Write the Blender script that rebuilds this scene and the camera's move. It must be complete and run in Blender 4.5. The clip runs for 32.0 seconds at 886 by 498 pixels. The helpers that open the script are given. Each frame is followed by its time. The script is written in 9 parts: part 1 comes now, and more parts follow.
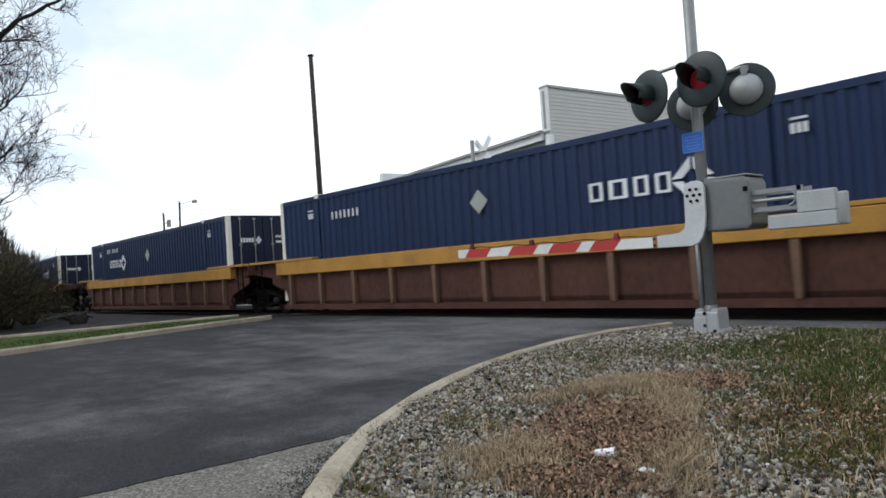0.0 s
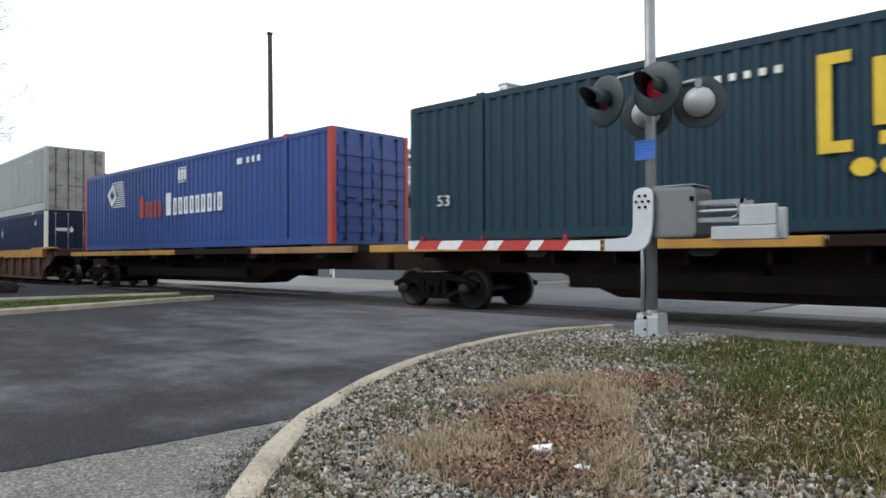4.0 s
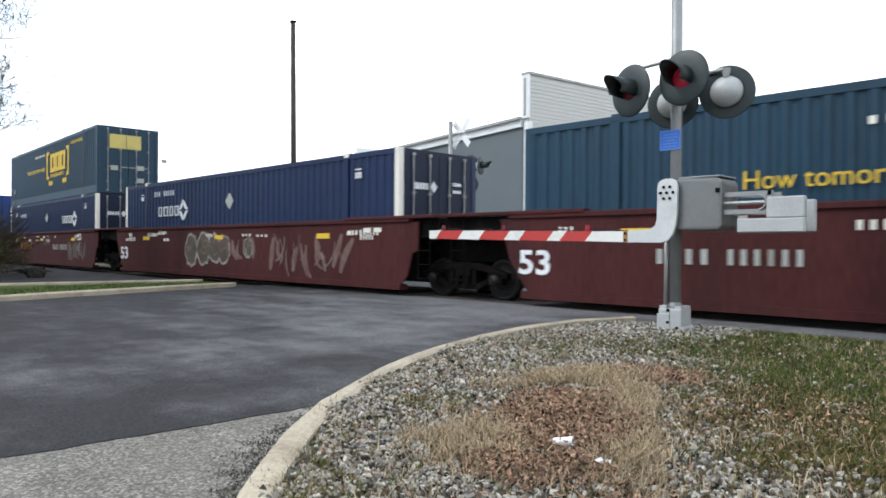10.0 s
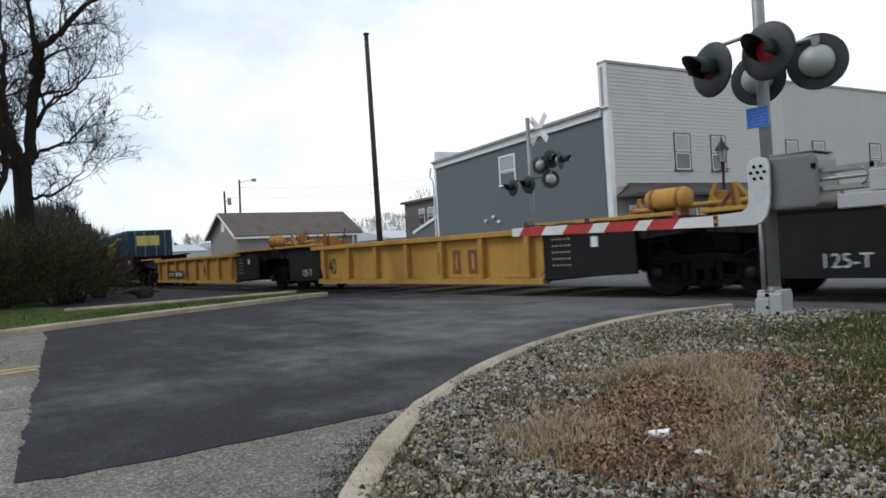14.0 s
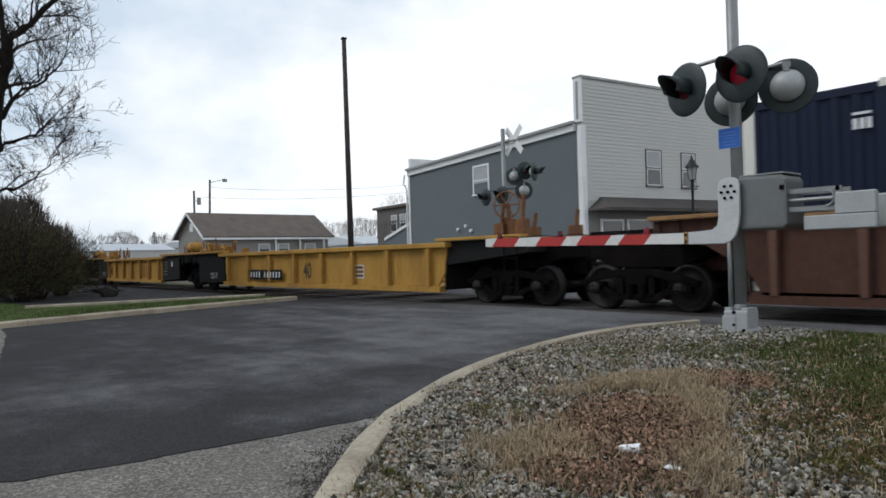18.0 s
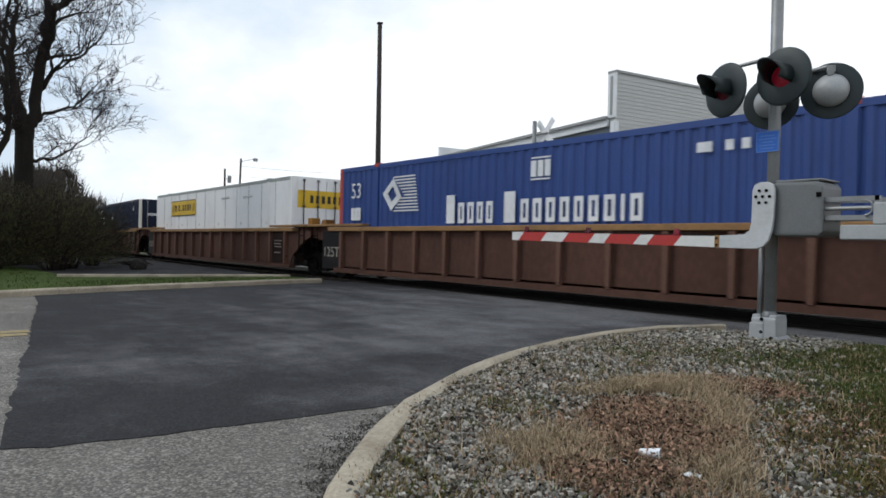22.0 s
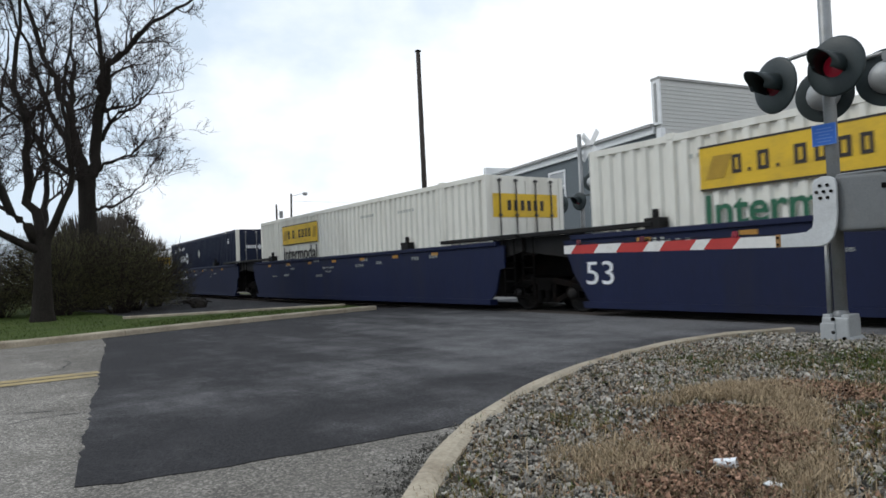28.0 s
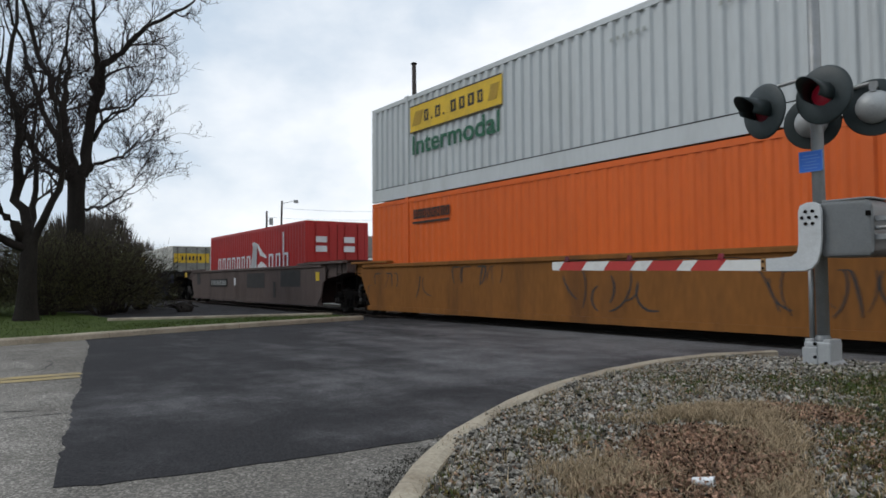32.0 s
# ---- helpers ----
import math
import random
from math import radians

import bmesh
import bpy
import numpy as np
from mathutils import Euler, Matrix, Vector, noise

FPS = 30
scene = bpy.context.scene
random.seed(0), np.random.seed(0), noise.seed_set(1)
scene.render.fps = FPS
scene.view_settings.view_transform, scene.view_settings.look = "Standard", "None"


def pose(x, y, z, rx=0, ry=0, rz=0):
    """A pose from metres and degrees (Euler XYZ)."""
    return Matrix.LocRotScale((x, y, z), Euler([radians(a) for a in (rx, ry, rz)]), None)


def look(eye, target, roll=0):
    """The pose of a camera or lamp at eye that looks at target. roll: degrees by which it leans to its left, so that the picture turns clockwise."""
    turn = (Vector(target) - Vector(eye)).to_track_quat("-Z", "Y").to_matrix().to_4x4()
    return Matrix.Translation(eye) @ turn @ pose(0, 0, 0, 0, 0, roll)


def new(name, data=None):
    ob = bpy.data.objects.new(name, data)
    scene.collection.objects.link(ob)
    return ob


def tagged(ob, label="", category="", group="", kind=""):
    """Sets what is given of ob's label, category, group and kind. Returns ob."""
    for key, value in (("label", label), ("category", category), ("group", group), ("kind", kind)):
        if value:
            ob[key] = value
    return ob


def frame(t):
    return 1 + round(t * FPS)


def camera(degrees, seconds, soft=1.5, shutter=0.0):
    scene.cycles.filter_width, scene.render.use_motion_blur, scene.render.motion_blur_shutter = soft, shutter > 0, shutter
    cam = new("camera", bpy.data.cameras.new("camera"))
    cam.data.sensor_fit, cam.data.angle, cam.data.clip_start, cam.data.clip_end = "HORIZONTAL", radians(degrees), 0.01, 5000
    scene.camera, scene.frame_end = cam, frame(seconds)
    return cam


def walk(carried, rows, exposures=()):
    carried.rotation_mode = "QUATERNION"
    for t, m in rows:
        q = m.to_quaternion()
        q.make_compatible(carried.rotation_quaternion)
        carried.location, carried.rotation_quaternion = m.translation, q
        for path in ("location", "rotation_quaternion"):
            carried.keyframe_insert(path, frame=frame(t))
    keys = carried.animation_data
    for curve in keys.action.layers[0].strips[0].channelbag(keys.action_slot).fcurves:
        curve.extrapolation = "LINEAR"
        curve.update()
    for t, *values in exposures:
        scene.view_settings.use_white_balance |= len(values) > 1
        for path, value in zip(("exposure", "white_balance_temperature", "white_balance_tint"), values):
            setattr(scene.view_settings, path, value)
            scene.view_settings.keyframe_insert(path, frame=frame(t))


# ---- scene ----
from mathutils import geometry

cam = camera(65.16, 32.0, soft=1.65, shutter=0.14)
PATH = [
    (0.0, pose(0.036, 0.004, 1.103, 91.54, 3.79, 46.90)),
    (0.5, pose(0.028, 0.012, 1.097, 90.35, 4.49, 47.27)),
    (1.0, pose(0.021, 0.010, 1.096, 89.89, 4.87, 49.14)),
    (1.5, pose(0.020, 0.002, 1.088, 90.88, 3.85, 49.54)),
    (2.0, pose(0.019, -0.002, 1.092, 90.91, 2.59, 49.52)),
    (2.5, pose(0.015, 0.005, 1.105, 89.44, 2.82, 49.64)),
    (3.0, pose(0.013, 0.003, 1.098, 90.10, 1.73, 47.61)),
    (3.5, pose(0.015, -0.003, 1.099, 90.26, -0.83, 42.95)),
    (5.5, pose(0.032, 0.024, 1.094, 93.01, 5.25, 47.09)),
    (6.0, pose(0.032, 0.022, 1.089, 92.71, 4.69, 50.81)),
    (6.5, pose(0.021, 0.027, 1.096, 92.61, 3.12, 49.64)),
    (7.0, pose(0.019, 0.003, 1.093, 91.32, -0.54, 50.07)),
    (7.5, pose(0.016, -0.002, 1.090, 91.51, 0.25, 49.12)),
    (8.0, pose(0.019, -0.003, 1.100, 90.84, 0.39, 48.34)),
    (8.5, pose(0.012, -0.001, 1.091, 89.05, 0.49, 48.52)),
    (9.0, pose(0.003, -0.005, 1.093, 88.58, 0.51, 49.63)),
    (9.5, pose(-0.012, 0.009, 1.088, 88.25, 0.15, 48.55)),
    (10.0, pose(-0.003, 0.019, 1.100, 89.84, -0.31, 44.35)),
    (10.5, pose(-0.004, 0.019, 1.093, 89.85, -0.54, 41.65)),
    (11.0, pose(-0.005, 0.019, 1.096, 89.20, -1.00, 43.00)),
    (11.5, pose(-0.011, 0.014, 1.091, 89.24, -0.99, 43.88)),
    (12.0, pose(-0.001, 0.016, 1.091, 89.64, 1.00, 45.75)),
    (12.5, pose(-0.004, 0.023, 1.086, 89.77, 1.16, 47.58)),
    (13.0, pose(0.011, 0.016, 1.093, 90.07, 1.84, 47.94)),
    (13.5, pose(0.030, 0.014, 1.098, 90.77, 2.73, 49.38)),
    (14.0, pose(0.030, 0.018, 1.092, 90.07, 3.36, 51.37)),
    (14.5, pose(0.022, 0.022, 1.092, 89.50, 2.83, 50.79)),
    (15.0, pose(0.006, 0.020, 1.089, 88.90, 1.93, 49.53)),
    (15.5, pose(0.011, 0.020, 1.101, 89.16, 0.98, 46.67)),
    (17.5, pose(0.017, -0.016, 1.113, 90.39, 1.41, 46.84)),
    (18.0, pose(0.011, -0.016, 1.108, 90.58, 1.57, 48.94)),
    (18.5, pose(0.004, -0.002, 1.106, 89.84, 1.51, 49.93)),
    (19.0, pose(0.017, -0.011, 1.101, 91.07, 1.59, 52.53)),
    (19.5, pose(0.005, -0.019, 1.105, 90.10, 1.88, 53.05)),
    (20.0, pose(0.006, -0.022, 1.128, 94.08, -1.56, 54.61)),
    (20.5, pose(-0.021, -0.040, 1.115, 90.88, -3.05, 50.97)),
    (21.0, pose(-0.015, -0.025, 1.127, 90.68, -1.80, 51.07)),
    (21.5, pose(-0.013, -0.024, 1.126, 89.61, -1.69, 51.93)),
    (22.0, pose(-0.010, -0.017, 1.124, 89.67, -1.33, 51.00)),
    (22.5, pose(-0.027, -0.003, 1.114, 88.97, 0.03, 50.42)),
    (23.0, pose(-0.025, 0.037, 1.112, 89.47, 3.10, 52.68)),
    (23.5, pose(-0.021, 0.006, 1.108, 89.33, 2.50, 51.31)),
    (24.0, pose(-0.018, -0.007, 1.106, 89.26, 0.54, 51.32)),
    (24.5, pose(-0.039, -0.006, 1.115, 89.78, -0.07, 52.51)),
    (25.0, pose(-0.045, 0.004, 1.107, 88.26, 1.42, 53.90)),
    (25.5, pose(-0.035, 0.003, 1.113, 88.89, 1.29, 54.90)),
    (27.5, pose(-0.030, 0.010, 1.097, 91.14, 3.18, 54.76)),
    (28.0, pose(-0.035, 0.003, 1.096, 91.55, 2.32, 55.25)),
    (28.5, pose(-0.030, 0.002, 1.094, 91.15, 1.82, 54.62)),
    (29.0, pose(-0.028, -0.009, 1.092, 91.36, 1.05, 54.49)),
    (29.5, pose(-0.015, -0.009, 1.093, 92.21, 1.59, 54.45)),
    (30.0, pose(-0.012, -0.007, 1.098, 92.67, 1.24, 53.55)),
    (30.5, pose(-0.017, -0.013, 1.087, 92.17, 0.64, 54.14)),
    (31.0, pose(-0.010, -0.014, 1.089, 92.23, 0.94, 54.53)),
    (31.5, pose(-0.001, -0.013, 1.091, 92.92, 0.49, 55.13)),
    (32.0, pose(-0.005, -0.015, 1.092, 92.57, 0.39, 54.30)),
]
EXPOSE = [(0.0, 0.3), (1.0, 0.22), (2.0, 0.58), (3.5, 0.72), (6.0, 0.52), (7.0, 0.42), (8.0, 0.82), (9.0, 1.12), (10.0, 1.0), (11.0, 0.8), (12.0, 0.58), (13.0, 0.22), (15.0, 0.1), (18.0, 0.02), (21.0, 0.05), (24.0, 0.2), (25.0, 0.08), (28.0, 0.17), (31.0, -0.1), (32.0, -0.05)]
walk(cam, PATH, EXPOSE)

# ---- world and light ----
SUN_EL, SUN_AZ = 44, 218
world = bpy.data.worlds.new("sky")
scene.world = world
world.use_nodes = True
wn, wl = world.node_tree.nodes, world.node_tree.links
wn.clear()
w_out = wn.new("ShaderNodeOutputWorld")
w_bg = wn.new("ShaderNodeBackground")
w_sky = wn.new("ShaderNodeTexSky")
w_sky.sky_type, w_sky.sun_disc = "NISHITA", False
w_sky.sun_elevation, w_sky.sun_rotation = radians(SUN_EL), radians(SUN_AZ)
w_sky.dust_density = 2.0
w_scale = wn.new("ShaderNodeVectorMath")
w_scale.operation = "SCALE"
w_scale.inputs["Scale"].default_value = 0.12
w_co = wn.new("ShaderNodeTexCoord")
w_map = wn.new("ShaderNodeMapping")
w_map.inputs["Scale"].default_value = (1.0, 1.0, 1.7)
w_map.inputs["Location"].default_value = (0.55, 0.2, 0.1)
w_noise = wn.new("ShaderNodeTexNoise")
w_noise.inputs["Scale"].default_value = 2.3
w_noise.inputs["Detail"].default_value = 7
w_noise.inputs["Roughness"].default_value = 0.52
w_dot = wn.new("ShaderNodeVectorMath")
w_dot.operation = "DOT_PRODUCT"
w_dot.inputs[1].default_value = (0.12, 0.17, -0.30)
w_sum = wn.new("ShaderNodeMath")
w_sum.operation = "ADD"
w_ramp = wn.new("ShaderNodeValToRGB")
w_ramp.color_ramp.elements[0].position, w_ramp.color_ramp.elements[0].color = 0.30, (0.65, 0.765, 0.895, 1)
w_ramp.color_ramp.elements[1].position, w_ramp.color_ramp.elements[1].color = 0.49, (1.09, 1.125, 1.165, 1)
w_mix = wn.new("ShaderNodeMix")
w_mix.data_type = "RGBA"
w_mix.inputs[0].default_value = 0.9
wl.new(w_co.outputs["Generated"], w_map.inputs["Vector"])
wl.new(w_map.outputs["Vector"], w_noise.inputs["Vector"])
wl.new(w_co.outputs["Generated"], w_dot.inputs[0])
wl.new(w_noise.outputs["Fac"], w_sum.inputs[0])
wl.new(w_dot.outputs["Value"], w_sum.inputs[1])
wl.new(w_sum.outputs[0], w_ramp.inputs["Fac"])
wl.new(w_sky.outputs["Color"], w_scale.inputs[0])
wl.new(w_scale.outputs["Vector"], w_mix.inputs[6])
wl.new(w_ramp.outputs["Color"], w_mix.inputs[7])
wl.new(w_mix.outputs[2], w_bg.inputs["Color"])
wl.new(w_bg.outputs["Background"], w_out.inputs["Surface"])
w_bg.inputs["Strength"].default_value = 1.0
sun = new("sun", bpy.data.lights.new("sun", "SUN"))
sun.data.energy, sun.data.angle, sun.data.color = 1.0, radians(20), (1.0, 0.97, 0.92)
sun.matrix_world = look((0, 0, 30), (-30 * math.sin(radians(SUN_AZ)), -30 * math.cos(radians(SUN_AZ)), 30 - 30 * math.tan(radians(SUN_EL))))
scene.view_settings.exposure = 0.0


# ---- materials ----


def mat(name, base, rough=0.6, metal=0.0, var=0.25, scale=2.0, bump=0.15, stretch=(1, 1, 1), dirt=None, amount=0.45, fine=14.0, rnd=0.0, emit=0.0, spec=0.4, isle=0.0):
    """A surface in a base colour with variation at two scales, and dirt in patches."""
    m = bpy.data.materials.new(name)
    m.use_nodes = True
    n, l = m.node_tree.nodes, m.node_tree.links
    b = n["Principled BSDF"]
    b.inputs["Roughness"].default_value, b.inputs["Metallic"].default_value = rough, metal
    b.inputs["Specular IOR Level"].default_value = spec
    co = n.new("ShaderNodeTexCoord")
    mp = n.new("ShaderNodeMapping")
    mp.inputs["Scale"].default_value = stretch
    l.new(co.outputs["Object"], mp.inputs["Vector"])
    n1, n2 = n.new("ShaderNodeTexNoise"), n.new("ShaderNodeTexNoise")
    n1.inputs["Scale"].default_value, n1.inputs["Detail"].default_value = scale, 4
    n2.inputs["Scale"].default_value, n2.inputs["Detail"].default_value = scale * fine, 3
    l.new(mp.outputs["Vector"], n1.inputs["Vector"])
    l.new(mp.outputs["Vector"], n2.inputs["Vector"])
    add = n.new("ShaderNodeMath")
    add.operation = "ADD"
    l.new(n1.outputs["Fac"], add.inputs[0])
    l.new(n2.outputs["Fac"], add.inputs[1])
    rg = n.new("ShaderNodeMapRange")
    rg.inputs["From Min"].default_value, rg.inputs["From Max"].default_value = 0.65, 1.35
    rg.inputs["To Min"].default_value, rg.inputs["To Max"].default_value = 1 - var, 1 + var
    l.new(add.outputs[0], rg.inputs["Value"])
    value = rg.outputs[0]
    if rnd:
        oi = n.new("ShaderNodeObjectInfo")
        r2 = n.new("ShaderNodeMapRange")
        r2.inputs["To Min"].default_value, r2.inputs["To Max"].default_value = 1 - rnd, 1 + rnd
        l.new(oi.outputs["Random"], r2.inputs["Value"])
        mu = n.new("ShaderNodeMath")
        mu.operation = "MULTIPLY"
        l.new(value, mu.inputs[0])
        l.new(r2.outputs[0], mu.inputs[1])
        value = mu.outputs[0]
    if isle:
        ge = n.new("ShaderNodeNewGeometry")
        r4 = n.new("ShaderNodeMapRange")
        r4.inputs["To Min"].default_value, r4.inputs["To Max"].default_value = 1 - isle, 1 + isle
        l.new(ge.outputs["Random Per Island"], r4.inputs["Value"])
        mu4 = n.new("ShaderNodeMath")
        mu4.operation = "MULTIPLY"
        l.new(value, mu4.inputs[0])
        l.new(r4.outputs[0], mu4.inputs[1])
        value = mu4.outputs[0]
    sc = n.new("ShaderNodeVectorMath")
    sc.operation = "SCALE"
    sc.inputs[0].default_value = base
    l.new(value, sc.inputs["Scale"])
    colour = sc.outputs["Vector"]
    if dirt:
        n3 = n.new("ShaderNodeTexNoise")
        n3.inputs["Scale"].default_value, n3.inputs["Detail"].default_value = scale * 0.8, 7
        n3.inputs["Roughness"].default_value = 0.65
        mp3 = n.new("ShaderNodeMapping")
        mp3.inputs["Location"].default_value = (3.1, 7.7, 1.3)
        mp3.inputs["Scale"].default_value = stretch
        l.new(co.outputs["Object"], mp3.inputs["Vector"])
        l.new(mp3.outputs["Vector"], n3.inputs["Vector"])
        r3 = n.new("ShaderNodeMapRange")
        r3.inputs["From Min"].default_value, r3.inputs["From Max"].default_value = 0.5, 0.72
        r3.inputs["To Max"].default_value = amount
        l.new(n3.outputs["Fac"], r3.inputs["Value"])
        mx = n.new("ShaderNodeMix")
        mx.data_type = "RGBA"
        l.new(r3.outputs[0], mx.inputs[0])
        l.new(colour, mx.inputs[6])
        mx.inputs[7].default_value = (*dirt, 1)
        colour = mx.outputs[2]
    l.new(colour, b.inputs["Base Color"])
    if emit:
        b.inputs["Emission Color"].default_value = (*base, 1)
        b.inputs["Emission Strength"].default_value = emit
    if bump:
        bp = n.new("ShaderNodeBump")
        bp.inputs["Strength"].default_value, bp.inputs["Distance"].default_value = bump, 0.02
        l.new(n2.outputs["Fac"], bp.inputs["Height"])
        l.new(bp.outputs["Normal"], b.inputs["Normal"])
    return m


RUST, GRIME = (0.09, 0.035, 0.018), (0.03, 0.027, 0.024)
STREAK = (1.0, 1.0, 0.18)
M = {}
# railway and containers
M["navy"] = mat("navy_paint", (0.0066, 0.0190, 0.062), 0.5, var=0.18, scale=1.2, dirt=(0.017, 0.030, 0.058), amount=0.25, stretch=STREAK, spec=0.28)
# darker copy of the navy, with shade put into the colour
M["navy_dark"] = mat("dark_shaded_navy_paint", (0.0068, 0.0118, 0.033), 0.5, var=0.2, scale=1.2, dirt=(0.02, 0.022, 0.03), amount=0.2, stretch=STREAK, spec=0.2)
M["pacer"] = mat("royal_blue_paint", (0.016, 0.050, 0.20), 0.45, var=0.15, scale=1.0, dirt=(0.025, 0.04, 0.14), amount=0.35, stretch=STREAK, spec=0.45)
M["orange_post"] = mat("orange_red_paint", (0.36, 0.045, 0.030), 0.5, var=0.2, scale=2)
M["csx"] = mat("dark_teal_paint", (0.0060, 0.034, 0.062), 0.5, var=0.2, scale=1.2, dirt=(0.016, 0.034, 0.046), amount=0.25, stretch=STREAK, spec=0.3)
M["csx_green"] = mat("dark_green_paint", (0.0040, 0.026, 0.042), 0.5, var=0.2, scale=1.2, dirt=(0.010, 0.026, 0.034), amount=0.25, stretch=STREAK, spec=0.3)
M["white"] = mat("white_paint", (0.80, 0.80, 0.795), 0.5, var=0.06, scale=1.0, dirt=(0.33, 0.32, 0.29), amount=0.5, stretch=STREAK, bump=0.05)
M["cream"] = mat("aged_white_paint", (0.70, 0.68, 0.61), 0.55, var=0.08, scale=1.0, dirt=(0.30, 0.26, 0.20), amount=0.55, stretch=STREAK, bump=0.05)
M["pale"] = mat("pale_grey_paint", (0.50, 0.52, 0.52), 0.55, var=0.07, scale=1.0, dirt=(0.27, 0.26, 0.23), amount=0.4, stretch=STREAK, bump=0.05)
M["beige"] = mat("beige_grey_paint", (0.33, 0.345, 0.32), 0.55, var=0.09, scale=1.7, dirt=(0.17, 0.16, 0.135), amount=0.6, stretch=STREAK, bump=0.05)
# grime, and the shade of the door ends mixed into the same colour
M["grimy"] = mat("grimy_shaded_beige_paint", (0.25, 0.25, 0.22), 0.6, var=0.25, scale=1.6, dirt=(0.05, 0.045, 0.038), amount=0.9, stretch=(1, 0.7, 1.6), bump=0.1)
M["red"] = mat("red_paint", (0.40, 0.022, 0.020), 0.5, var=0.14, scale=1.0, dirt=(0.20, 0.03, 0.02), amount=0.4, stretch=STREAK)
M["door_yellow"] = mat("faded_yellow_panel", (0.52, 0.43, 0.13), 0.55, var=0.12, scale=2, bump=0, dirt=(0.25, 0.22, 0.1), amount=0.5)
M["orange"] = mat("orange_paint", (0.62, 0.105, 0.008), 0.5, var=0.12, scale=1.0, dirt=(0.30, 0.07, 0.02), amount=0.4, stretch=STREAK)
M["lamp_white"] = mat("lettering_white", (0.70, 0.71, 0.72), 0.6, var=0.08, bump=0, dirt=(0.3, 0.3, 0.32), amount=0.4)
M["letter_red"] = mat("lettering_red", (0.40, 0.060, 0.032), 0.6, var=0.1, bump=0)
M["letter_yellow"] = mat("lettering_yellow", (0.66, 0.44, 0.03), 0.6, var=0.1, bump=0, dirt=(0.25, 0.2, 0.05), amount=0.35)
M["letter_dark"] = mat("lettering_dark", (0.025, 0.02, 0.016), 0.6, var=0.15, bump=0)
M["letter_green"] = mat("lettering_green", (0.012, 0.10, 0.05), 0.6, var=0.1, bump=0)
M["sign_yellow"] = mat("sign_panel_yellow", (0.66, 0.42, 0.02), 0.5, var=0.1, bump=0, dirt=(0.3, 0.2, 0.04), amount=0.4)
M["sill_worn"] = mat("worn_ochre_paint", (0.27, 0.145, 0.055), 0.75, var=0.25, scale=1.4, dirt=(0.10, 0.05, 0.03), amount=0.7)
M["rib_brown"] = mat("worn_brown_rib", (0.112, 0.052, 0.034), 0.75, var=0.25, scale=2, dirt=(0.08, 0.035, 0.024), amount=0.6)
M["rod_dark"] = mat("dirty_galvanised_rod", (0.075, 0.072, 0.07), 0.6, 0.2, var=0.3, scale=3)
M["emblem"] = mat("ochre_emblem", (0.36, 0.22, 0.02), 0.6, var=0.2, scale=3, bump=0)
M["bracket"] = mat("bright_aluminium", (0.52, 0.53, 0.53), 0.5, 0.15, var=0.1, scale=4, dirt=(0.3, 0.29, 0.27), amount=0.35)
M["stencil_dim"] = mat("faded_stencil_paint", (0.30, 0.27, 0.23), 0.7, var=0.3, scale=5, bump=0)
M["well_brown"] = mat("brown_well_paint", (0.070, 0.030, 0.021), 0.75, var=0.35, scale=0.9, dirt=(0.042, 0.019, 0.014), amount=0.7, stretch=(1, 1, 0.5), spec=0.2)
M["well_brown2"] = mat("red_brown_well_paint", (0.076, 0.036, 0.025), 0.75, var=0.3, scale=0.9, dirt=(0.058, 0.026, 0.018), amount=0.65, stretch=(1, 1, 0.5), spec=0.2)
M["sill_yellow"] = mat("dull_yellow_paint", (0.40, 0.20, 0.035), 0.7, var=0.2, scale=1.4, dirt=(0.14, 0.07, 0.03), amount=0.6)
M["rib_worn"] = mat("worn_rib_paint", (0.135, 0.075, 0.046), 0.75, var=0.3, scale=2, dirt=(0.06, 0.03, 0.02), amount=0.7)
M["maroon"] = mat("maroon_paint", (0.054, 0.0150, 0.0150), 0.65, var=0.4, scale=1.2, dirt=(0.035, 0.016, 0.014), amount=0.65, stretch=STREAK, spec=0.12)
M["ttx"] = mat("rail_yellow_paint", (0.41, 0.225, 0.050), 0.65, var=0.2, scale=1.2, dirt=(0.17, 0.08, 0.028), amount=0.65, stretch=STREAK, spec=0.2)
M["tan"] = mat("tan_yellow_paint", (0.29, 0.135, 0.026), 0.7, var=0.22, scale=1.2, dirt=(0.10, 0.05, 0.025), amount=0.65, stretch=STREAK, spec=0.2)
M["dttx_blue"] = mat("dark_blue_paint", (0.0055, 0.0098, 0.038), 0.55, var=0.22, scale=1.2, dirt=(0.018, 0.018, 0.026), amount=0.5, stretch=STREAK, spec=0.25)
M["drab"] = mat("drab_brown_paint", (0.105, 0.078, 0.070), 0.7, var=0.22, scale=1.2, dirt=(0.04, 0.028, 0.022), amount=0.6, stretch=STREAK, spec=0.2)
M["burnt"] = mat("burnt_orange_paint", (0.20, 0.080, 0.018), 0.7, var=0.25, scale=1.2, dirt=(0.075, 0.034, 0.016), amount=0.7, stretch=STREAK, spec=0.2)
M["black"] = mat("black_paint", (0.0085, 0.008, 0.008), 0.6, var=0.3, scale=2.0, dirt=(0.025, 0.02, 0.017), amount=0.5, spec=0.2)
# truck steel: grime, plus under-car shade put into the near-black base
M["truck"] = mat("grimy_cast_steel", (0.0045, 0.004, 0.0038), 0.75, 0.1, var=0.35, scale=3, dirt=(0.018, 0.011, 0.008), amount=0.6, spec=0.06)
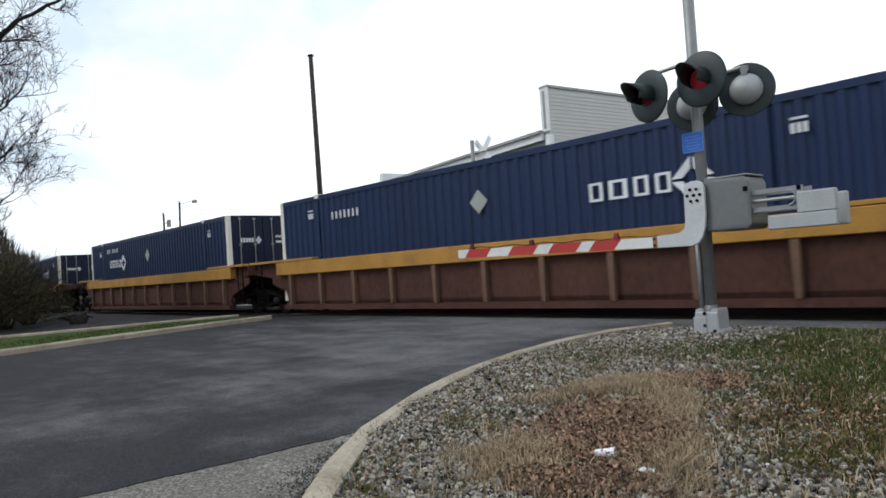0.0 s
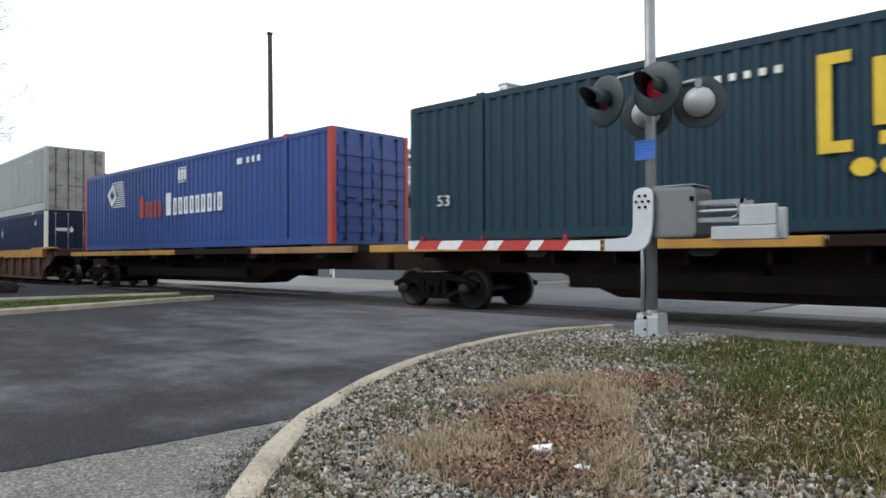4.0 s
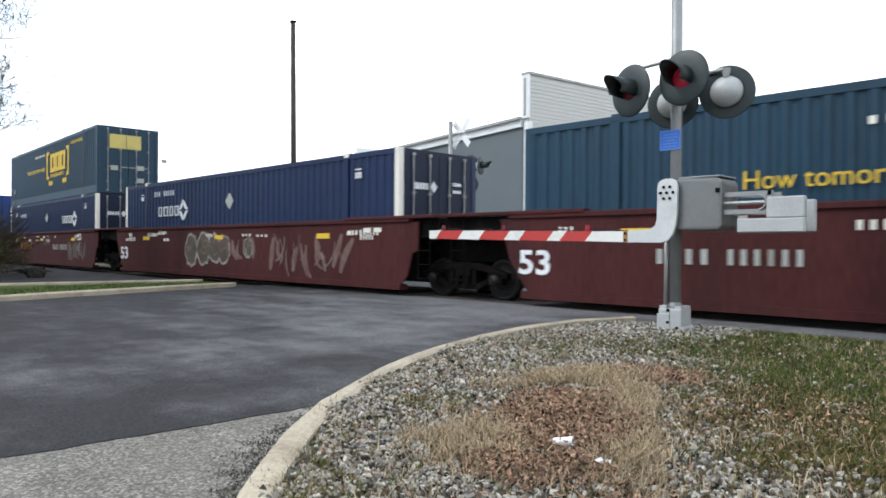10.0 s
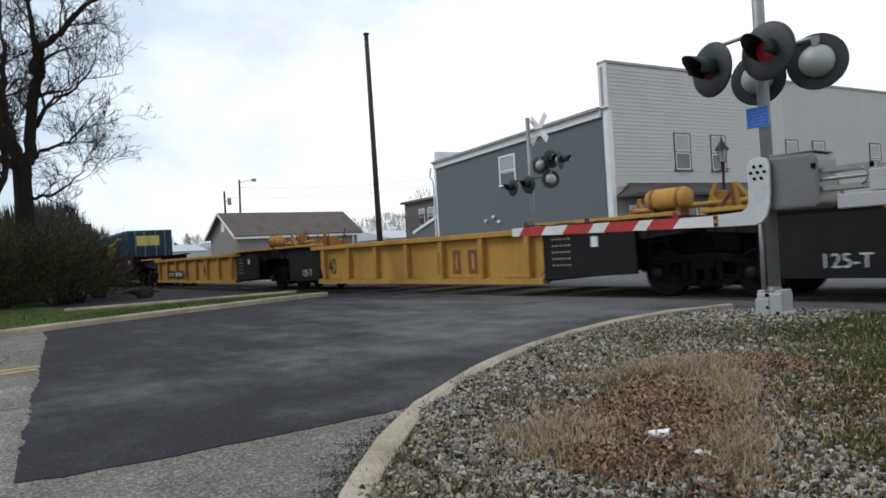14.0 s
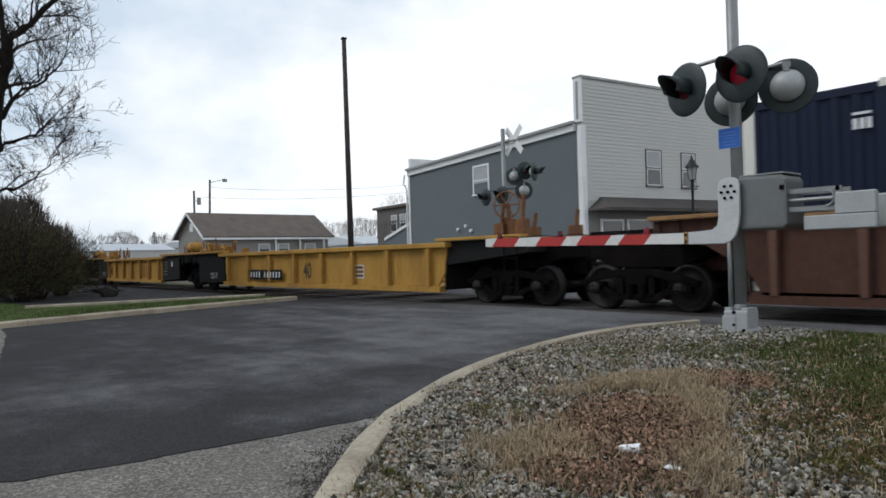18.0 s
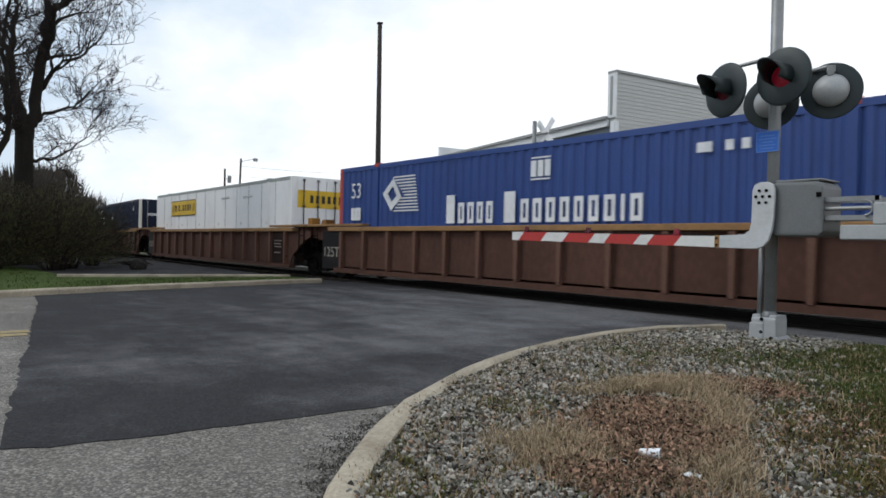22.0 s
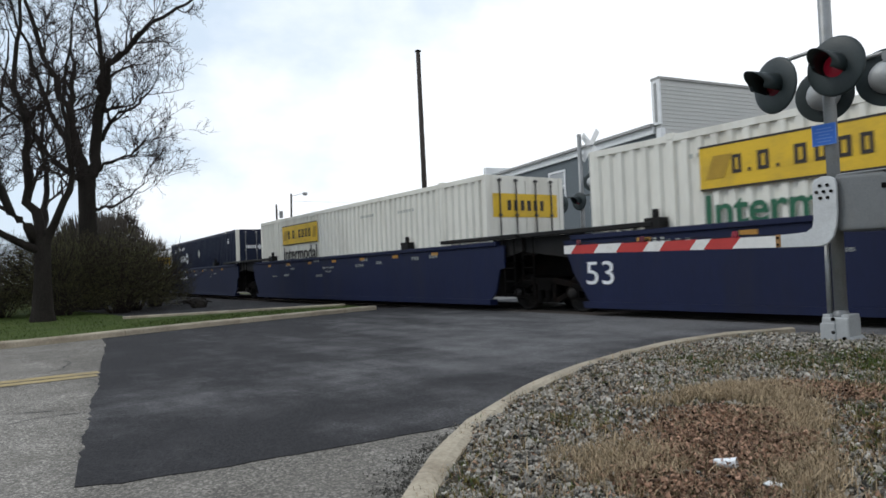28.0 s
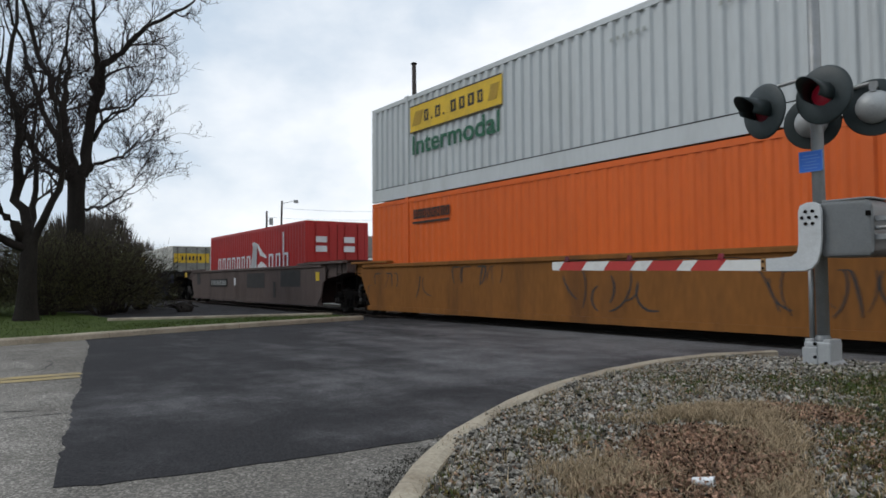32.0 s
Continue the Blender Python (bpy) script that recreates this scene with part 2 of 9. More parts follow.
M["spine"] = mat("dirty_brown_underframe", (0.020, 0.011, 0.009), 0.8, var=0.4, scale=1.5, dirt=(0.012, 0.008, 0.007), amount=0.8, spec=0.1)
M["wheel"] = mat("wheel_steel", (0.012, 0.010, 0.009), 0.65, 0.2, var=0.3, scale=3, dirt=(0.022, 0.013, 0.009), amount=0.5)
M["rail"] = mat("rail_steel", (0.16, 0.12, 0.10), 0.45, 0.7, var=0.25, scale=3, dirt=RUST, amount=0.6)
M["graffiti"] = mat("pale_spray_paint", (0.24, 0.225, 0.205), 0.7, var=0.45, scale=2.5, dirt=(0.075, 0.03, 0.026), amount=0.8, bump=0)
M["graffiti_faint"] = mat("faded_spray_paint", (0.135, 0.082, 0.070), 0.7, var=0.4, scale=2.5, dirt=(0.07, 0.026, 0.023), amount=0.8, bump=0)
M["rust_letter"] = mat("rusted_lettering", (0.15, 0.062, 0.026), 0.8, var=0.3, scale=4, dirt=(0.3, 0.16, 0.04), amount=0.7, bump=0)
M["graffiti_olive"] = mat("olive_spray_paint", (0.060, 0.052, 0.034), 0.7, var=0.45, scale=3.0, dirt=(0.055, 0.024, 0.022), amount=0.9, bump=0)
M["graffiti_white"] = mat("white_spray_paint", (0.40, 0.39, 0.38), 0.6, var=0.35, scale=2.0, dirt=(0.16, 0.13, 0.12), amount=0.6, bump=0)
M["graffiti_dark"] = mat("dark_spray_paint", (0.03, 0.028, 0.027), 0.7, var=0.35, scale=2.5, bump=0)
# crossing signal
M["galv"] = mat("galvanised_steel", (0.25, 0.255, 0.255), 0.5, 0.5, var=0.15, scale=5, bump=0.05, dirt=(0.2, 0.19, 0.17), amount=0.5)
M["silver"] = mat("aluminium_paint", (0.155, 0.16, 0.16), 0.42, 0.4, var=0.12, scale=4, bump=0.04, dirt=(0.2, 0.19, 0.17), amount=0.45)
M["alu_light"] = mat("pale_aluminium", (0.37, 0.38, 0.38), 0.5, 0.2, var=0.1, scale=4, dirt=(0.3, 0.29, 0.27), amount=0.4)
M["lamp_black"] = mat("lamp_black_paint", (0.020, 0.029, 0.030), 0.45, 0.0, var=0.25, scale=5)
M["lens_red"] = mat("red_lens_off", (0.10, 0.006, 0.014), 0.2, var=0.15, scale=20, bump=0, spec=0.4)
M["lens_lit"] = mat("red_lens_lit", (0.16, 0.006, 0.016), 0.3, var=0.05, bump=0, emit=0.25)
M["gate_white"] = mat("gate_white", (0.66, 0.65, 0.62), 0.5, var=0.08, scale=6, dirt=(0.35, 0.32, 0.28), amount=0.4)
M["gate_red"] = mat("gate_red", (0.42, 0.035, 0.03), 0.5, var=0.12, scale=6)
M["sign_blue"] = mat("sign_blue", (0.025, 0.13, 0.50), 0.45, var=0.08, scale=6, bump=0)
M["sign_pale"] = mat("sign_pale_blue", (0.10, 0.22, 0.55), 0.5, var=0.08, scale=6, bump=0)
M["white_clean"] = mat("sign_white", (0.74, 0.74, 0.73), 0.5, var=0.06, scale=6, bump=0)
# ground


def paving(name, dark, light, dirt, cell, contrast, bump, band=None, rough=0.75, spec=0.22):
    """Asphalt: broad smeared patches, a mottled middle scale and single stones of the mix."""
    m = bpy.data.materials.new(name)
    m.use_nodes = True
    n, l = m.node_tree.nodes, m.node_tree.links
    b = n["Principled BSDF"]
    b.inputs["Roughness"].default_value, b.inputs["Specular IOR Level"].default_value = rough, spec
    co = n.new("ShaderNodeTexCoord")
    mp = n.new("ShaderNodeMapping")
    mp.inputs["Rotation"].default_value = (0, 0, radians(-24))
    mp.inputs["Scale"].default_value = (0.30, 1.0, 1.0)
    l.new(co.outputs["Object"], mp.inputs["Vector"])
    broad, mid, smear = n.new("ShaderNodeTexNoise"), n.new("ShaderNodeTexNoise"), n.new("ShaderNodeTexNoise")
    for q, sc, dt, ro, src in ((broad, 0.50, 4, 0.55, mp.outputs["Vector"]), (mid, 1.9, 7, 0.68, co.outputs["Object"]), (smear, 1.6, 3, 0.55, mp.outputs["Vector"])):
        q.inputs["Scale"].default_value, q.inputs["Detail"].default_value, q.inputs["Roughness"].default_value = sc, dt, ro
        l.new(src, q.inputs["Vector"])

    def op(kind, a, c):
        q = n.new("ShaderNodeMath")
        q.operation = kind
        for k, w in enumerate((a, c)):
            if isinstance(w, float):
                q.inputs[k].default_value = w
            else:
                l.new(w, q.inputs[k])
        return q.outputs[0]

    total = op("ADD", op("MULTIPLY", broad.outputs["Fac"], 0.9), op("ADD", op("MULTIPLY", smear.outputs["Fac"], 0.45), op("MULTIPLY", mid.outputs["Fac"], 0.75)))
    if band:
        # two paved strips along the road: the one beside the corner kerb laid later and darker
        dot = n.new("ShaderNodeVectorMath")
        dot.operation = "DOT_PRODUCT"
        dot.inputs[1].default_value = (band[0], band[1], 0)
        l.new(co.outputs["Object"], dot.inputs[0])
        across = op("ADD", dot.outputs["Value"], op("MULTIPLY", smear.outputs["Fac"], 1.1))
        strip = n.new("ShaderNodeMapRange")
        strip.interpolation_type = "SMOOTHSTEP"
        strip.inputs["From Min"].default_value, strip.inputs["From Max"].default_value = -5.6, -4.2
        strip.inputs["To Min"].default_value, strip.inputs["To Max"].default_value = 0.10, -0.13
        l.new(across, strip.inputs["Value"])
        # uneven brightness put into the colour: paler towards the rails, darker to the left
        worn = n.new("ShaderNodeVectorMath")
        worn.operation = "DOT_PRODUCT"
        worn.inputs[1].default_value = (0.045, 0.05, 0)
        l.new(co.outputs["Object"], worn.inputs[0])
        total = op("ADD", total, op("ADD", strip.outputs[0], op("ADD", worn.outputs["Value"], 0.09)))
    rg = n.new("ShaderNodeMapRange")
    rg.interpolation_type = "SMOOTHSTEP"
    rg.inputs["From Min"].default_value, rg.inputs["From Max"].default_value = 0.84, 1.46
    l.new(total, rg.inputs["Value"])
    mix = n.new("ShaderNodeMix")
    mix.data_type = "RGBA"
    mix.inputs[6].default_value, mix.inputs[7].default_value = (*dark, 1), (*light, 1)
    l.new(rg.outputs[0], mix.inputs[0])
    vo = n.new("ShaderNodeTexVoronoi")
    vo.inputs["Scale"].default_value = cell
    l.new(co.outputs["Object"], vo.inputs["Vector"])
    bw = n.new("ShaderNodeSeparateColor")
    l.new(vo.outputs["Color"], bw.inputs[0])
    gr = n.new("ShaderNodeMapRange")
    gr.inputs["To Min"].default_value, gr.inputs["To Max"].default_value = 1 - contrast, 1 + contrast
    l.new(op("POWER", bw.outputs[0], 1.7), gr.inputs["Value"])
    gap = n.new("ShaderNodeMapRange")
    gap.inputs["From Min"].default_value, gap.inputs["From Max"].default_value = 0.25, 0.75
    gap.inputs["To Min"].default_value, gap.inputs["To Max"].default_value = 1.12, 1 - contrast * 0.8
    l.new(vo.outputs["Distance"], gap.inputs["Value"])
    sc = n.new("ShaderNodeVectorMath")
    sc.operation = "SCALE"
    l.new(mix.outputs[2], sc.inputs[0])
    l.new(op("MULTIPLY", gr.outputs[0], gap.outputs[0]), sc.inputs["Scale"])
    stain = n.new("ShaderNodeTexNoise")
    stain.inputs["Scale"].default_value, stain.inputs["Detail"].default_value, stain.inputs["Roughness"].default_value = 0.9, 8, 0.7
    l.new(co.outputs["Object"], stain.inputs["Vector"])
    sr = n.new("ShaderNodeMapRange")
    sr.inputs["From Min"].default_value, sr.inputs["From Max"].default_value, sr.inputs["To Max"].default_value = 0.52, 0.72, 0.75
    l.new(stain.outputs["Fac"], sr.inputs["Value"])
    last = n.new("ShaderNodeMix")
    last.data_type = "RGBA"
    last.inputs[7].default_value = (*dirt, 1)
    l.new(sr.outputs[0], last.inputs[0])
    l.new(sc.outputs["Vector"], last.inputs[6])
    l.new(last.outputs[2], b.inputs["Base Color"])
    bp = n.new("ShaderNodeBump")
    bp.inputs["Strength"].default_value, bp.inputs["Distance"].default_value = bump, 0.012
    l.new(op("ADD", op("MULTIPLY", vo.outputs["Distance"], -0.6), mid.outputs["Fac"]), bp.inputs["Height"])
    l.new(bp.outputs["Normal"], b.inputs["Normal"])
    return m


M["asphalt"] = paving("fresh_asphalt", (0.036, 0.035, 0.037), (0.165, 0.161, 0.164), (0.055, 0.053, 0.055), 80, 0.30, 0.5, (1.0, 0.12), 0.85, 0.10)
M["old_asphalt"] = paving("worn_asphalt", (0.172, 0.157, 0.137), (0.345, 0.320, 0.284), (0.145, 0.132, 0.114), 70, 0.45, 0.8, None, 0.9)
M["concrete"] = mat("weathered_concrete", (0.36, 0.31, 0.235), 0.9, var=0.3, scale=1.6, fine=22, bump=0.4, dirt=(0.13, 0.095, 0.062), amount=0.75, spec=0.2)
M["road_yellow"] = mat("worn_yellow_paint", (0.33, 0.25, 0.115), 0.8, var=0.25, scale=3, fine=16, dirt=(0.15, 0.13, 0.10), amount=0.8, bump=0.2)
M["soil"] = mat("gravelly_soil", (0.050, 0.040, 0.028), 0.95, var=0.5, scale=1.3, fine=26, bump=0.8, dirt=(0.050, 0.050, 0.024), amount=0.8, spec=0.1)
M["ground"] = mat("open_ground", (0.10, 0.105, 0.06), 0.95, var=0.35, scale=0.25, fine=60, bump=0.5, dirt=(0.14, 0.13, 0.11), amount=0.8, spec=0.1)
M["cinder"] = mat("dark_cinder_ballast", (0.040, 0.038, 0.039), 0.95, var=0.5, scale=1.5, fine=24, bump=0.9, dirt=(0.03, 0.029, 0.029), amount=0.6, spec=0.1)
M["grit"] = mat("dark_grit", (0.085, 0.080, 0.070), 0.95, var=0.4, scale=3, fine=8, bump=0.2, spec=0.1, isle=0.6)
M["lot"] = mat("pale_gravel_lot", (0.26, 0.25, 0.235), 0.95, var=0.2, scale=0.6, fine=50, bump=0.4, dirt=(0.18, 0.17, 0.15), amount=0.5, spec=0.1)
M["lawn"] = mat("spring_lawn_soil", (0.048, 0.070, 0.016), 0.95, var=0.35, scale=1.5, fine=30, bump=0.7, dirt=(0.085, 0.098, 0.034), amount=0.6, spec=0.1)
M["stone"] = mat("beige_gravel", (0.235, 0.218, 0.190), 0.9, var=0.2, scale=9, fine=4, bump=0.3, spec=0.15, isle=1.0)
M["leaf_dead"] = mat("dead_leaves", (0.205, 0.124, 0.084), 0.9, var=0.45, scale=3, fine=6, bump=0, spec=0.12, isle=1.0)
M["straw"] = mat("dry_grass", (0.31, 0.235, 0.150), 0.9, var=0.25, scale=5, fine=3, bump=0, spec=0.1, isle=0.5)
M["grass"] = mat("green_grass", (0.052, 0.074, 0.017), 0.85, var=0.3, scale=2, fine=3, bump=0, spec=0.15, isle=0.5)
M["withered"] = mat("withered_grass", (0.110, 0.088, 0.030), 0.9, var=0.3, scale=2, fine=3, bump=0, spec=0.1, isle=0.5)
M["paper"] = mat("crumpled_paper", (0.74, 0.75, 0.76), 0.7, var=0.08, scale=20, bump=0.2)
# buildings
M["siding"] = mat("white_vinyl_siding", (0.47, 0.47, 0.45), 0.6, var=0.04, scale=0.6, dirt=(0.46, 0.46, 0.43), amount=0.4, bump=0.05)
M["stucco"] = mat("off_white_stucco", (0.43, 0.435, 0.42), 0.85, var=0.05, scale=0.8, dirt=(0.42, 0.41, 0.38), amount=0.4, bump=0.2)
M["slate"] = mat("slate_grey_siding", (0.108, 0.126, 0.136), 0.65, var=0.06, scale=0.6, dirt=(0.12, 0.135, 0.15), amount=0.4, bump=0.05)
M["trim"] = mat("white_trim", (0.72, 0.73, 0.73), 0.55, var=0.05, scale=2, dirt=(0.45, 0.45, 0.44), amount=0.35, bump=0.03)
M["flashing"] = mat("grey_flashing", (0.30, 0.30, 0.29), 0.55, 0.3, var=0.12, scale=2)
M["shingle"] = mat("brown_shingle", (0.072, 0.062, 0.057), 0.9, var=0.25, scale=1.2, fine=20, bump=0.5, dirt=(0.07, 0.06, 0.055), amount=0.5)
M["house"] = mat("grey_tan_siding", (0.23, 0.22, 0.205), 0.75, var=0.08, scale=0.8, bump=0.1, dirt=(0.16, 0.15, 0.14), amount=0.3)
M["brick"] = mat("red_brick", (0.135, 0.038, 0.027), 0.9, var=0.25, scale=2.2, fine=12, bump=0.5, dirt=(0.10, 0.042, 0.032), amount=0.5)
M["brick_side"] = mat("painted_red_brick", (0.185, 0.052, 0.033), 0.9, var=0.15, scale=1.2, fine=18, bump=0.4, dirt=(0.16, 0.055, 0.036), amount=0.5)
M["house_roof"] = mat("weathered_brown_shingle", (0.125, 0.100, 0.086), 0.9, var=0.25, scale=1.2, fine=20, bump=0.5, dirt=(0.08, 0.068, 0.06), amount=0.5)
M["glass"] = mat("window_glass", (0.040, 0.046, 0.055), 0.08, var=0.2, scale=0.6, bump=0, spec=0.8)
M["blind"] = mat("window_blind", (0.36, 0.37, 0.38), 0.7, var=0.1, scale=2, bump=0)
M["shadow_wood"] = mat("dark_window_frame", (0.11, 0.10, 0.09), 0.7, var=0.15, scale=3)
M["iron"] = mat("black_iron", (0.014, 0.014, 0.015), 0.5, 0.2, var=0.2, scale=6)
M["lantern"] = mat("lantern_glass", (0.30, 0.31, 0.30), 0.25, var=0.1, scale=5, bump=0)
M["pole_wood"] = mat("creosoted_pole", (0.040, 0.032, 0.028), 0.9, var=0.35, scale=1.5, stretch=(3, 3, 0.15), bump=0.4)
M["metal_roof"] = mat("pale_metal_roof", (0.50, 0.52, 0.54), 0.5, 0.2, var=0.08, scale=0.5)
# plants
M["bark"] = mat("dark_wet_bark", (0.021, 0.018, 0.0155), 0.95, var=0.4, scale=3, stretch=(1, 1, 0.3), bump=0.7, dirt=(0.026, 0.025, 0.02), amount=0.6, spec=0.1)
M["twig"] = mat("bare_twigs", (0.026, 0.021, 0.019), 0.95, var=0.3, scale=2, bump=0, spec=0.1)
M["bush"] = mat("olive_shrub_leaves", (0.095, 0.090, 0.044), 0.9, var=0.35, scale=0.9, fine=4, bump=0, spec=0.1, dirt=(0.034, 0.028, 0.017), amount=0.8, isle=0.3)
M["far_twig"] = mat("distant_bare_crown", (0.10, 0.088, 0.075), 1.0, var=0.4, scale=0.5, bump=0, spec=0.0)
M["far_green"] = mat("distant_conifer", (0.020, 0.030, 0.020), 1.0, var=0.3, scale=0.5, bump=0, spec=0.0)


# ---- building helpers ----
def bm_new():
    return bmesh.new()


def box(bm, x0, x1, y0, y1, z0, z1):
    vs = [bm.verts.new(p) for p in ((x0, y0, z0), (x1, y0, z0), (x1, y1, z0), (x0, y1, z0), (x0, y0, z1), (x1, y0, z1), (x1, y1, z1), (x0, y1, z1))]
    for f in ((3, 2, 1, 0), (4, 5, 6, 7), (0, 1, 5, 4), (1, 2, 6, 5), (2, 3, 7, 6), (3, 0, 4, 7)):
        bm.faces.new([vs[i] for i in f])
    return vs


def rod(bm, p, q, r, n=8, r2=None, caps=True):
    """A round bar from p to q, tapering from r to r2."""
    p, q = Vector(p), Vector(q)
    r2 = r if r2 is None else r2
    turn = (q - p).to_track_quat("Z", "Y").to_matrix()
    a, b = [], []
    for i in range(n):
        c = Vector((math.cos(2 * math.pi * i / n), math.sin(2 * math.pi * i / n), 0))
        a.append(bm.verts.new(p + turn @ (c * r)))
        b.append(bm.verts.new(q + turn @ (c * r2)))
    for i in range(n):
        bm.faces.new((a[i], a[(i + 1) % n], b[(i + 1) % n], b[i]))
    if caps:
        bm.faces.new(a[::-1])
        bm.faces.new(b)


def lathe(bm, rings, axis_m, n=24):
    """Rings of (radius, height) turned about the z axis of axis_m."""
    prev = None
    for r, h in rings:
        ring = [bm.verts.new(axis_m @ Vector((r * math.cos(2 * math.pi * i / n), r * math.sin(2 * math.pi * i / n), h))) for i in range(n)]
        if prev:
            for i in range(n):
                bm.faces.new((prev[i], prev[(i + 1) % n], ring[(i + 1) % n], ring[i]))
        prev = ring


def plate(bm, pts, y0, y1):
    """An outline of (x, z) points made solid between y0 and y1 (y0 < y1; its face looks towards -y)."""
    a = [bm.verts.new((x, y0, z)) for x, z in pts]
    b = [bm.verts.new((x, y1, z)) for x, z in pts]
    n = len(pts)
    bm.faces.new(a)
    bm.faces.new(b[::-1])
    for i in range(n):
        bm.faces.new((a[(i + 1) % n], a[i], b[i], b[(i + 1) % n]))


def soften(bm, w=0.01, seg=1):
    bmesh.ops.bevel(bm, geom=list(bm.edges), offset=w, segments=seg, affect="EDGES", profile=0.7)


def mesh_of(name, bm, material, smooth=False):
    bmesh.ops.recalc_face_normals(bm, faces=list(bm.faces))
    me = bpy.data.meshes.new(name)
    bm.to_mesh(me)
    bm.free()
    me.materials.append(material)
    if smooth:
        for p in me.polygons:
            p.use_smooth = True
    return me


def part(name, bm, material, parent, label="", smooth=False):
    ob = new(name, mesh_of(name, bm, material, smooth))
    ob.parent = parent
    if label:
        ob["label"] = label
    return ob


def again(ob, parent, m=None):
    """The same mesh once more, as a part of parent."""
    o = new(ob.name.split(".")[0], ob.data)
    o.parent = parent
    o.matrix_basis = m or ob.matrix_basis.copy()
    return o


def raw(name, verts, faces, material, parent=None, smooth=False):
    me = bpy.data.meshes.new(name)
    me.from_pydata([tuple(v) for v in verts], [], faces)
    me.materials.append(material)
    me.update()
    if smooth:
        me.polygons.foreach_set("use_smooth", [True] * len(me.polygons))
    ob = new(name, me)
    ob.parent = parent
    return ob


def thing(name, label, category, m=None, group="", kind=""):
    ob = tagged(new(name), label, category, group, kind)
    ob.empty_display_size = 0.2
    ob.matrix_basis = m or Matrix()
    return ob


def lettering(name, text, size, material, parent, m, label="", width=None, bold=0.0):
    """Words as a flat mesh in the x-z plane that looks towards -y."""
    cu = bpy.data.curves.new(name, "FONT")
    cu.body, cu.size, cu.align_x, cu.align_y = text, size, "CENTER", "CENTER"
    cu.extrude, cu.offset = 0.002, bold
    tmp = bpy.data.objects.new(name, cu)
    me = bpy.data.meshes.new_from_object(tmp)
    bpy.data.objects.remove(tmp)
    me.materials.clear()
    me.materials.append(material)
    if width:
        xs = [v.co.x for v in me.vertices]
        k = width / (max(xs) - min(xs))
        for v in me.vertices:
            v.co.x *= k
    ob = new(name, me)
    ob.parent = parent
    ob.matrix_basis = m @ pose(0, 0, 0, 90, 0, 0)
    if label:
        ob["label"] = label
    return ob


def sweep(pts, profile, up=Vector((0, 0, 1)), closed_profile=True):
    """Verts and faces of a profile (across, height) carried along points; across is to the left of the way."""
    verts, faces = [], []
    n = len(profile)
    for i, p in enumerate(pts):
        p = Vector(p)
        d = (Vector(pts[min(i + 1, len(pts) - 1)]) - Vector(pts[max(i - 1, 0)])).normalized()
        side = up.cross(d).normalized()
        verts += [p + side * a + up * h for a, h in profile]
    m = n if closed_profile else n - 1
    for i in range(len(pts) - 1):
        for j in range(m):
            k = (j + 1) % n
            faces.append((i * n + j, i * n + k, (i + 1) * n + k, (i + 1) * n + j))
    if closed_profile:
        faces.append(tuple(range(n))[::-1])
        faces.append(tuple((len(pts) - 1) * n + j for j in range(n)))
    return verts, faces


def curve_pts(ctrl, step=0.25):
    """A smooth line through control points (Catmull-Rom)."""
    out = []
    c = [Vector(ctrl[0]) * 2 - Vector(ctrl[1])] + [Vector(p) for p in ctrl] + [Vector(ctrl[-1]) * 2 - Vector(ctrl[-2])]
    for i in range(1, len(c) - 2):
        n = max(2, int((c[i + 1] - c[i]).length / step))
        for k in range(n):
            t = k / n
            a, b, d, e = c[i - 1], c[i], c[i + 1], c[i + 2]
            out.append(0.5 * ((2 * b) + (d - a) * t + (2 * a - 5 * b + 4 * d - e) * t * t + (3 * b - a - 3 * d + e) * t ** 3))
    out.append(c[-2])
    return out


def inside(x, y, poly):
    hit = False
    j = len(poly) - 1
    for i in range(len(poly)):
        (xi, yi), (xj, yj) = poly[i][:2], poly[j][:2]
        if (yi > y) != (yj > y) and x < (xj - xi) * (y - yi) / (yj - yi) + xi:
            hit = not hit
        j = i
    return hit


def sheet(name, poly, z, material, label, category, depth=0.3):
    """A flat slab of ground with the given outline."""
    tris = geometry.tessellate_polygon([[Vector((x, y, 0)) for x, y in poly]])
    n = len(poly)
    verts = [(x, y, z) for x, y in poly] + [(x, y, z - depth) for x, y in poly]
    faces = [tuple(t) for t in tris] + [(i, i + n, (i + 1) % n + n, (i + 1) % n) for i in range(n)]
    ob = raw(name, verts, faces, material)
    bm = bmesh.new()
    bm.from_mesh(ob.data)
    bmesh.ops.recalc_face_normals(bm, faces=list(bm.faces))
    for f in bm.faces:
        if abs(f.normal.z) > 0.9 and f.normal.z < 0:
            f.normal_flip()
    bm.to_mesh(ob.data)
    bm.free()
    return tagged(ob, label, category, kind="structure")


# the track: straight beside the crossing, then easing away in a long curve
TRACK_Y, BEND, BEND_X = 11.97, 0.000945, -15.0


def track_y(x):
    return TRACK_Y + BEND * min(x - BEND_X, 0) ** 2


def track_turn(x):
    return math.degrees(math.atan(2 * BEND * min(x - BEND_X, 0)))


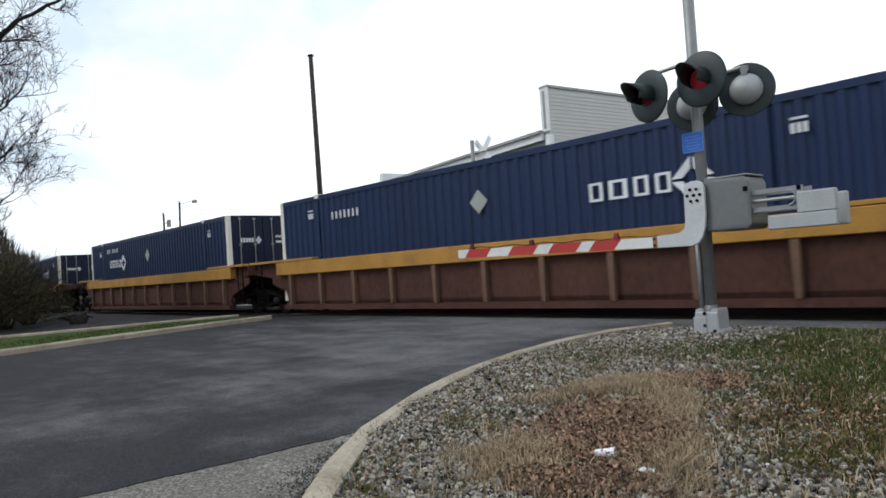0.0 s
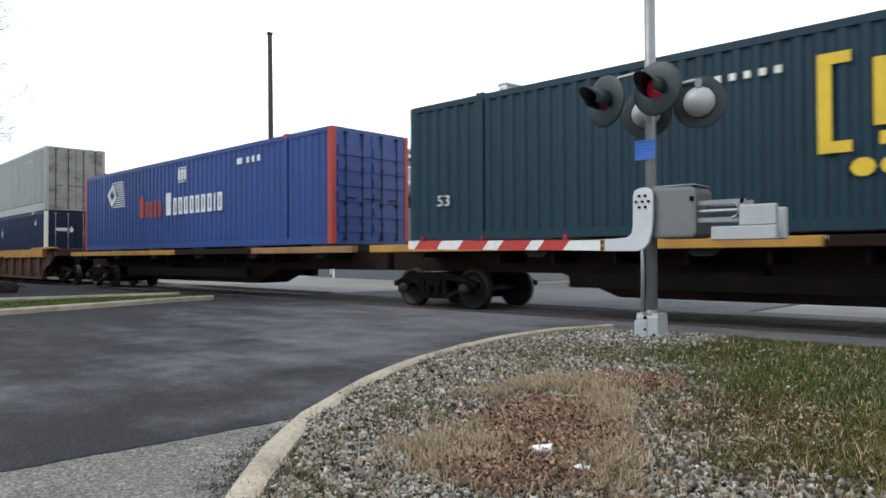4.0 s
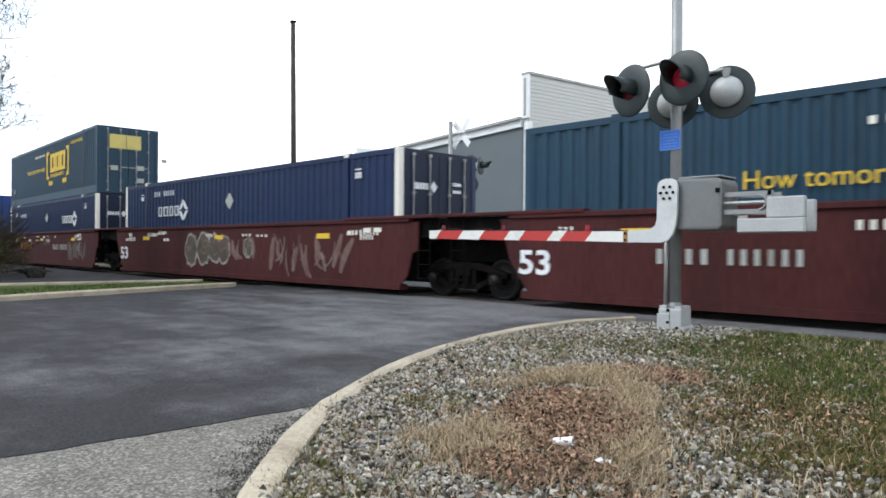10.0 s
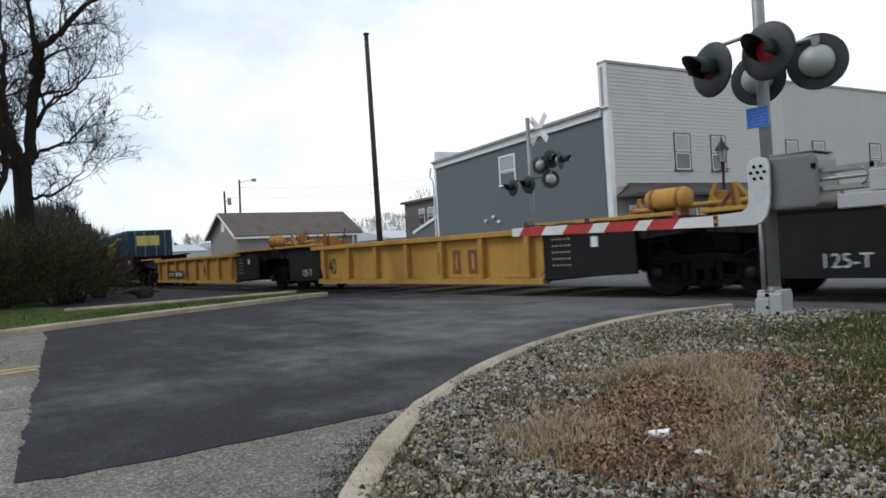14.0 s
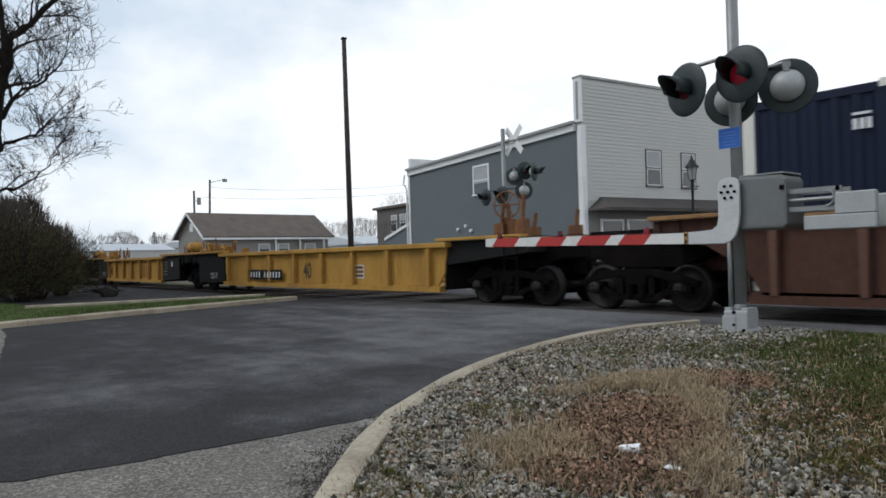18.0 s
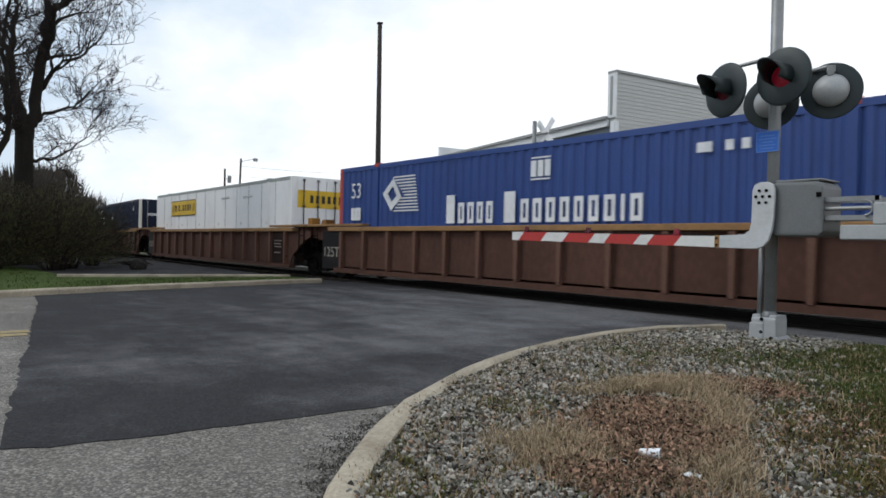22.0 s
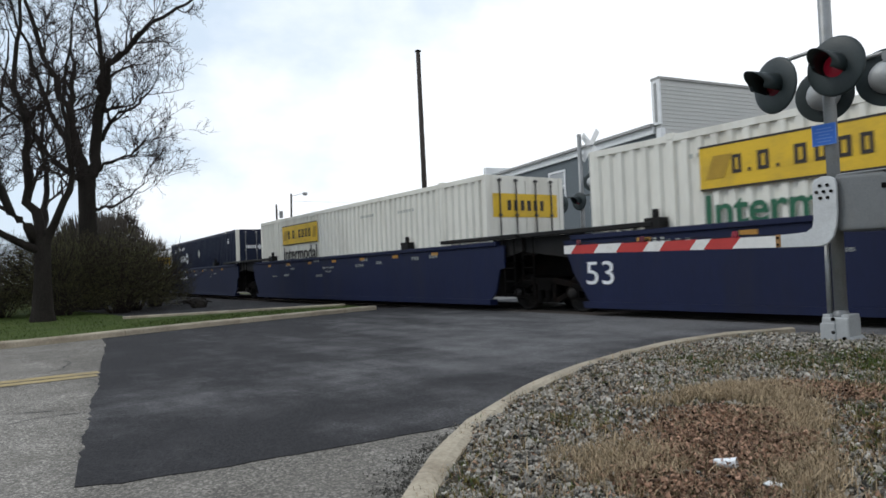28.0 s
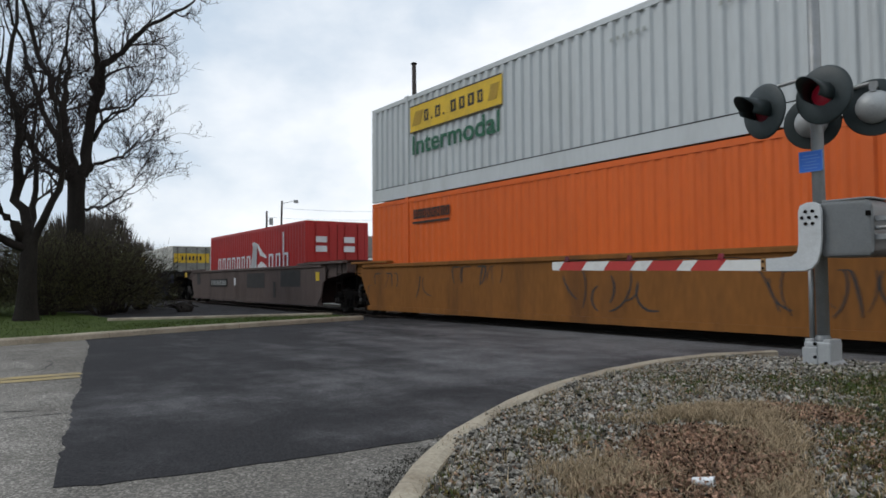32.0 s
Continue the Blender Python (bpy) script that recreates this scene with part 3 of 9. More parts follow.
# ---- buildings ----
def lapped(bm, length, z0, z1, course, at, thick=0.020):
    """Lapped boards on a wall; at(s, z, out) gives the place s along it, out in front of it."""
    n = int((z1 - z0) / course)
    for k in range(n):
        a, b = z0 + course * k, min(z1, z0 + course * (k + 1) + 0.004)
        q = [bm.verts.new(at(s, z, o)) for s, z, o in ((0, a, thick), (length, a, thick), (length, b, 0.002), (0, b, 0.002), (0, a, 0.0), (length, a, 0.0))]
        bm.faces.new((q[0], q[1], q[2], q[3]))
        bm.faces.new((q[4], q[5], q[1], q[0]))


def window(name, parent, at, s0, s1, z0, z1, frame_mat, trim=0.09, blind=0.5, mull=True, sash=False):
    """A framed sash window on a wall, with its own frame, panes and sill."""
    def slab(bm, a, b, c, d, o0, o1):
        vs = [bm.verts.new(at(s, z, o)) for s, z, o in ((a, c, o0), (b, c, o0), (b, d, o0), (a, d, o0), (a, c, o1), (b, c, o1), (b, d, o1), (a, d, o1))]
        for f in ((0, 1, 2, 3), (7, 6, 5, 4), (0, 4, 5, 1), (1, 5, 6, 2), (2, 6, 7, 3), (3, 7, 4, 0)):
            bm.faces.new([vs[i] for i in f])
    w = thing(name, "", "")
    w.parent = parent
    for k in ("label", "category", "group"):
        if k in w:
            del w[k]
    bm = bm_new()
    slab(bm, s0 - trim, s1 + trim, z1, z1 + trim, -0.05, 0.055)
    slab(bm, s0 - trim, s0, z0, z1, -0.05, 0.05)
    slab(bm, s1, s1 + trim, z0, z1, -0.05, 0.05)
    if mull:
        zm = (z0 + z1) / 2
        slab(bm, s0, s1, zm - 0.03, zm + 0.03, -0.05, 0.041)
    part("window_frame", bm, frame_mat, w)
    if sash:
        bm = bm_new()
        for c0, c1 in ((z0, zm - 0.02), (zm + 0.02, z1)):
            slab(bm, s0, s0 + 0.05, c0, c1, -0.03, 0.036)
            slab(bm, s1 - 0.05, s1, c0, c1, -0.03, 0.036)
            slab(bm, s0 + 0.05, s1 - 0.05, c0, c0 + 0.05, -0.03, 0.036)
            slab(bm, s0 + 0.05, s1 - 0.05, c1 - 0.05, c1, -0.03, 0.036)
        part("sash", bm, M["trim"], w, "white window sash")
    bm = bm_new()
    slab(bm, s0 - trim - 0.04, s1 + trim + 0.04, z0 - 0.07, z0, -0.05, 0.09)
    part("window_sill", bm, frame_mat, w)
    zm = z0 + (z1 - z0) * (1 - blind)
    bm = bm_new()
    slab(bm, s0, s1, z0, z1, -0.04, 0.028)
    part("pane", bm, M["glass"], w)
    if blind:
        bm = bm_new()
        slab(bm, s0 + 0.02, s1 - 0.02, zm, z1 - 0.02, 0.0282, 0.033)
        part("blind", bm, M["blind"], w)
    return w


def white_building():
    m = pose(-17.06, 22.38, -0.02, 0, 0, -9)
    root = thing("storefront_building", "two-storey white-sided store with a slate grey side wall", "building", m)
    front = lambda s, z, o: (o, s, z)
    side = lambda s, z, o: (-s, -o, z)
    H, L, D = 8.1, 22.1, 14.15
    # solid body: the false front, and the lower hall behind it
    bm = bm_new()
    box(bm, -0.35, 0.0, 0.02, L, 0, H)
    part("front_wall", bm, M["stucco"], root)
    bm = bm_new()
    box(bm, -D, -0.35, 0.0, 0.3, 0, 6.05)
    part("side_wall", bm, M["slate"], root)
    bm = bm_new()
    box(bm, -D, -0.35, L - 0.3, L, 0, 6.0)
    part("party_wall", bm, M["stucco"], root)
    bm = bm_new()
    box(bm, -D - 0.25, -D, 0.15, L, 0, 6.75)
    part("rear_wall", bm, M["trim"], root)
    bm = bm_new()
    v = [bm.verts.new(p) for p in ((-D, -0.25, 6.02), (-0.35, -0.25, 6.3), (-0.35, L - 0.3, 6.3), (-D, L - 0.3, 6.02), (-D, -0.25, 6.12), (-0.35, -0.25, 6.4), (-0.35, L - 0.3, 6.4), (-D, L - 0.3, 6.12))]
    for f in ((3, 2, 1, 0), (4, 5, 6, 7), (0, 1, 5, 4), (1, 2, 6, 5), (2, 3, 7, 6), (3, 0, 4, 7)):
        bm.faces.new([v[i] for i in f])
    part("roof", bm, M["flashing"], root)
    # boards
    bm = bm_new()
    lapped(bm, 11.1, 3.2, H - 0.05, 0.155, front)
    tagged(part("clapboard", bm, M["siding"], root, "white horizontal clapboards"), kind="stuff")
    bm = bm_new()
    lapped(bm, D - 0.5, 0.2, 5.75, 0.18, lambda s, z, o: side(s + 0.45, z, o), 0.004)
    tagged(part("side_clapboard", bm, M["slate"], root, "slate grey horizontal clapboards"), kind="stuff")
    # trim
    trims = [(-0.40, 0.05, -0.05, 0.02, 6.35, H), (0.0, 0.045, -0.03, 0.16, 0, 6.2), (-0.22, 0.0, -0.05, 0.0, 0, 6.2), (-0.42, 0.06, -0.06, L + 0.03, H, H + 0.10)]
    for x0, x1, y0, y1, z0, z1 in trims:
        bm = bm_new()
        box(bm, x0, x1, y0, y1, z0, z1)
        part("corner_trim", bm, M["trim"] if z1 <= H else M["flashing"], root)
    bm = bm_new()
    box(bm, -0.26, -0.12, -0.062, -0.051, 6.45, H - 0.12)
    part("recess_panel", bm, M["flashing"], root)
    for mt, z0, z1, o in (("trim", -0.28, 0.0, 0.12), ("flashing", 0.0, 0.12, 0.22)):
        bm = bm_new()
        q = []
        for x, zz in ((-D, 6.02), (-0.36, 6.3)):
            for y in (-o, 0.02):
                for k in (z0, z1):
                    q.append(bm.verts.new((x, y, zz + k)))
        for f in ((0, 1, 3, 2), (4, 6, 7, 5), (0, 4, 5, 1), (2, 3, 7, 6), (0, 2, 6, 4), (1, 5, 7, 3)):
            bm.faces.new([q[i] for i in f])
        part("fascia", bm, M[mt], root)
    bm = bm_new()
    box(bm, -D - 0.02, -D + 0.16, -0.05, 0.0, 0, 5.95)
    part("corner_trim", bm, M["trim"], root)
    bm = bm_new()
    rod(bm, (-D - 0.3, -0.1, 5.85), (-D - 0.45, -0.1, 5.35), 0.05, 8)
    rod(bm, (-D - 0.45, -0.1, 5.35), (-D - 0.1, -0.1, 5.0), 0.05, 8)
    rod(bm, (-D - 0.1, -0.1, 5.0), (-D - 0.1, -0.1, 0.2), 0.05, 8)
    part("downpipe", bm, M["trim"], root)
    # windows
    for s0, s1, z0, z1 in ((3.64, 4.53, 3.9, 5.4), (5.9, 6.78, 3.88, 5.38)):
        window("window", root, front, s0, s1, z0, z1, M["shadow_wood"], 0.05, 0.5, sash=True)
    for s0, s1 in ((11.15, 12.0), (13.25, 14.15), (18.2, 19.15), (20.1, 20.85)):
        window("window", root, front, s0, s1, 3.85, 5.33, M["shadow_wood"], 0.05, 0.55, sash=True)
    window("window", root, side, 6.42, 7.58, 4.1, 5.4, M["trim"], 0.10, 0.6)
    # pent roof over the shop front
    bm = bm_new()
    prof = [(0.0, 3.35), (1.25, 2.85), (1.25, 2.72), (0.0, 2.78)]
    a = [bm.verts.new((x, 0.15 + (0.75 if i == 0 else 0.0), z)) for i, (x, z) in enumerate(prof)]
    b = [bm.verts.new((x, 11.4 - (0.75 if i == 0 else 0.0), z)) for i, (x, z) in enumerate(prof)]
    for i in range(4):
        bm.faces.new((a[i], a[(i + 1) % 4], b[(i + 1) % 4], b[i]))
    bm.faces.new(a[::-1])
    bm.faces.new(b)
    part("pent_roof", bm, M["shingle"], root, "dark brown shingled pent roof")
    bm = bm_new()
    box(bm, 0.01, 0.05, 0.2, 11.2, 0.1, 2.76)
    part("shop_front", bm, M["house"], root)
    for s0, s1 in ((0.9, 2.0), (2.4, 4.6), (5.0, 6.2), (6.6, 8.8), (9.2, 10.6)):
        window("shop_window", root, lambda s, z, o: front(s, z, o + 0.06), s0, s1, 0.9, 2.35, M["trim"], 0.10, 0.0, mull=False)
    for x, z in ((4.6, 2.45), (5.3, 2.6), (5.75, 2.35)):
        bm = bm_new()
        side_x = -(D - x)
        rod(bm, (side_x + 0.5, -0.02, z), (side_x + 0.5, -0.14, z), 0.08, 10)
        part("wall_vent", bm, M["trim"], root)
    # low lean-to behind
    bm = bm_new()
    v = [(-D - 3.4, 0.3, 0), (-D - 0.26, 0.3, 0), (-D - 0.26, 0.3, 3.0), (-D - 3.4, 0.3, 2.2)]
    a = [bm.verts.new(p) for p in v]
    b = [bm.verts.new((p[0], 6.0, p[2])) for p in v]
    for i in range(4):
        bm.faces.new((a[i], b[i], b[(i + 1) % 4], a[(i + 1) % 4]))
    bm.faces.new(a)
    bm.faces.new(b[::-1])
    part("lean_to", bm, M["slate"], root)
    bm = bm_new()
    v = [(-D - 3.6, 2.18), (-D - 0.26, 3.03), (-D - 0.26, 3.2), (-D - 3.6, 2.35)]
    a = [bm.verts.new((p[0], 0.2, p[1])) for p in v]
    b = [bm.verts.new((p[0], 6.1, p[1])) for p in v]
    for i in range(4):
        bm.faces.new((a[i], b[i], b[(i + 1) % 4], a[(i + 1) % 4]))
    bm.faces.new(a)
    bm.faces.new(b[::-1])
    part("lean_to_roof", bm, M["trim"], root)


def brick_building():
    m = pose(-17.06, 22.38, -0.02, 0, 0, -9)
    root = thing("brick_building", "three-storey red brick block with a corbelled cornice", "building", m)
    s0, s1, H = 24.5, 47.0, 10.3
    front = lambda s, z, o: (0.4 + o, s, z)
    bm = bm_new()
    box(bm, 0.05, 0.4, s0, s1, 0, H)
    part("front_wall", bm, M["brick"], root)
    bm = bm_new()
    v = [(-16, s0, 0), (0.05, s0, 0), (0.05, s0, 9.0), (-16, s0, 7.6)]
    a = [bm.verts.new(p) for p in v]
    b = [bm.verts.new((p[0], s1, p[2])) for p in v]
    for i in range(4):
        bm.faces.new((a[i], b[i], b[(i + 1) % 4], a[(i + 1) % 4]))
    bm.faces.new(a)
    bm.faces.new(b[::-1])
    part("side_wall", bm, M["brick_side"], root)
    bm = bm_new()
    v = [(-16.1, 7.6), (0.05, 9.02), (0.05, 9.2), (-16.1, 7.78)]
    a = [bm.verts.new((p[0], s0 - 0.15, p[1])) for p in v]
    b = [bm.verts.new((p[0], s1, p[1])) for p in v]
    for i in range(4):
        bm.faces.new((a[i], b[i], b[(i + 1) % 4], a[(i + 1) % 4]))
    bm.faces.new(a)
    bm.faces.new(b[::-1])
    part("roof", bm, M["flashing"], root)
    bm = bm_new()
    box(bm, 0.0, 0.78, s0 - 0.1, s1 + 0.1, H, H + 0.22)
    box(bm, 0.05, 0.62, s0 - 0.05, s1 + 0.05, H - 0.18, H)
    part("cornice", bm, M["brick"], root)
    bm = bm_new()
    n = 44
    for k in range(n):
        y = s0 + 0.25 + (s1 - s0 - 0.5) * k / (n - 1)
        box(bm, 0.4, 0.6, y - 0.11, y + 0.11, H - 0.42, H - 0.18)
        box(bm, 0.4, 0.5, y - 0.07, y + 0.07, H - 0.62, H - 0.42)
    tagged(part("corbel", bm, M["brick"], root, "brick corbels under the cornice"), kind="stuff")
    y = s0 + 1.6
    while y < s1 - 1:
        for z0, z1 in ((7.65, 9.2), (4.75, 6.45), (1.9, 3.6)):
            window("window", root, front, y - 0.36, y + 0.36, z0, z1 + 0.15, M["trim"], 0.07, 0.3)
        y += 2.08
    bm = bm_new()
    box(bm, 0.4, 0.48, s0, s1, 4.0, 4.25)
    part("string_course", bm, M["brick_side"], root)


def brown_house():
    root = thing("brown_roofed_house", "low grey-tan house with a brown shingle gable roof", "house", pose(-54.0, 22.0, -0.02))
    W, L, E, R = 5.8, 11.3, 3.35, 5.15
    bm = bm_new()
    pts = [(-W, 0), (0, 0), (0, E), (-W / 2, R - 0.1), (-W, E)]
    a = [bm.verts.new((x, 0, z)) for x, z in pts]
    b = [bm.verts.new((x, L, z)) for x, z in pts]
    for i in range(5):
        bm.faces.new((a[i], b[i], b[(i + 1) % 5], a[(i + 1) % 5]))
    bm.faces.new(a)
    bm.faces.new(b[::-1])
    part("wall_body", bm, M["house"], root)
    for s in (-1, 1):
        bm = bm_new()
        x0, x1 = -W / 2, -W / 2 + s * (W / 2 + 0.45)
        dz = (R - E) / (W / 2) * 0.45
        q = [(x0, R), (x1, E - dz), (x1, E - dz + 0.14), (x0, R + 0.14)]
        a = [bm.verts.new((x, -0.4, z)) for x, z in q]
        b = [bm.verts.new((x, L + 0.4, z)) for x, z in q]
        for i in range(4):
            bm.faces.new((a[i], b[i], b[(i + 1) % 4], a[(i + 1) % 4]))
        bm.faces.new(a)
        bm.faces.new(b[::-1])
        part("roof_slope", bm, M["house_roof"], root)
        bm = bm_new()
        q = [(x0, R - 0.06), (x1, E - dz - 0.06), (x1, E - dz + 0.145), (x0, R + 0.145)]
        plate(bm, q if s > 0 else q[::-1], -0.45, -0.40)
        part("barge_board", bm, M["trim"], root)
    bm = bm_new()
    box(bm, 0.40, 0.48, -0.4, L + 0.4, E - 0.42, E - 0.26)
    part("gutter", bm, M["trim"], root)
    side = lambda s, z, o: (o, s, z)
    for s in (4.6, 6.4, 9.0):
        window("window", root, side, s, s + 0.9, 1.2, 2.5, M["trim"], 0.08, 0.3)
    bm = bm_new()
    for s in (5.9, 8.2, 10.6):
        box(bm, 0.30, 0.42, s, s + 0.12, 0, E - 0.4)
    part("porch_post", bm, M["trim"], root)
    bm = bm_new()
    box(bm, -W / 2 - 0.35, -W / 2 + 0.35, -0.012, -0.004, 3.7, 4.4)
    part("gable_vent", bm, M["trim"], root)


def small_far_things():
    # dark balconied house behind the store
    h = thing("balcony_house", "dark two-storey house with a rear balcony", "house", pose(-47.0, 36.0, -0.02, 0, 0, -9))
    bm = bm_new()
    box(bm, -4, 2.4, 0, 8, 0, 5.4)
    part("wall_body", bm, M["shadow_wood"], h)
    bm = bm_new()
    box(bm, -4.3, 2.7, -0.3, 8.3, 5.4, 5.6)
    part("roof", bm, M["house_roof"], h)
    bm = bm_new()
    for k in range(9):
        box(bm, -1.5 + 0.42 * k, -1.44 + 0.42 * k, -1.3, -1.24, 3.0, 4.1)
    box(bm, -1.6, 2.2, -1.32, -1.22, 4.05, 4.15)
    part("balcony_rail", bm, M["shadow_wood"], h)
    bm = bm_new()
    box(bm, -1.6, 2.2, -1.3, 0, 2.85, 3.0)
    part("balcony_floor", bm, M["shadow_wood"], h)
    for x in (-1.2, 0.4):
        window("window", h, lambda s, z, o: (s, -o, z), x, x + 0.9, 3.4, 4.7, M["trim"], 0.07, 0.4)
    # pale industrial sheds
    for x, y, w, d, hh, a in ((-118, 30, 9, 22, 4.1, 6), (-125, 52, 16, 14, 4.6, 10), (-75, 52, 16, 8, 3.6, -9), (-96, 74, 20, 10, 4.2, 8)):
        s = thing("metal_shed", "long low pale metal shed in the distance", "shed", pose(x, y, -0.02, 0, 0, a))
        bm = bm_new()
        box(bm, -w / 2, w / 2, -d / 2, d / 2, 0, hh - 0.7)
        part("wall_body", bm, M["stucco"], s)
        bm = bm_new()
        pts = [(-w / 2 - 0.3, hh - 0.75), (w / 2 + 0.3, hh - 0.75), (0, hh + 0.4)]
        plate(bm, pts, -d / 2 - 0.3, d / 2 + 0.3)
        part("roof", bm, M["metal_roof"], s)
    # utility poles
    p = thing("utility_pole", "tall bare dark wooden utility pole", "pole", pose(-46.0, 30.3, -0.02))
    bm = bm_new()
    rod(bm, (0.1, 0.12, 0), (0, 0, 18.55), 0.24, 12, 0.17)
    part("pole_shaft", bm, M["pole_wood"], p, smooth=True)
    bm = bm_new()
    box(bm, -0.175, 0.175, -0.175, 0.175, 18.45, 18.58)
    part("pole_cap", bm, M["truck"], p)
    p = thing("street_light_pole", "wooden pole with a street light arm", "pole", pose(-87.9, 36.3, -0.02))
    bm = bm_new()
    rod(bm, (0, 0, 0), (0, 0.3, 11.9), 0.17, 10, 0.12)
    part("pole_shaft", bm, M["pole_wood"], p, smooth=True)
    bm = bm_new()
    rod(bm, (0, 0.3, 11.5), (0.2, 2.0, 12.0), 0.035, 8)
    part("lamp_arm", bm, M["galv"], p)
    bm = bm_new()
    box(bm, 0.0, 0.4, 1.95, 2.5, 11.7, 12.1)
    soften(bm, 0.05)
    part("lamp_head", bm, M["galv"], p)
    p = thing("transformer_pole", "short wooden pole with a transformer can", "pole", pose(-88.0, 34.5, -0.02))
    bm = bm_new()
    rod(bm, (0, 0, 0), (0, 0, 10.4), 0.16, 10, 0.12)
    part("pole_shaft", bm, M["pole_wood"], p, smooth=True)
    bm = bm_new()
    rod(bm, (0.1, 0.6, 8.6), (0.1, 0.6, 9.5), 0.25, 12)
    rod(bm, (0, 0, 9.1), (0.1, 0.6, 9.1), 0.05, 6)
    part("transformer", bm, M["galv"], p)
    # sagging wires
    for a, b, sag in (((-11.5, 46.0, 10.45), (8, 30, 11.6), 0.6), ((-87.9, 36.5, 10.9), (-46.1, 50.0, 9.0), 0.9), ((-88.0, 34.5, 9.6), (-46.1, 50.0, 8.3), 0.9)):
        bm = bm_new()
        last = None
        for k in range(17):
            t = k / 16
            q = Vector(a).lerp(Vector(b), t) - Vector((0, 0, sag * 4 * t * (1 - t)))
            if last is not None:
                rod(bm, last, q, 0.014, 5)
            last = q
        w = new("overhead_wire", mesh_of("overhead_wire", bm, M["black"]))
        tagged(w, "thin dark overhead wire", "wire")
    p = thing("wire_pole", "plain wooden pole carrying the overhead wire", "pole", pose(8, 30, -0.02))
    bm = bm_new()
    rod(bm, (0, 0, 0), (0, 0, 11.9), 0.15, 10, 0.11)
    part("pole_shaft", bm, M["pole_wood"], p, smooth=True)
    # street lantern
    r = thing("street_lantern", "black iron street lantern on a fluted post", "street lamp", pose(-13.3, 24.0, -0.02))
    bm = bm_new()
    lathe(bm, [(0.16, 0), (0.16, 0.25), (0.10, 0.35), (0.08, 0.9), (0.055, 1.1), (0.045, 3.4), (0.07, 3.5), (0.05, 3.62), (0.10, 3.72)], Matrix(), 14)
    part("post", bm, M["iron"], r, smooth=True)
    bm = bm_new()
    lathe(bm, [(0.12, 3.72), (0.20, 4.18), (0.19, 4.18), (0.11, 3.73)], Matrix(), 6)
    part("lantern_glass", bm, M["lantern"], r)
    for k in range(6):
        a = k * math.pi / 3
        bm = bm_new()
        rod(bm, (0.125 * math.cos(a), 0.125 * math.sin(a), 3.72), (0.205 * math.cos(a), 0.205 * math.sin(a), 4.18), 0.012, 5)
        part("glazing_bar", bm, M["iron"], r)
    bm = bm_new()
    lathe(bm, [(0.26, 4.17), (0.22, 4.24), (0.12, 4.38), (0.10, 4.44), (0.05, 4.48), (0.02, 4.62), (0.0, 4.66)], Matrix(), 12)
    part("lantern_cap", bm, M["iron"], r, smooth=True)
    bm = bm_new()
    rod(bm, (-0.28, 0, 3.45), (0.28, 0, 3.45), 0.015, 6)
    part("ladder_bar", bm, M["iron"], r)


white_building()
brick_building()
brown_house()
small_far_things()


# ---- ground, road, kerbs, track ----
KERB_R = curve_pts([(14, -0.35), (6, -0.2), (2.4, 0.0), (0.2, 0.3), (-1.3, 0.75), (-2.32, 1.36), (-2.9, 1.88), (-3.6, 2.68), (-4.25, 3.72), (-4.72, 4.72), (-5.1, 5.9), (-5.3, 7.1), (-5.24, 8.3), (-5.04, 9.1)])
KERB_R = [Vector((p[0], p[1], 0)) for p in KERB_R] if len(KERB_R[0]) == 2 else KERB_R
KERB_L = curve_pts([(-13.2, -40), (-13.6, -20), (-14.0, -6), (-14.25, -1.5), (-14.5, 0.9), (-14.95, 2.2), (-15.5, 3.6), (-16.1, 5.6), (-16.7, 7.7), (-17.15, 9.5)], 0.5)
KERB_L = [Vector((p[0], p[1], 0)) for p in KERB_L] if len(KERB_L[0]) == 2 else KERB_L


ISLAND = [(p.x + 0.0, p.y) for p in KERB_R] + [(-4.6, 9.75), (20, 9.75), (20, -0.4)]


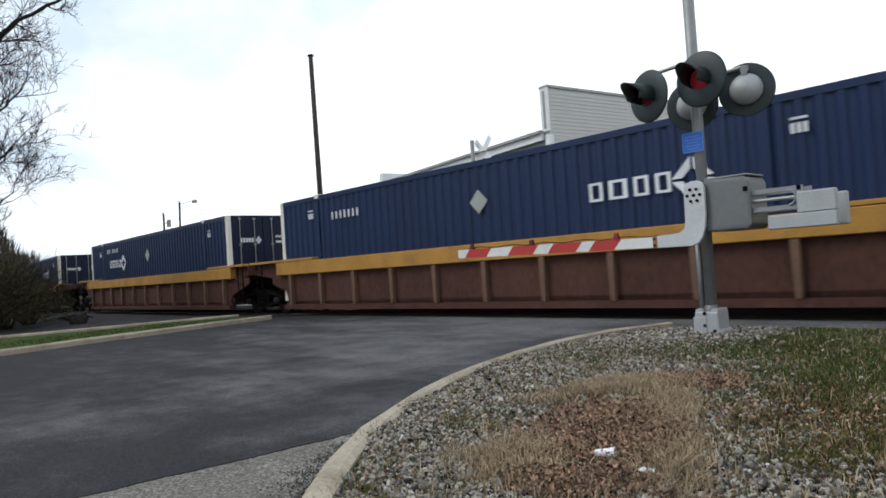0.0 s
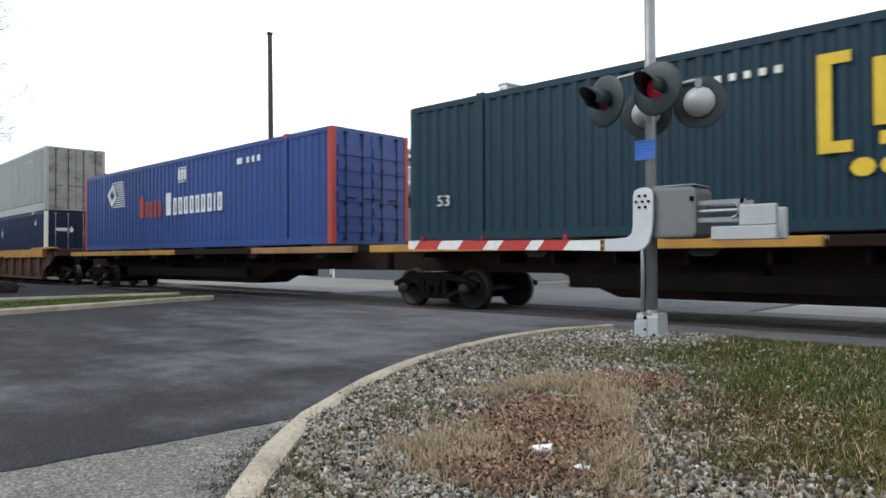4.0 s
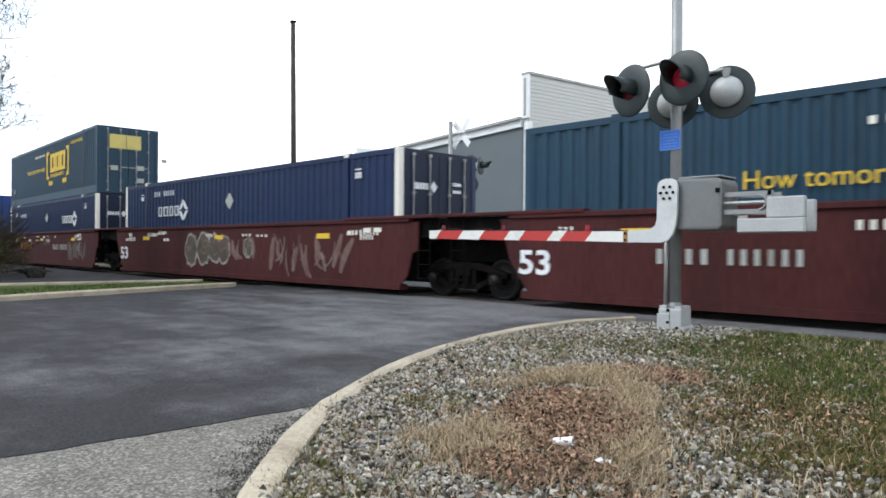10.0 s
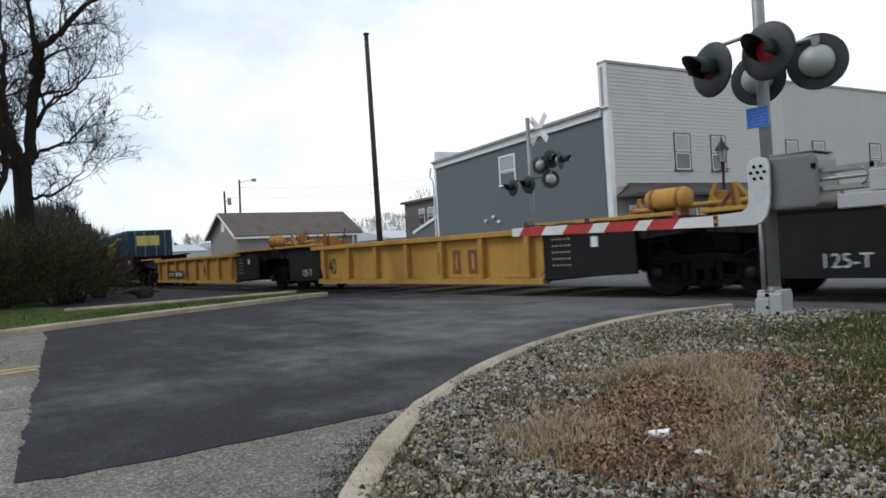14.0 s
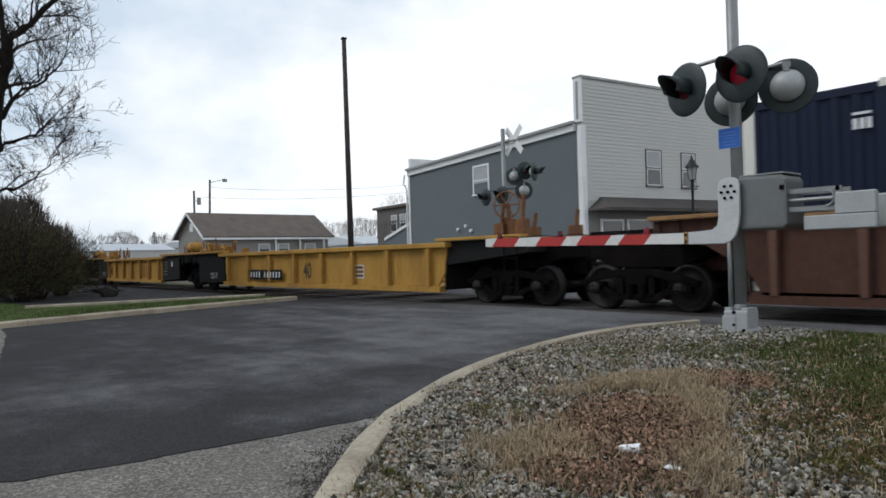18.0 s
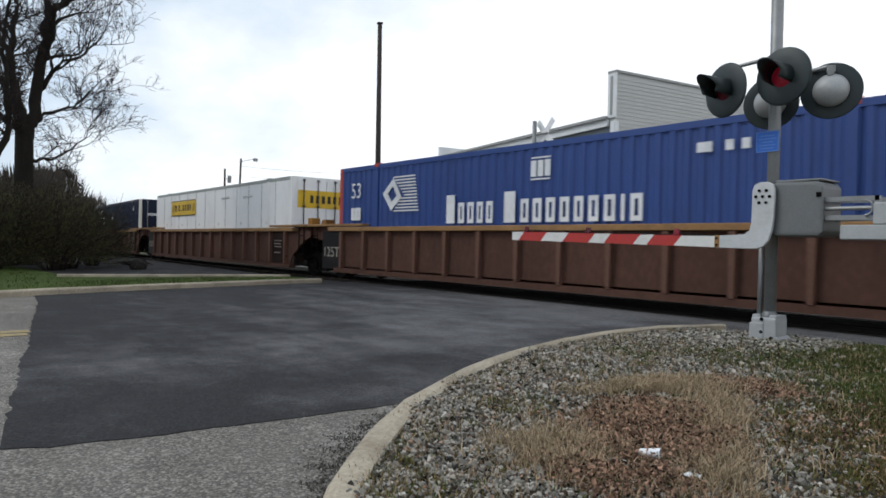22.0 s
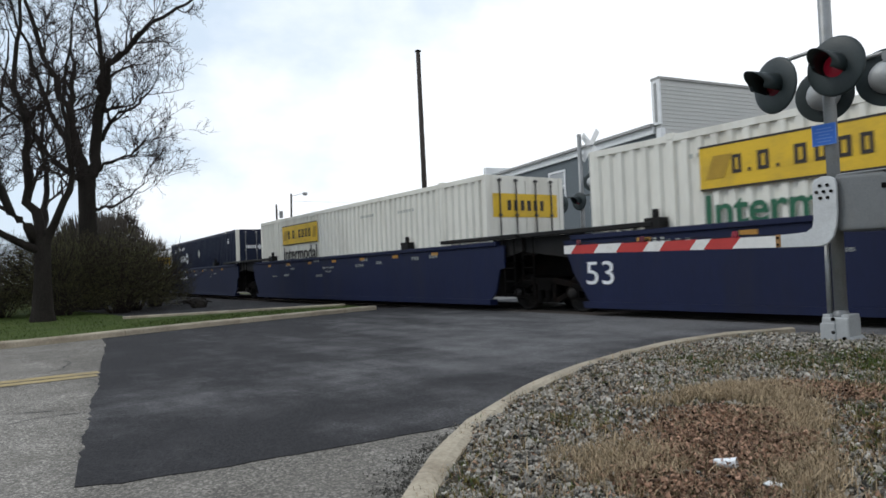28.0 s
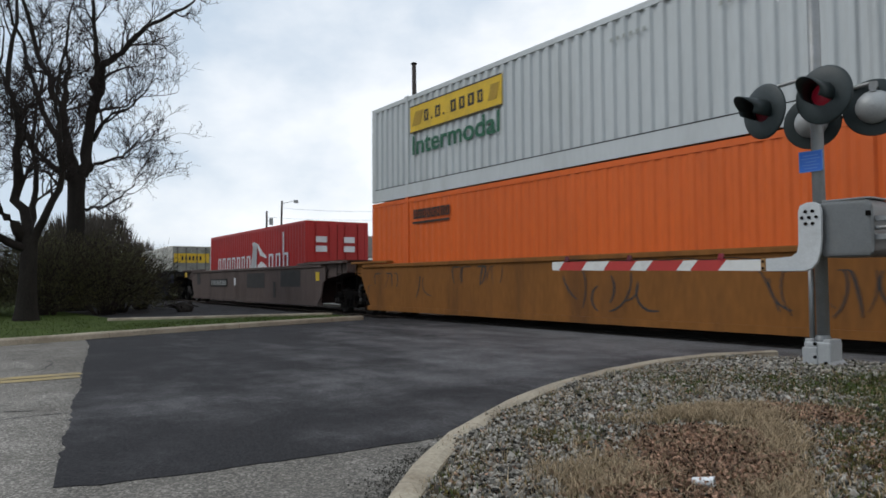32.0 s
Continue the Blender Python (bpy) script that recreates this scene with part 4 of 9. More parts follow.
def build_ground():
    # one open sheet to the horizon
    n, half = 24, 1500
    xs = sorted({round(math.copysign((abs(i) / n) ** 2.5 * half, i), 2) for i in range(-n, n + 1)})
    verts = [(x - 20, y + 10, -0.16) for y in xs for x in xs]
    w = len(xs)
    faces = [(j * w + i, j * w + i + 1, (j + 1) * w + i + 1, (j + 1) * w + i) for j in range(w - 1) for i in range(w - 1)]
    tagged(raw("ground", verts, faces, M["ground"]), "flat open ground of thin grass and dirt reaching the horizon", "ground", kind="structure")
    # road in fresh and worn asphalt
    left = [(p.x, p.y) for p in KERB_L]
    right = [(p.x, p.y) for p in KERB_R]
    fresh_l = [p for p in left if p[1] > 2.25]
    fresh_r = [p for p in right if p[1] > 3.0]
    near = [(-4.01, 2.92), (-3.99, 2.6), (-4.02, 2.3), (-4.03, 1.95), (-4.08, 1.56), (-4.10, 1.2), (-4.16, 0.94), (-4.18, 0.7), (-4.28, 0.48)]
    side = [(-4.9, 0.56), (-5.2, 0.66), (-5.5, 0.66), (-6.2, 0.82), (-7.2, 0.95), (-7.9, 1.12), (-9.5, 1.38), (-11.5, 1.72), (-13.5, 2.08), (-14.93, 2.2)]
    rag = random.Random(8)

    def torn(line, size):
        out = []
        for (ax, ay), (bx, by) in zip(line, line[1:]):
            n = max(1, int(math.hypot(bx - ax, by - ay) / 0.09))
            for k in range(n):
                out.append((ax + (bx - ax) * k / n + rag.gauss(0, size), ay + (by - ay) * k / n + rag.gauss(0, size)))
        return out + [line[-1]]

    seam = torn(near, 0.006) + torn(side, 0.011)
    sheet("road", seam + fresh_l + [(-17.3, 10.0), (-17.3, 14.0), (-16.5, 20), (-15.6, 30), (-14, 60), (-3.5, 60), (-4.4, 30), (-4.9, 14.2), (2.6, 14.2), (2.6, 9.78), (-4.9, 9.78)] + fresh_r[::-1], 0.0, M["asphalt"], "dark freshly laid asphalt road running up to the level crossing", "road")
    old = [(-13.2, -40)] + [p for p in left if p[1] < 2.2] + seam[::-1] + [p for p in right if p[1] <= 3.0][::-1] + [(14, -40)]
    sheet("worn_pavement", old, -0.006, M["old_asphalt"], "pale worn asphalt with exposed aggregate and cracks", "road")
    # double centre line, worn
    for x in (-9.40, -9.10):
        pts = [(x + 0.0, -30.0), (x + 0.02, -8.0), (x, -2.0), (x - 0.02, 1.28 - (x + 9.06) * 0.2)]
        v = []
        for px, py in pts:
            v += [(px - 0.115, py, 0.0), (px + 0.115, py, 0.0)]
        ob = raw("centre_line", v, [(2 * i, 2 * i + 1, 2 * i + 3, 2 * i + 2) for i in range(len(pts) - 1)], M["road_yellow"])
        tagged(ob, "worn yellow road centre line on the old asphalt", "road marking", kind="structure")
    # cracks in the worn asphalt
    rng = random.Random(4)
    v, f = [], []
    for k in range(16):
        x, y, a = rng.uniform(-13, -2.6), rng.uniform(-2.5, 0.9), rng.uniform(0, 6.3)
        for s in range(rng.randint(6, 16)):
            a += rng.uniform(-0.5, 0.5)
            nx, ny = x + 0.11 * math.cos(a), y + 0.11 * math.sin(a)
            ww = rng.uniform(0.003, 0.012)
            i = len(v)
            v += [(x - ww * math.sin(a), y + ww * math.cos(a), -0.002), (x + ww * math.sin(a), y - ww * math.cos(a), -0.002), (nx + ww * math.sin(a), ny - ww * math.cos(a), -0.002), (nx - ww * math.sin(a), ny + ww * math.cos(a), -0.002)]
            f.append((i, i + 1, i + 2, i + 3))
            x, y = nx, ny
    tagged(raw("pavement_cracks", v, f, M["asphalt"]), "fine dark cracks sealed with tar in the worn asphalt", "crack", kind="stuff")
    # grit and crumbs of asphalt washed against the kerb
    v, f = [], []
    grit = random.Random(21)
    beside = [p for p in KERB_R if 1.2 < p.y < 3.6]
    for k in range(3000):
        p = grit.choice(beside)
        reach = 0.04 + 0.17 * math.exp(-((p.y - 2.2) / 0.42) ** 2)
        away = 0.085 + abs(grit.gauss(0, 0.55)) * reach
        x, y = p.x - 0.78 * away + grit.uniform(-0.12, 0.12), p.y - 0.62 * away + grit.uniform(-0.12, 0.12)
        if inside(x, y, ISLAND) or min((x - q.x) ** 2 + (y - q.y) ** 2 for q in beside) < 0.0072:
            continue
        r = grit.uniform(0.003, 0.0075)
        i = len(v)
        a = grit.uniform(0, 6.3)
        v += [(x + r * math.cos(a + q), y + r * math.sin(a + q), -0.004 + (0.0 if q else 0.001)) for q in (0, 1.6, 3.1, 4.7)] + [(x, y, r * 0.9)]
        f += [(i, i + 1, i + 4), (i + 1, i + 2, i + 4), (i + 2, i + 3, i + 4), (i + 3, i, i + 4)]
    tagged(raw("kerb_grit", v, f, M["grit"]), "dark grit and asphalt crumbs washed up against the kerb", "grit", kind="stuff")
    # kerbs: rounded concrete, cut into lengths
    prof = [(-0.08, -0.2), (-0.08, 0.085), (-0.06, 0.112), (-0.02, 0.122), (0.04, 0.122), (0.08, 0.105), (0.085, -0.2)]
    for name, pts, label, flip in (("kerb_right", KERB_R, "curved weathered concrete kerb round the gravel corner", True), ("kerb_left", KERB_L, "weathered tan concrete kerb along the grass verge", False)):
        root = tagged(thing(name, label, "kerb"), kind="structure")
        pr = [(-a, h) for a, h in prof][::-1] if flip else prof
        step = 12 if flip else 6
        for i in range(0, len(pts) - 1, step):
            seg = [p.copy() for p in pts[i:i + step + 1]]
            if len(seg) < 2:
                continue
            d = (seg[-1] - seg[-2]).normalized()
            seg[-1] = seg[-1] - d * 0.012
            vv, ff = sweep(seg, pr)
            vv = [q + Vector((0.008 * noise.noise(q * 2.3), 0.008 * noise.noise(q * 2.9 + Vector((5, 0, 0))), 0.009 * noise.noise(q * 3.1) + 0.005 * noise.noise(q * 13))) for q in vv]
            raw("kerb_stone", vv, ff, M["concrete"], root, smooth=False)
    # verge on the far side of the road: lawn, a narrow path, cinders up to the track
    lawn = [(p.x - 0.09, p.y) for p in KERB_L if p.y > -30] + [(-18.6, 9.4), (-18.9, 8.5), (-19.3, 6.6), (-19.65, 5.0), (-20.0, 3.9), (-24, 3.6), (-34, 3.0), (-60, 2.0), (-60, -30)]
    sheet("grass_verge", lawn, 0.085, M["lawn"], "low green spring grass on the road verge", "grass")
    edge = [Vector(p) for p in curve_pts([(-20.05, 3.5, 0), (-19.65, 5.0, 0), (-19.3, 6.6, 0), (-18.9, 8.4, 0), (-18.62, 9.3, 0)], 0.4)]
    ev, ef = sweep(edge, [(-0.11, -0.1), (-0.11, 0.13), (-0.09, 0.15), (0.09, 0.15), (0.11, 0.13), (0.11, -0.1)])
    tagged(raw("path_edging", ev, ef, M["concrete"]), "low pale concrete edging between grass and cinders", "edging", kind="structure")
    cinder = [(-18.55, 9.4), (-18.85, 8.5), (-19.25, 6.6), (-19.6, 5.0), (-19.95, 3.9), (-24, 3.6), (-40, 3.2), (-110, 8.0), (-110, 22.5), (-95, 17), (-70, 13), (-50, 10.6), (-30, 9.75), (-17.4, 9.7)]
    sheet("cinder_apron", cinder, 0.03, M["cinder"], "dark cinder and gravel apron beside the track", "gravel")
    # bed, ties and rails
    xs = [-260 + 3 * i for i in range(63)] + [-70 + 2 * i for i in range(61)]
    line = [Vector((x, track_y(x), 0)) for x in xs]
    v, f = sweep(line, [(2.6, -0.22), (1.7, -0.05), (-1.7, -0.05), (-2.6, -0.22)], closed_profile=False)
    tagged(raw("ballast", v, f, M["cinder"]), "dark crushed stone ballast under the track", "ballast", kind="structure")
    track = tagged(thing("railway_track", "single railway track on dark ballast, curving away", "track"), kind="structure")
    rail = [(-0.07, -0.17), (-0.07, -0.155), (-0.012, -0.13), (-0.012, -0.05), (-0.037, -0.03), (-0.037, 0.0), (0.037, 0.0), (0.037, -0.03), (0.012, -0.05), (0.012, -0.13), (0.07, -0.155), (0.07, -0.17)]
    for s in (-0.755, 0.755):
        off = []
        for p in line:
            a = math.radians(track_turn(p.x))
            off.append(p + Vector((-math.sin(a) * s, math.cos(a) * s, 0)))
        v, f = sweep(off, rail)
        raw("rail", v, f, M["rail"], track)
    bm = bm_new()
    x = -130.0
    while x < 48:
        if not -17.2 < x < 2.6:
            vs = box(bm, -0.115, 0.115, -1.3, 1.3, -0.2, -0.03)
            mm = pose(x, track_y(x), 0, 0, 0, track_turn(x))
            for q in vs:
                q.co = mm @ q.co
        x += 0.53
    tagged(part("tie", bm, M["pole_wood"], track, "old creosoted wooden ties"), kind="stuff")
    # level crossing boards added between and beside the rails: undertrain shade as dark timber
    deck = tagged(thing("shade_crossing_deck", "dark crossing boards, added to carry the shade under the train", "crossing deck"), kind="structure")
    first = None
    for row in (-1.18, -0.95, -0.56, -0.28, 0.0, 0.28, 0.56, 0.95, 1.18):
        for k in range(8):
            at = pose(-15.9 + 2.46 * k, TRACK_Y + row, 0.006 + 0.004 * ((k * 7 + int(row * 10)) % 3))
            if first is None:
                bm = bm_new()
                box(bm, -1.22, 1.22, -0.115 if abs(row) > 0.9 else -0.13, 0.115 if abs(row) > 0.9 else 0.13, -0.1, 0.0)
                soften(bm, 0.012)
                first = part("board", bm, M["pole_wood"], deck)
                first.matrix_basis = at
            else:
                again(first, deck, at)
    # pale lot beyond the track
    far = [(-17.4, 14.3), (-30, 15), (-60, 18), (-90, 25), (-120, 36), (-120, 80), (-17, 80), (-15.7, 30), (-16.6, 20)]
    sheet("gravel_lot", far, -0.02, M["lot"], "pale compacted gravel lot beyond the track", "gravel")
    far2 = [(-4.8, 14.3), (40, 14.3), (60, 80), (-3.4, 80), (-4.3, 30)]
    sheet("far_pavement", far2, -0.02, M["lot"], "pale pavement beyond the track", "pavement")




def island_z(x, y):
    """Height of the planted corner: level with the kerb, rising a little towards the middle."""
    d = min(math.hypot(x - p.x, y - p.y) for p in KERB_R[::3])
    back = max(0.0, (y - 8.3)) * 0.14
    return 0.085 + 0.05 * min(d / 1.5, 1) + 0.02 * noise.noise((x * 0.9, y * 0.9, 0)) + 0.012 * noise.noise((x * 3.1, y * 3.1, 2)) - back


def build_island():
    # soil surface as a fine grid clipped to the kerb line
    verts, index, faces = [], {}, []
    step = 0.14
    x0, y0, nx, ny = -5.6, -0.5, 140, 74
    for j in range(ny + 1):
        for i in range(nx + 1):
            x, y = x0 + i * step, y0 + j * step
            if inside(x, y, ISLAND) or min((x - p.x) ** 2 + (y - p.y) ** 2 for p in KERB_R) < 0.0049:
                index[i, j] = len(verts)
                verts.append((x, y, island_z(x, y)))
    for j in range(ny):
        for i in range(nx):
            q = [index.get(k) for k in ((i, j), (i + 1, j), (i + 1, j + 1), (i, j + 1))]
            if None not in q:
                faces.append(tuple(q))
            elif sum(k is not None for k in q) == 3:
                faces.append(tuple(k for k in q if k is not None))
    tagged(raw("planted_corner", verts, faces, M["soil"], smooth=True), "gravelly soil of the planted corner inside the kerb", "soil", kind="structure")
    rng = random.Random(11)

    def patch(x, y, cx, cy, rx, ry, turn=0.0):
        """1 in the middle of an oval patch with a ragged edge, falling to 0 outside it."""
        c, q = math.cos(turn), math.sin(turn)
        a, b = (x - cx) * c + (y - cy) * q, -(x - cx) * q + (y - cy) * c
        return max(0.0, min(1.0, 1.6 - 1.5 * math.hypot(a / rx, b / ry) + 0.8 * noise.noise((x * 2.3, y * 2.3, 5)) + 0.55 * noise.noise((x * 7.1, y * 7.1, 3))))

    def leafy(x, y):
        """How much of the dead leaf patches lies here, 0 to 1."""
        return max(patch(x, y, -2.15, 3.15, 0.56, 1.15, 0.55), 0.75 * patch(x, y, -2.45, 4.9, 0.58, 0.36, -0.25), 0.18 * patch(x, y, -1.6, 4.3, 0.8, 1.0))

    def strawy(x, y):
        return max(patch(x, y, -2.85, 4.4, 0.34, 0.62, -0.45), 0.8 * patch(x, y, -2.2, 3.85, 0.26, 0.6, 0.5), 0.5 * patch(x, y, -1.62, 2.95, 0.24, 0.55, 0.5), 0.3 * patch(x, y, -2.3, 2.7, 0.5, 0.5))

    def grassy(x, y):
        """The turf: all of the inner corner, and a thin strip behind the dry growth."""
        edge = -1.40 - 0.52 * (y - 3.4)
        inner = max(0.0, min(1.0, (x - edge) / 1.1 + 0.45)) * max(0.0, min(1.0, (y - 3.0) / 0.5))
        behind = 0.42 * patch(x, y, -3.6, 6.1, 1.2, 0.6, 0.4)
        far = 1.0 if y < 6.9 or x > -3.1 else max(0.35, 1 - 0.6 * (y - 6.9))
        return max(0.0, min(1.0, max(inner, behind) * far + 0.5 * noise.noise((x * 2.1, y * 2.1, 9)) + 0.3 * noise.noise((x * 6.3, y * 6.3, 4)) - 0.6 * leafy(x, y)))

    def spot(weight):
        while True:
            if rng.random() < 0.22:
                # the thinner growth on the rest of the corner
                x, y = rng.uniform(-2.0, 13.5), rng.uniform(-0.3, 9.5)
                if inside(x, y, ISLAND) and x > -1.9 + 0.55 * y and rng.random() < weight(x, y):
                    return x, y
                continue
            r = rng.random()
            y = 1.0 + 8.5 * r ** 1.3
            x = rng.uniform(-5.3, min(4.0, -1.9 + 0.55 * y) + abs(rng.gauss(0, 0.9)))
            if inside(x, y, ISLAND) and min((x - p.x) ** 2 + (y - p.y) ** 2 for p in KERB_R[::4]) > 0.012 and rng.random() < weight(x, y):
                return x, y

    # gravel: rough eight-cornered stones
    v, f = [], []
    cube = [(-1, -1, -1), (1, -1, -1), (1, 1, -1), (-1, 1, -1), (-1, -1, 1), (1, -1, 1), (1, 1, 1), (-1, 1, 1)]
    quads = [(3, 2, 1, 0), (4, 5, 6, 7), (0, 1, 5, 4), (1, 2, 6, 5), (2, 3, 7, 6), (3, 0, 4, 7)]

    def stone(x, y, s, z):
        m = Euler((rng.uniform(0, 6), rng.uniform(0, 6), rng.uniform(0, 6))).to_matrix()
        i = len(v)
        kx, ky, kz = rng.uniform(0.7, 1.3), rng.uniform(0.6, 1.1), rng.uniform(0.45, 0.8)
        for c in cube:
            p = Vector((c[0] * kx, c[1] * ky, c[2] * kz)) * rng.uniform(0.62, 1.0) * s
            p = m @ p
            v.append((x + p.x, y + p.y, z + p.z))
        f.extend(tuple(i + k for k in q) for q in quads)

    for k in range(44000):
        x, y = spot(lambda a, b: 1.0 - 0.85 * leafy(a, b) - 0.65 * strawy(a, b) - 0.96 * grassy(a, b) + (0.3 if b > 7.2 and a < -3.0 else 0))
        stone(x, y, rng.uniform(0.0055, 0.0120) * (1.0 + rng.random() ** 7 * 1.2), island_z(x, y) + 0.003)
    for k in range(1500):
        a, b = rng.uniform(-4.9, -3.0), rng.uniform(7.0, 8.7)
        stone(a, b, rng.uniform(0.010, 0.028), island_z(a, b) + 0.008)
    tagged(raw("gravel", v, f, M["stone"]), "loose beige and grey gravel scattered over the planted corner", "gravel", kind="stuff")
    # dead leaves, each a bent scrap
    v, f = [], []
    for k in range(34000):
        x, y = spot(lambda a, b: min(1, leafy(a, b)) + 0.05)
        s = rng.uniform(0.006, 0.0125) * (1.0 + 0.9 * rng.random() ** 4)
        m = Euler((rng.gauss(0, 0.7), rng.gauss(0, 0.7), rng.uniform(0, 6.3))).to_matrix()
        z = island_z(x, y) + rng.uniform(0.004, 0.05) * (0.3 + min(1, leafy(x, y)))
        i = len(v)
        for c in ((-1, 0, 0.25), (-0.2, -0.6, 0), (1, 0, 0.3), (-0.2, 0.6, 0.1)):
            p = m @ (Vector(c) * s)
            v.append((x + p.x, y + p.y, z + p.z))
        f += [(i, i + 1, i + 2), (i, i + 2, i + 3)]
    tagged(raw("dead_leaves", v, f, M["leaf_dead"]), "drift of curled brown dead leaves on the gravel", "leaf litter", kind="stuff")

    def blades(name, count, weight, height, material, label, lean=0.5, wide=0.0035):
        v, f = [], []
        for k in range(count):
            x, y = spot(weight)
            for b in range(4):
                px, py = x + rng.gauss(0, 0.025), y + rng.gauss(0, 0.025)
                z = island_z(px, py) - 0.005
                h, a, l = height * rng.uniform(0.4, 1.1), rng.uniform(0, 6.3), rng.gauss(0, lean)
                dx, dy = math.cos(a), math.sin(a)
                i = len(v)
                w = wide * rng.uniform(0.7, 1.4)
                v += [(px - dy * w, py + dx * w, z), (px + dy * w, py - dx * w, z), (px + dx * l * h * 0.4 + dy * w * 0.7, py + dy * l * h * 0.4 - dx * w * 0.7, z + h * 0.6), (px + dx * l * h * 0.4 - dy * w * 0.7, py + dy * l * h * 0.4 + dx * w * 0.7, z + h * 0.6), (px + dx * l * h, py + dy * l * h, z + h)]
                f += [(i, i + 1, i + 2, i + 3), (i + 3, i + 2, i + 4)]
        tagged(raw(name, v, f, material), label, "grass", kind="stuff")

    blades("dry_grass", 10500, lambda a, b: max(0.012, strawy(a, b), 0.07 * leafy(a, b)), 0.075, M["straw"], "dry straw coloured grass tufts standing beside the leaf drift", 1.0, 0.0022)
    blades("green_grass", 33000, lambda a, b: grassy(a, b) * max(0.25, min(1.0, (b - 3.8) / 1.3)) + 0.02, 0.045, M["grass"], "short patchy green grass on the planted corner", 0.9, 0.003)
    blades("brown_grass", 34000, lambda a, b: grassy(a, b) * max(0.3, min(1.0, (6.0 - b) / 1.6)) + 0.2 * leafy(a, b) + 0.05, 0.034, M["withered"], "withered olive brown grass among the green", 1.0, 0.003)
    # verge grass on the far side of the road
    v, f = [], []
    for k in range(34000):
        i0 = rng.randrange(len(KERB_L) - 1)
        p = KERB_L[i0]
        if p.y < -1.0:
            continue
        x, y = p.x - 0.15 - rng.random() * (2.3 if p.y > 3.2 else 9), p.y + rng.uniform(-0.5, 0.5)
        h, a = rng.uniform(0.02, 0.06), rng.uniform(0, 6.3)
        dx, dy = math.cos(a), math.sin(a)
        i = len(v)
        v += [(x - dy * 0.009, y + dx * 0.009, 0.08), (x + dy * 0.009, y - dx * 0.009, 0.08), (x + dx * 0.03, y + dy * 0.03, 0.08 + h)]
        f.append((i, i + 1, i + 2))
    tagged(raw("verge_grass", v, f, M["grass"]), "short green grass blades on the verge", "grass", kind="stuff")


def build_litter():
    # crushed paper cup
    m = pose(-1.91, 2.80, island_z(-1.91, 2.80) + 0.042, 0, 0, 0) @ pose(0, 0, 0, 86, 0, 112) @ Matrix.Scale(0.8, 4)
    cup = thing("paper_cup", "crushed white paper cup lying in the dead leaves", "cup", m)
    bm = bm_new()
    lathe(bm, [(0.002, -0.06), (0.028, -0.06), (0.030, -0.03), (0.036, 0.0), (0.037, 0.03), (0.041, 0.058), (0.043, 0.06), (0.040, 0.056), (0.030, -0.02), (0.0, -0.05)], Matrix.Diagonal((1, 0.72, 1, 1)), 16)
    for q in bm.verts:
        q.co += Vector((0.004 * noise.noise(q.co * 40), 0.005 * noise.noise(q.co * 33 + Vector((4, 0, 0))), 0))
    part("cup_body", bm, M["paper"], cup, smooth=True)
    bm = bm_new()
    lathe(bm, [(0.0412, 0.057), (0.0450, 0.058), (0.0455, 0.062), (0.0425, 0.063), (0.0412, 0.057)], Matrix.Diagonal((1, 0.72, 1, 1)), 16)
    part("rim", bm, M["paper"], cup)
    # scrap of plastic wrap
    bm = bm_new()
    bmesh.ops.create_grid(bm, x_segments=8, y_segments=6, size=0.032)
    for q in bm.verts:
        q.co.z = 0.03 * noise.noise(q.co * 30 + Vector((3, 1, 0))) + 0.016
    sc = new("wrapper_scrap", mesh_of("wrapper_scrap", bm, M["paper"], True))
    sc.matrix_basis = pose(-1.62, 2.69, island_z(-1.62, 2.69) + 0.008, 0, 0, 20)
    tagged(sc, "small crumpled pale plastic wrapper among dead leaves", "litter")
    mod = sc.modifiers.new("thick", "SOLIDIFY")
    mod.thickness = 0.002


def build_debris():
    base = thing("root_stump", "dark uprooted stump with broken roots on the cinders", "stump", pose(-25.4, 6.9, 0.02, 0, 0, 20))
    rng = random.Random(3)
    bm = bm_new()
    bmesh.ops.create_icosphere(bm, subdivisions=3, radius=0.26)
    for q in bm.verts:
        q.co *= 1 + 0.5 * noise.noise(q.co * 4)
        q.co.z = max(-0.02, q.co.z * 0.8 + 0.14)
    part("stump_body", bm, M["bark"], base)
    for k in range(9):
        a, r = rng.uniform(0, 6.3), rng.uniform(0.5, 1.0)
        bm = bm_new()
        p0 = Vector((0.1 * math.cos(a), 0.1 * math.sin(a), 0.12))
        p1 = Vector((0.5 * r * math.cos(a), 0.5 * r * math.sin(a), rng.uniform(0.15, 0.35)))
        p2 = Vector((r * math.cos(a + 0.3), r * math.sin(a + 0.3), rng.uniform(0.03, 0.25)))
        rod(bm, p0, p1, 0.05, 6, 0.03)
        rod(bm, p1, p2, 0.03, 6, 0.012)
        part("root", bm, M["bark"], base)


build_ground()
build_island()
build_litter()
build_debris()


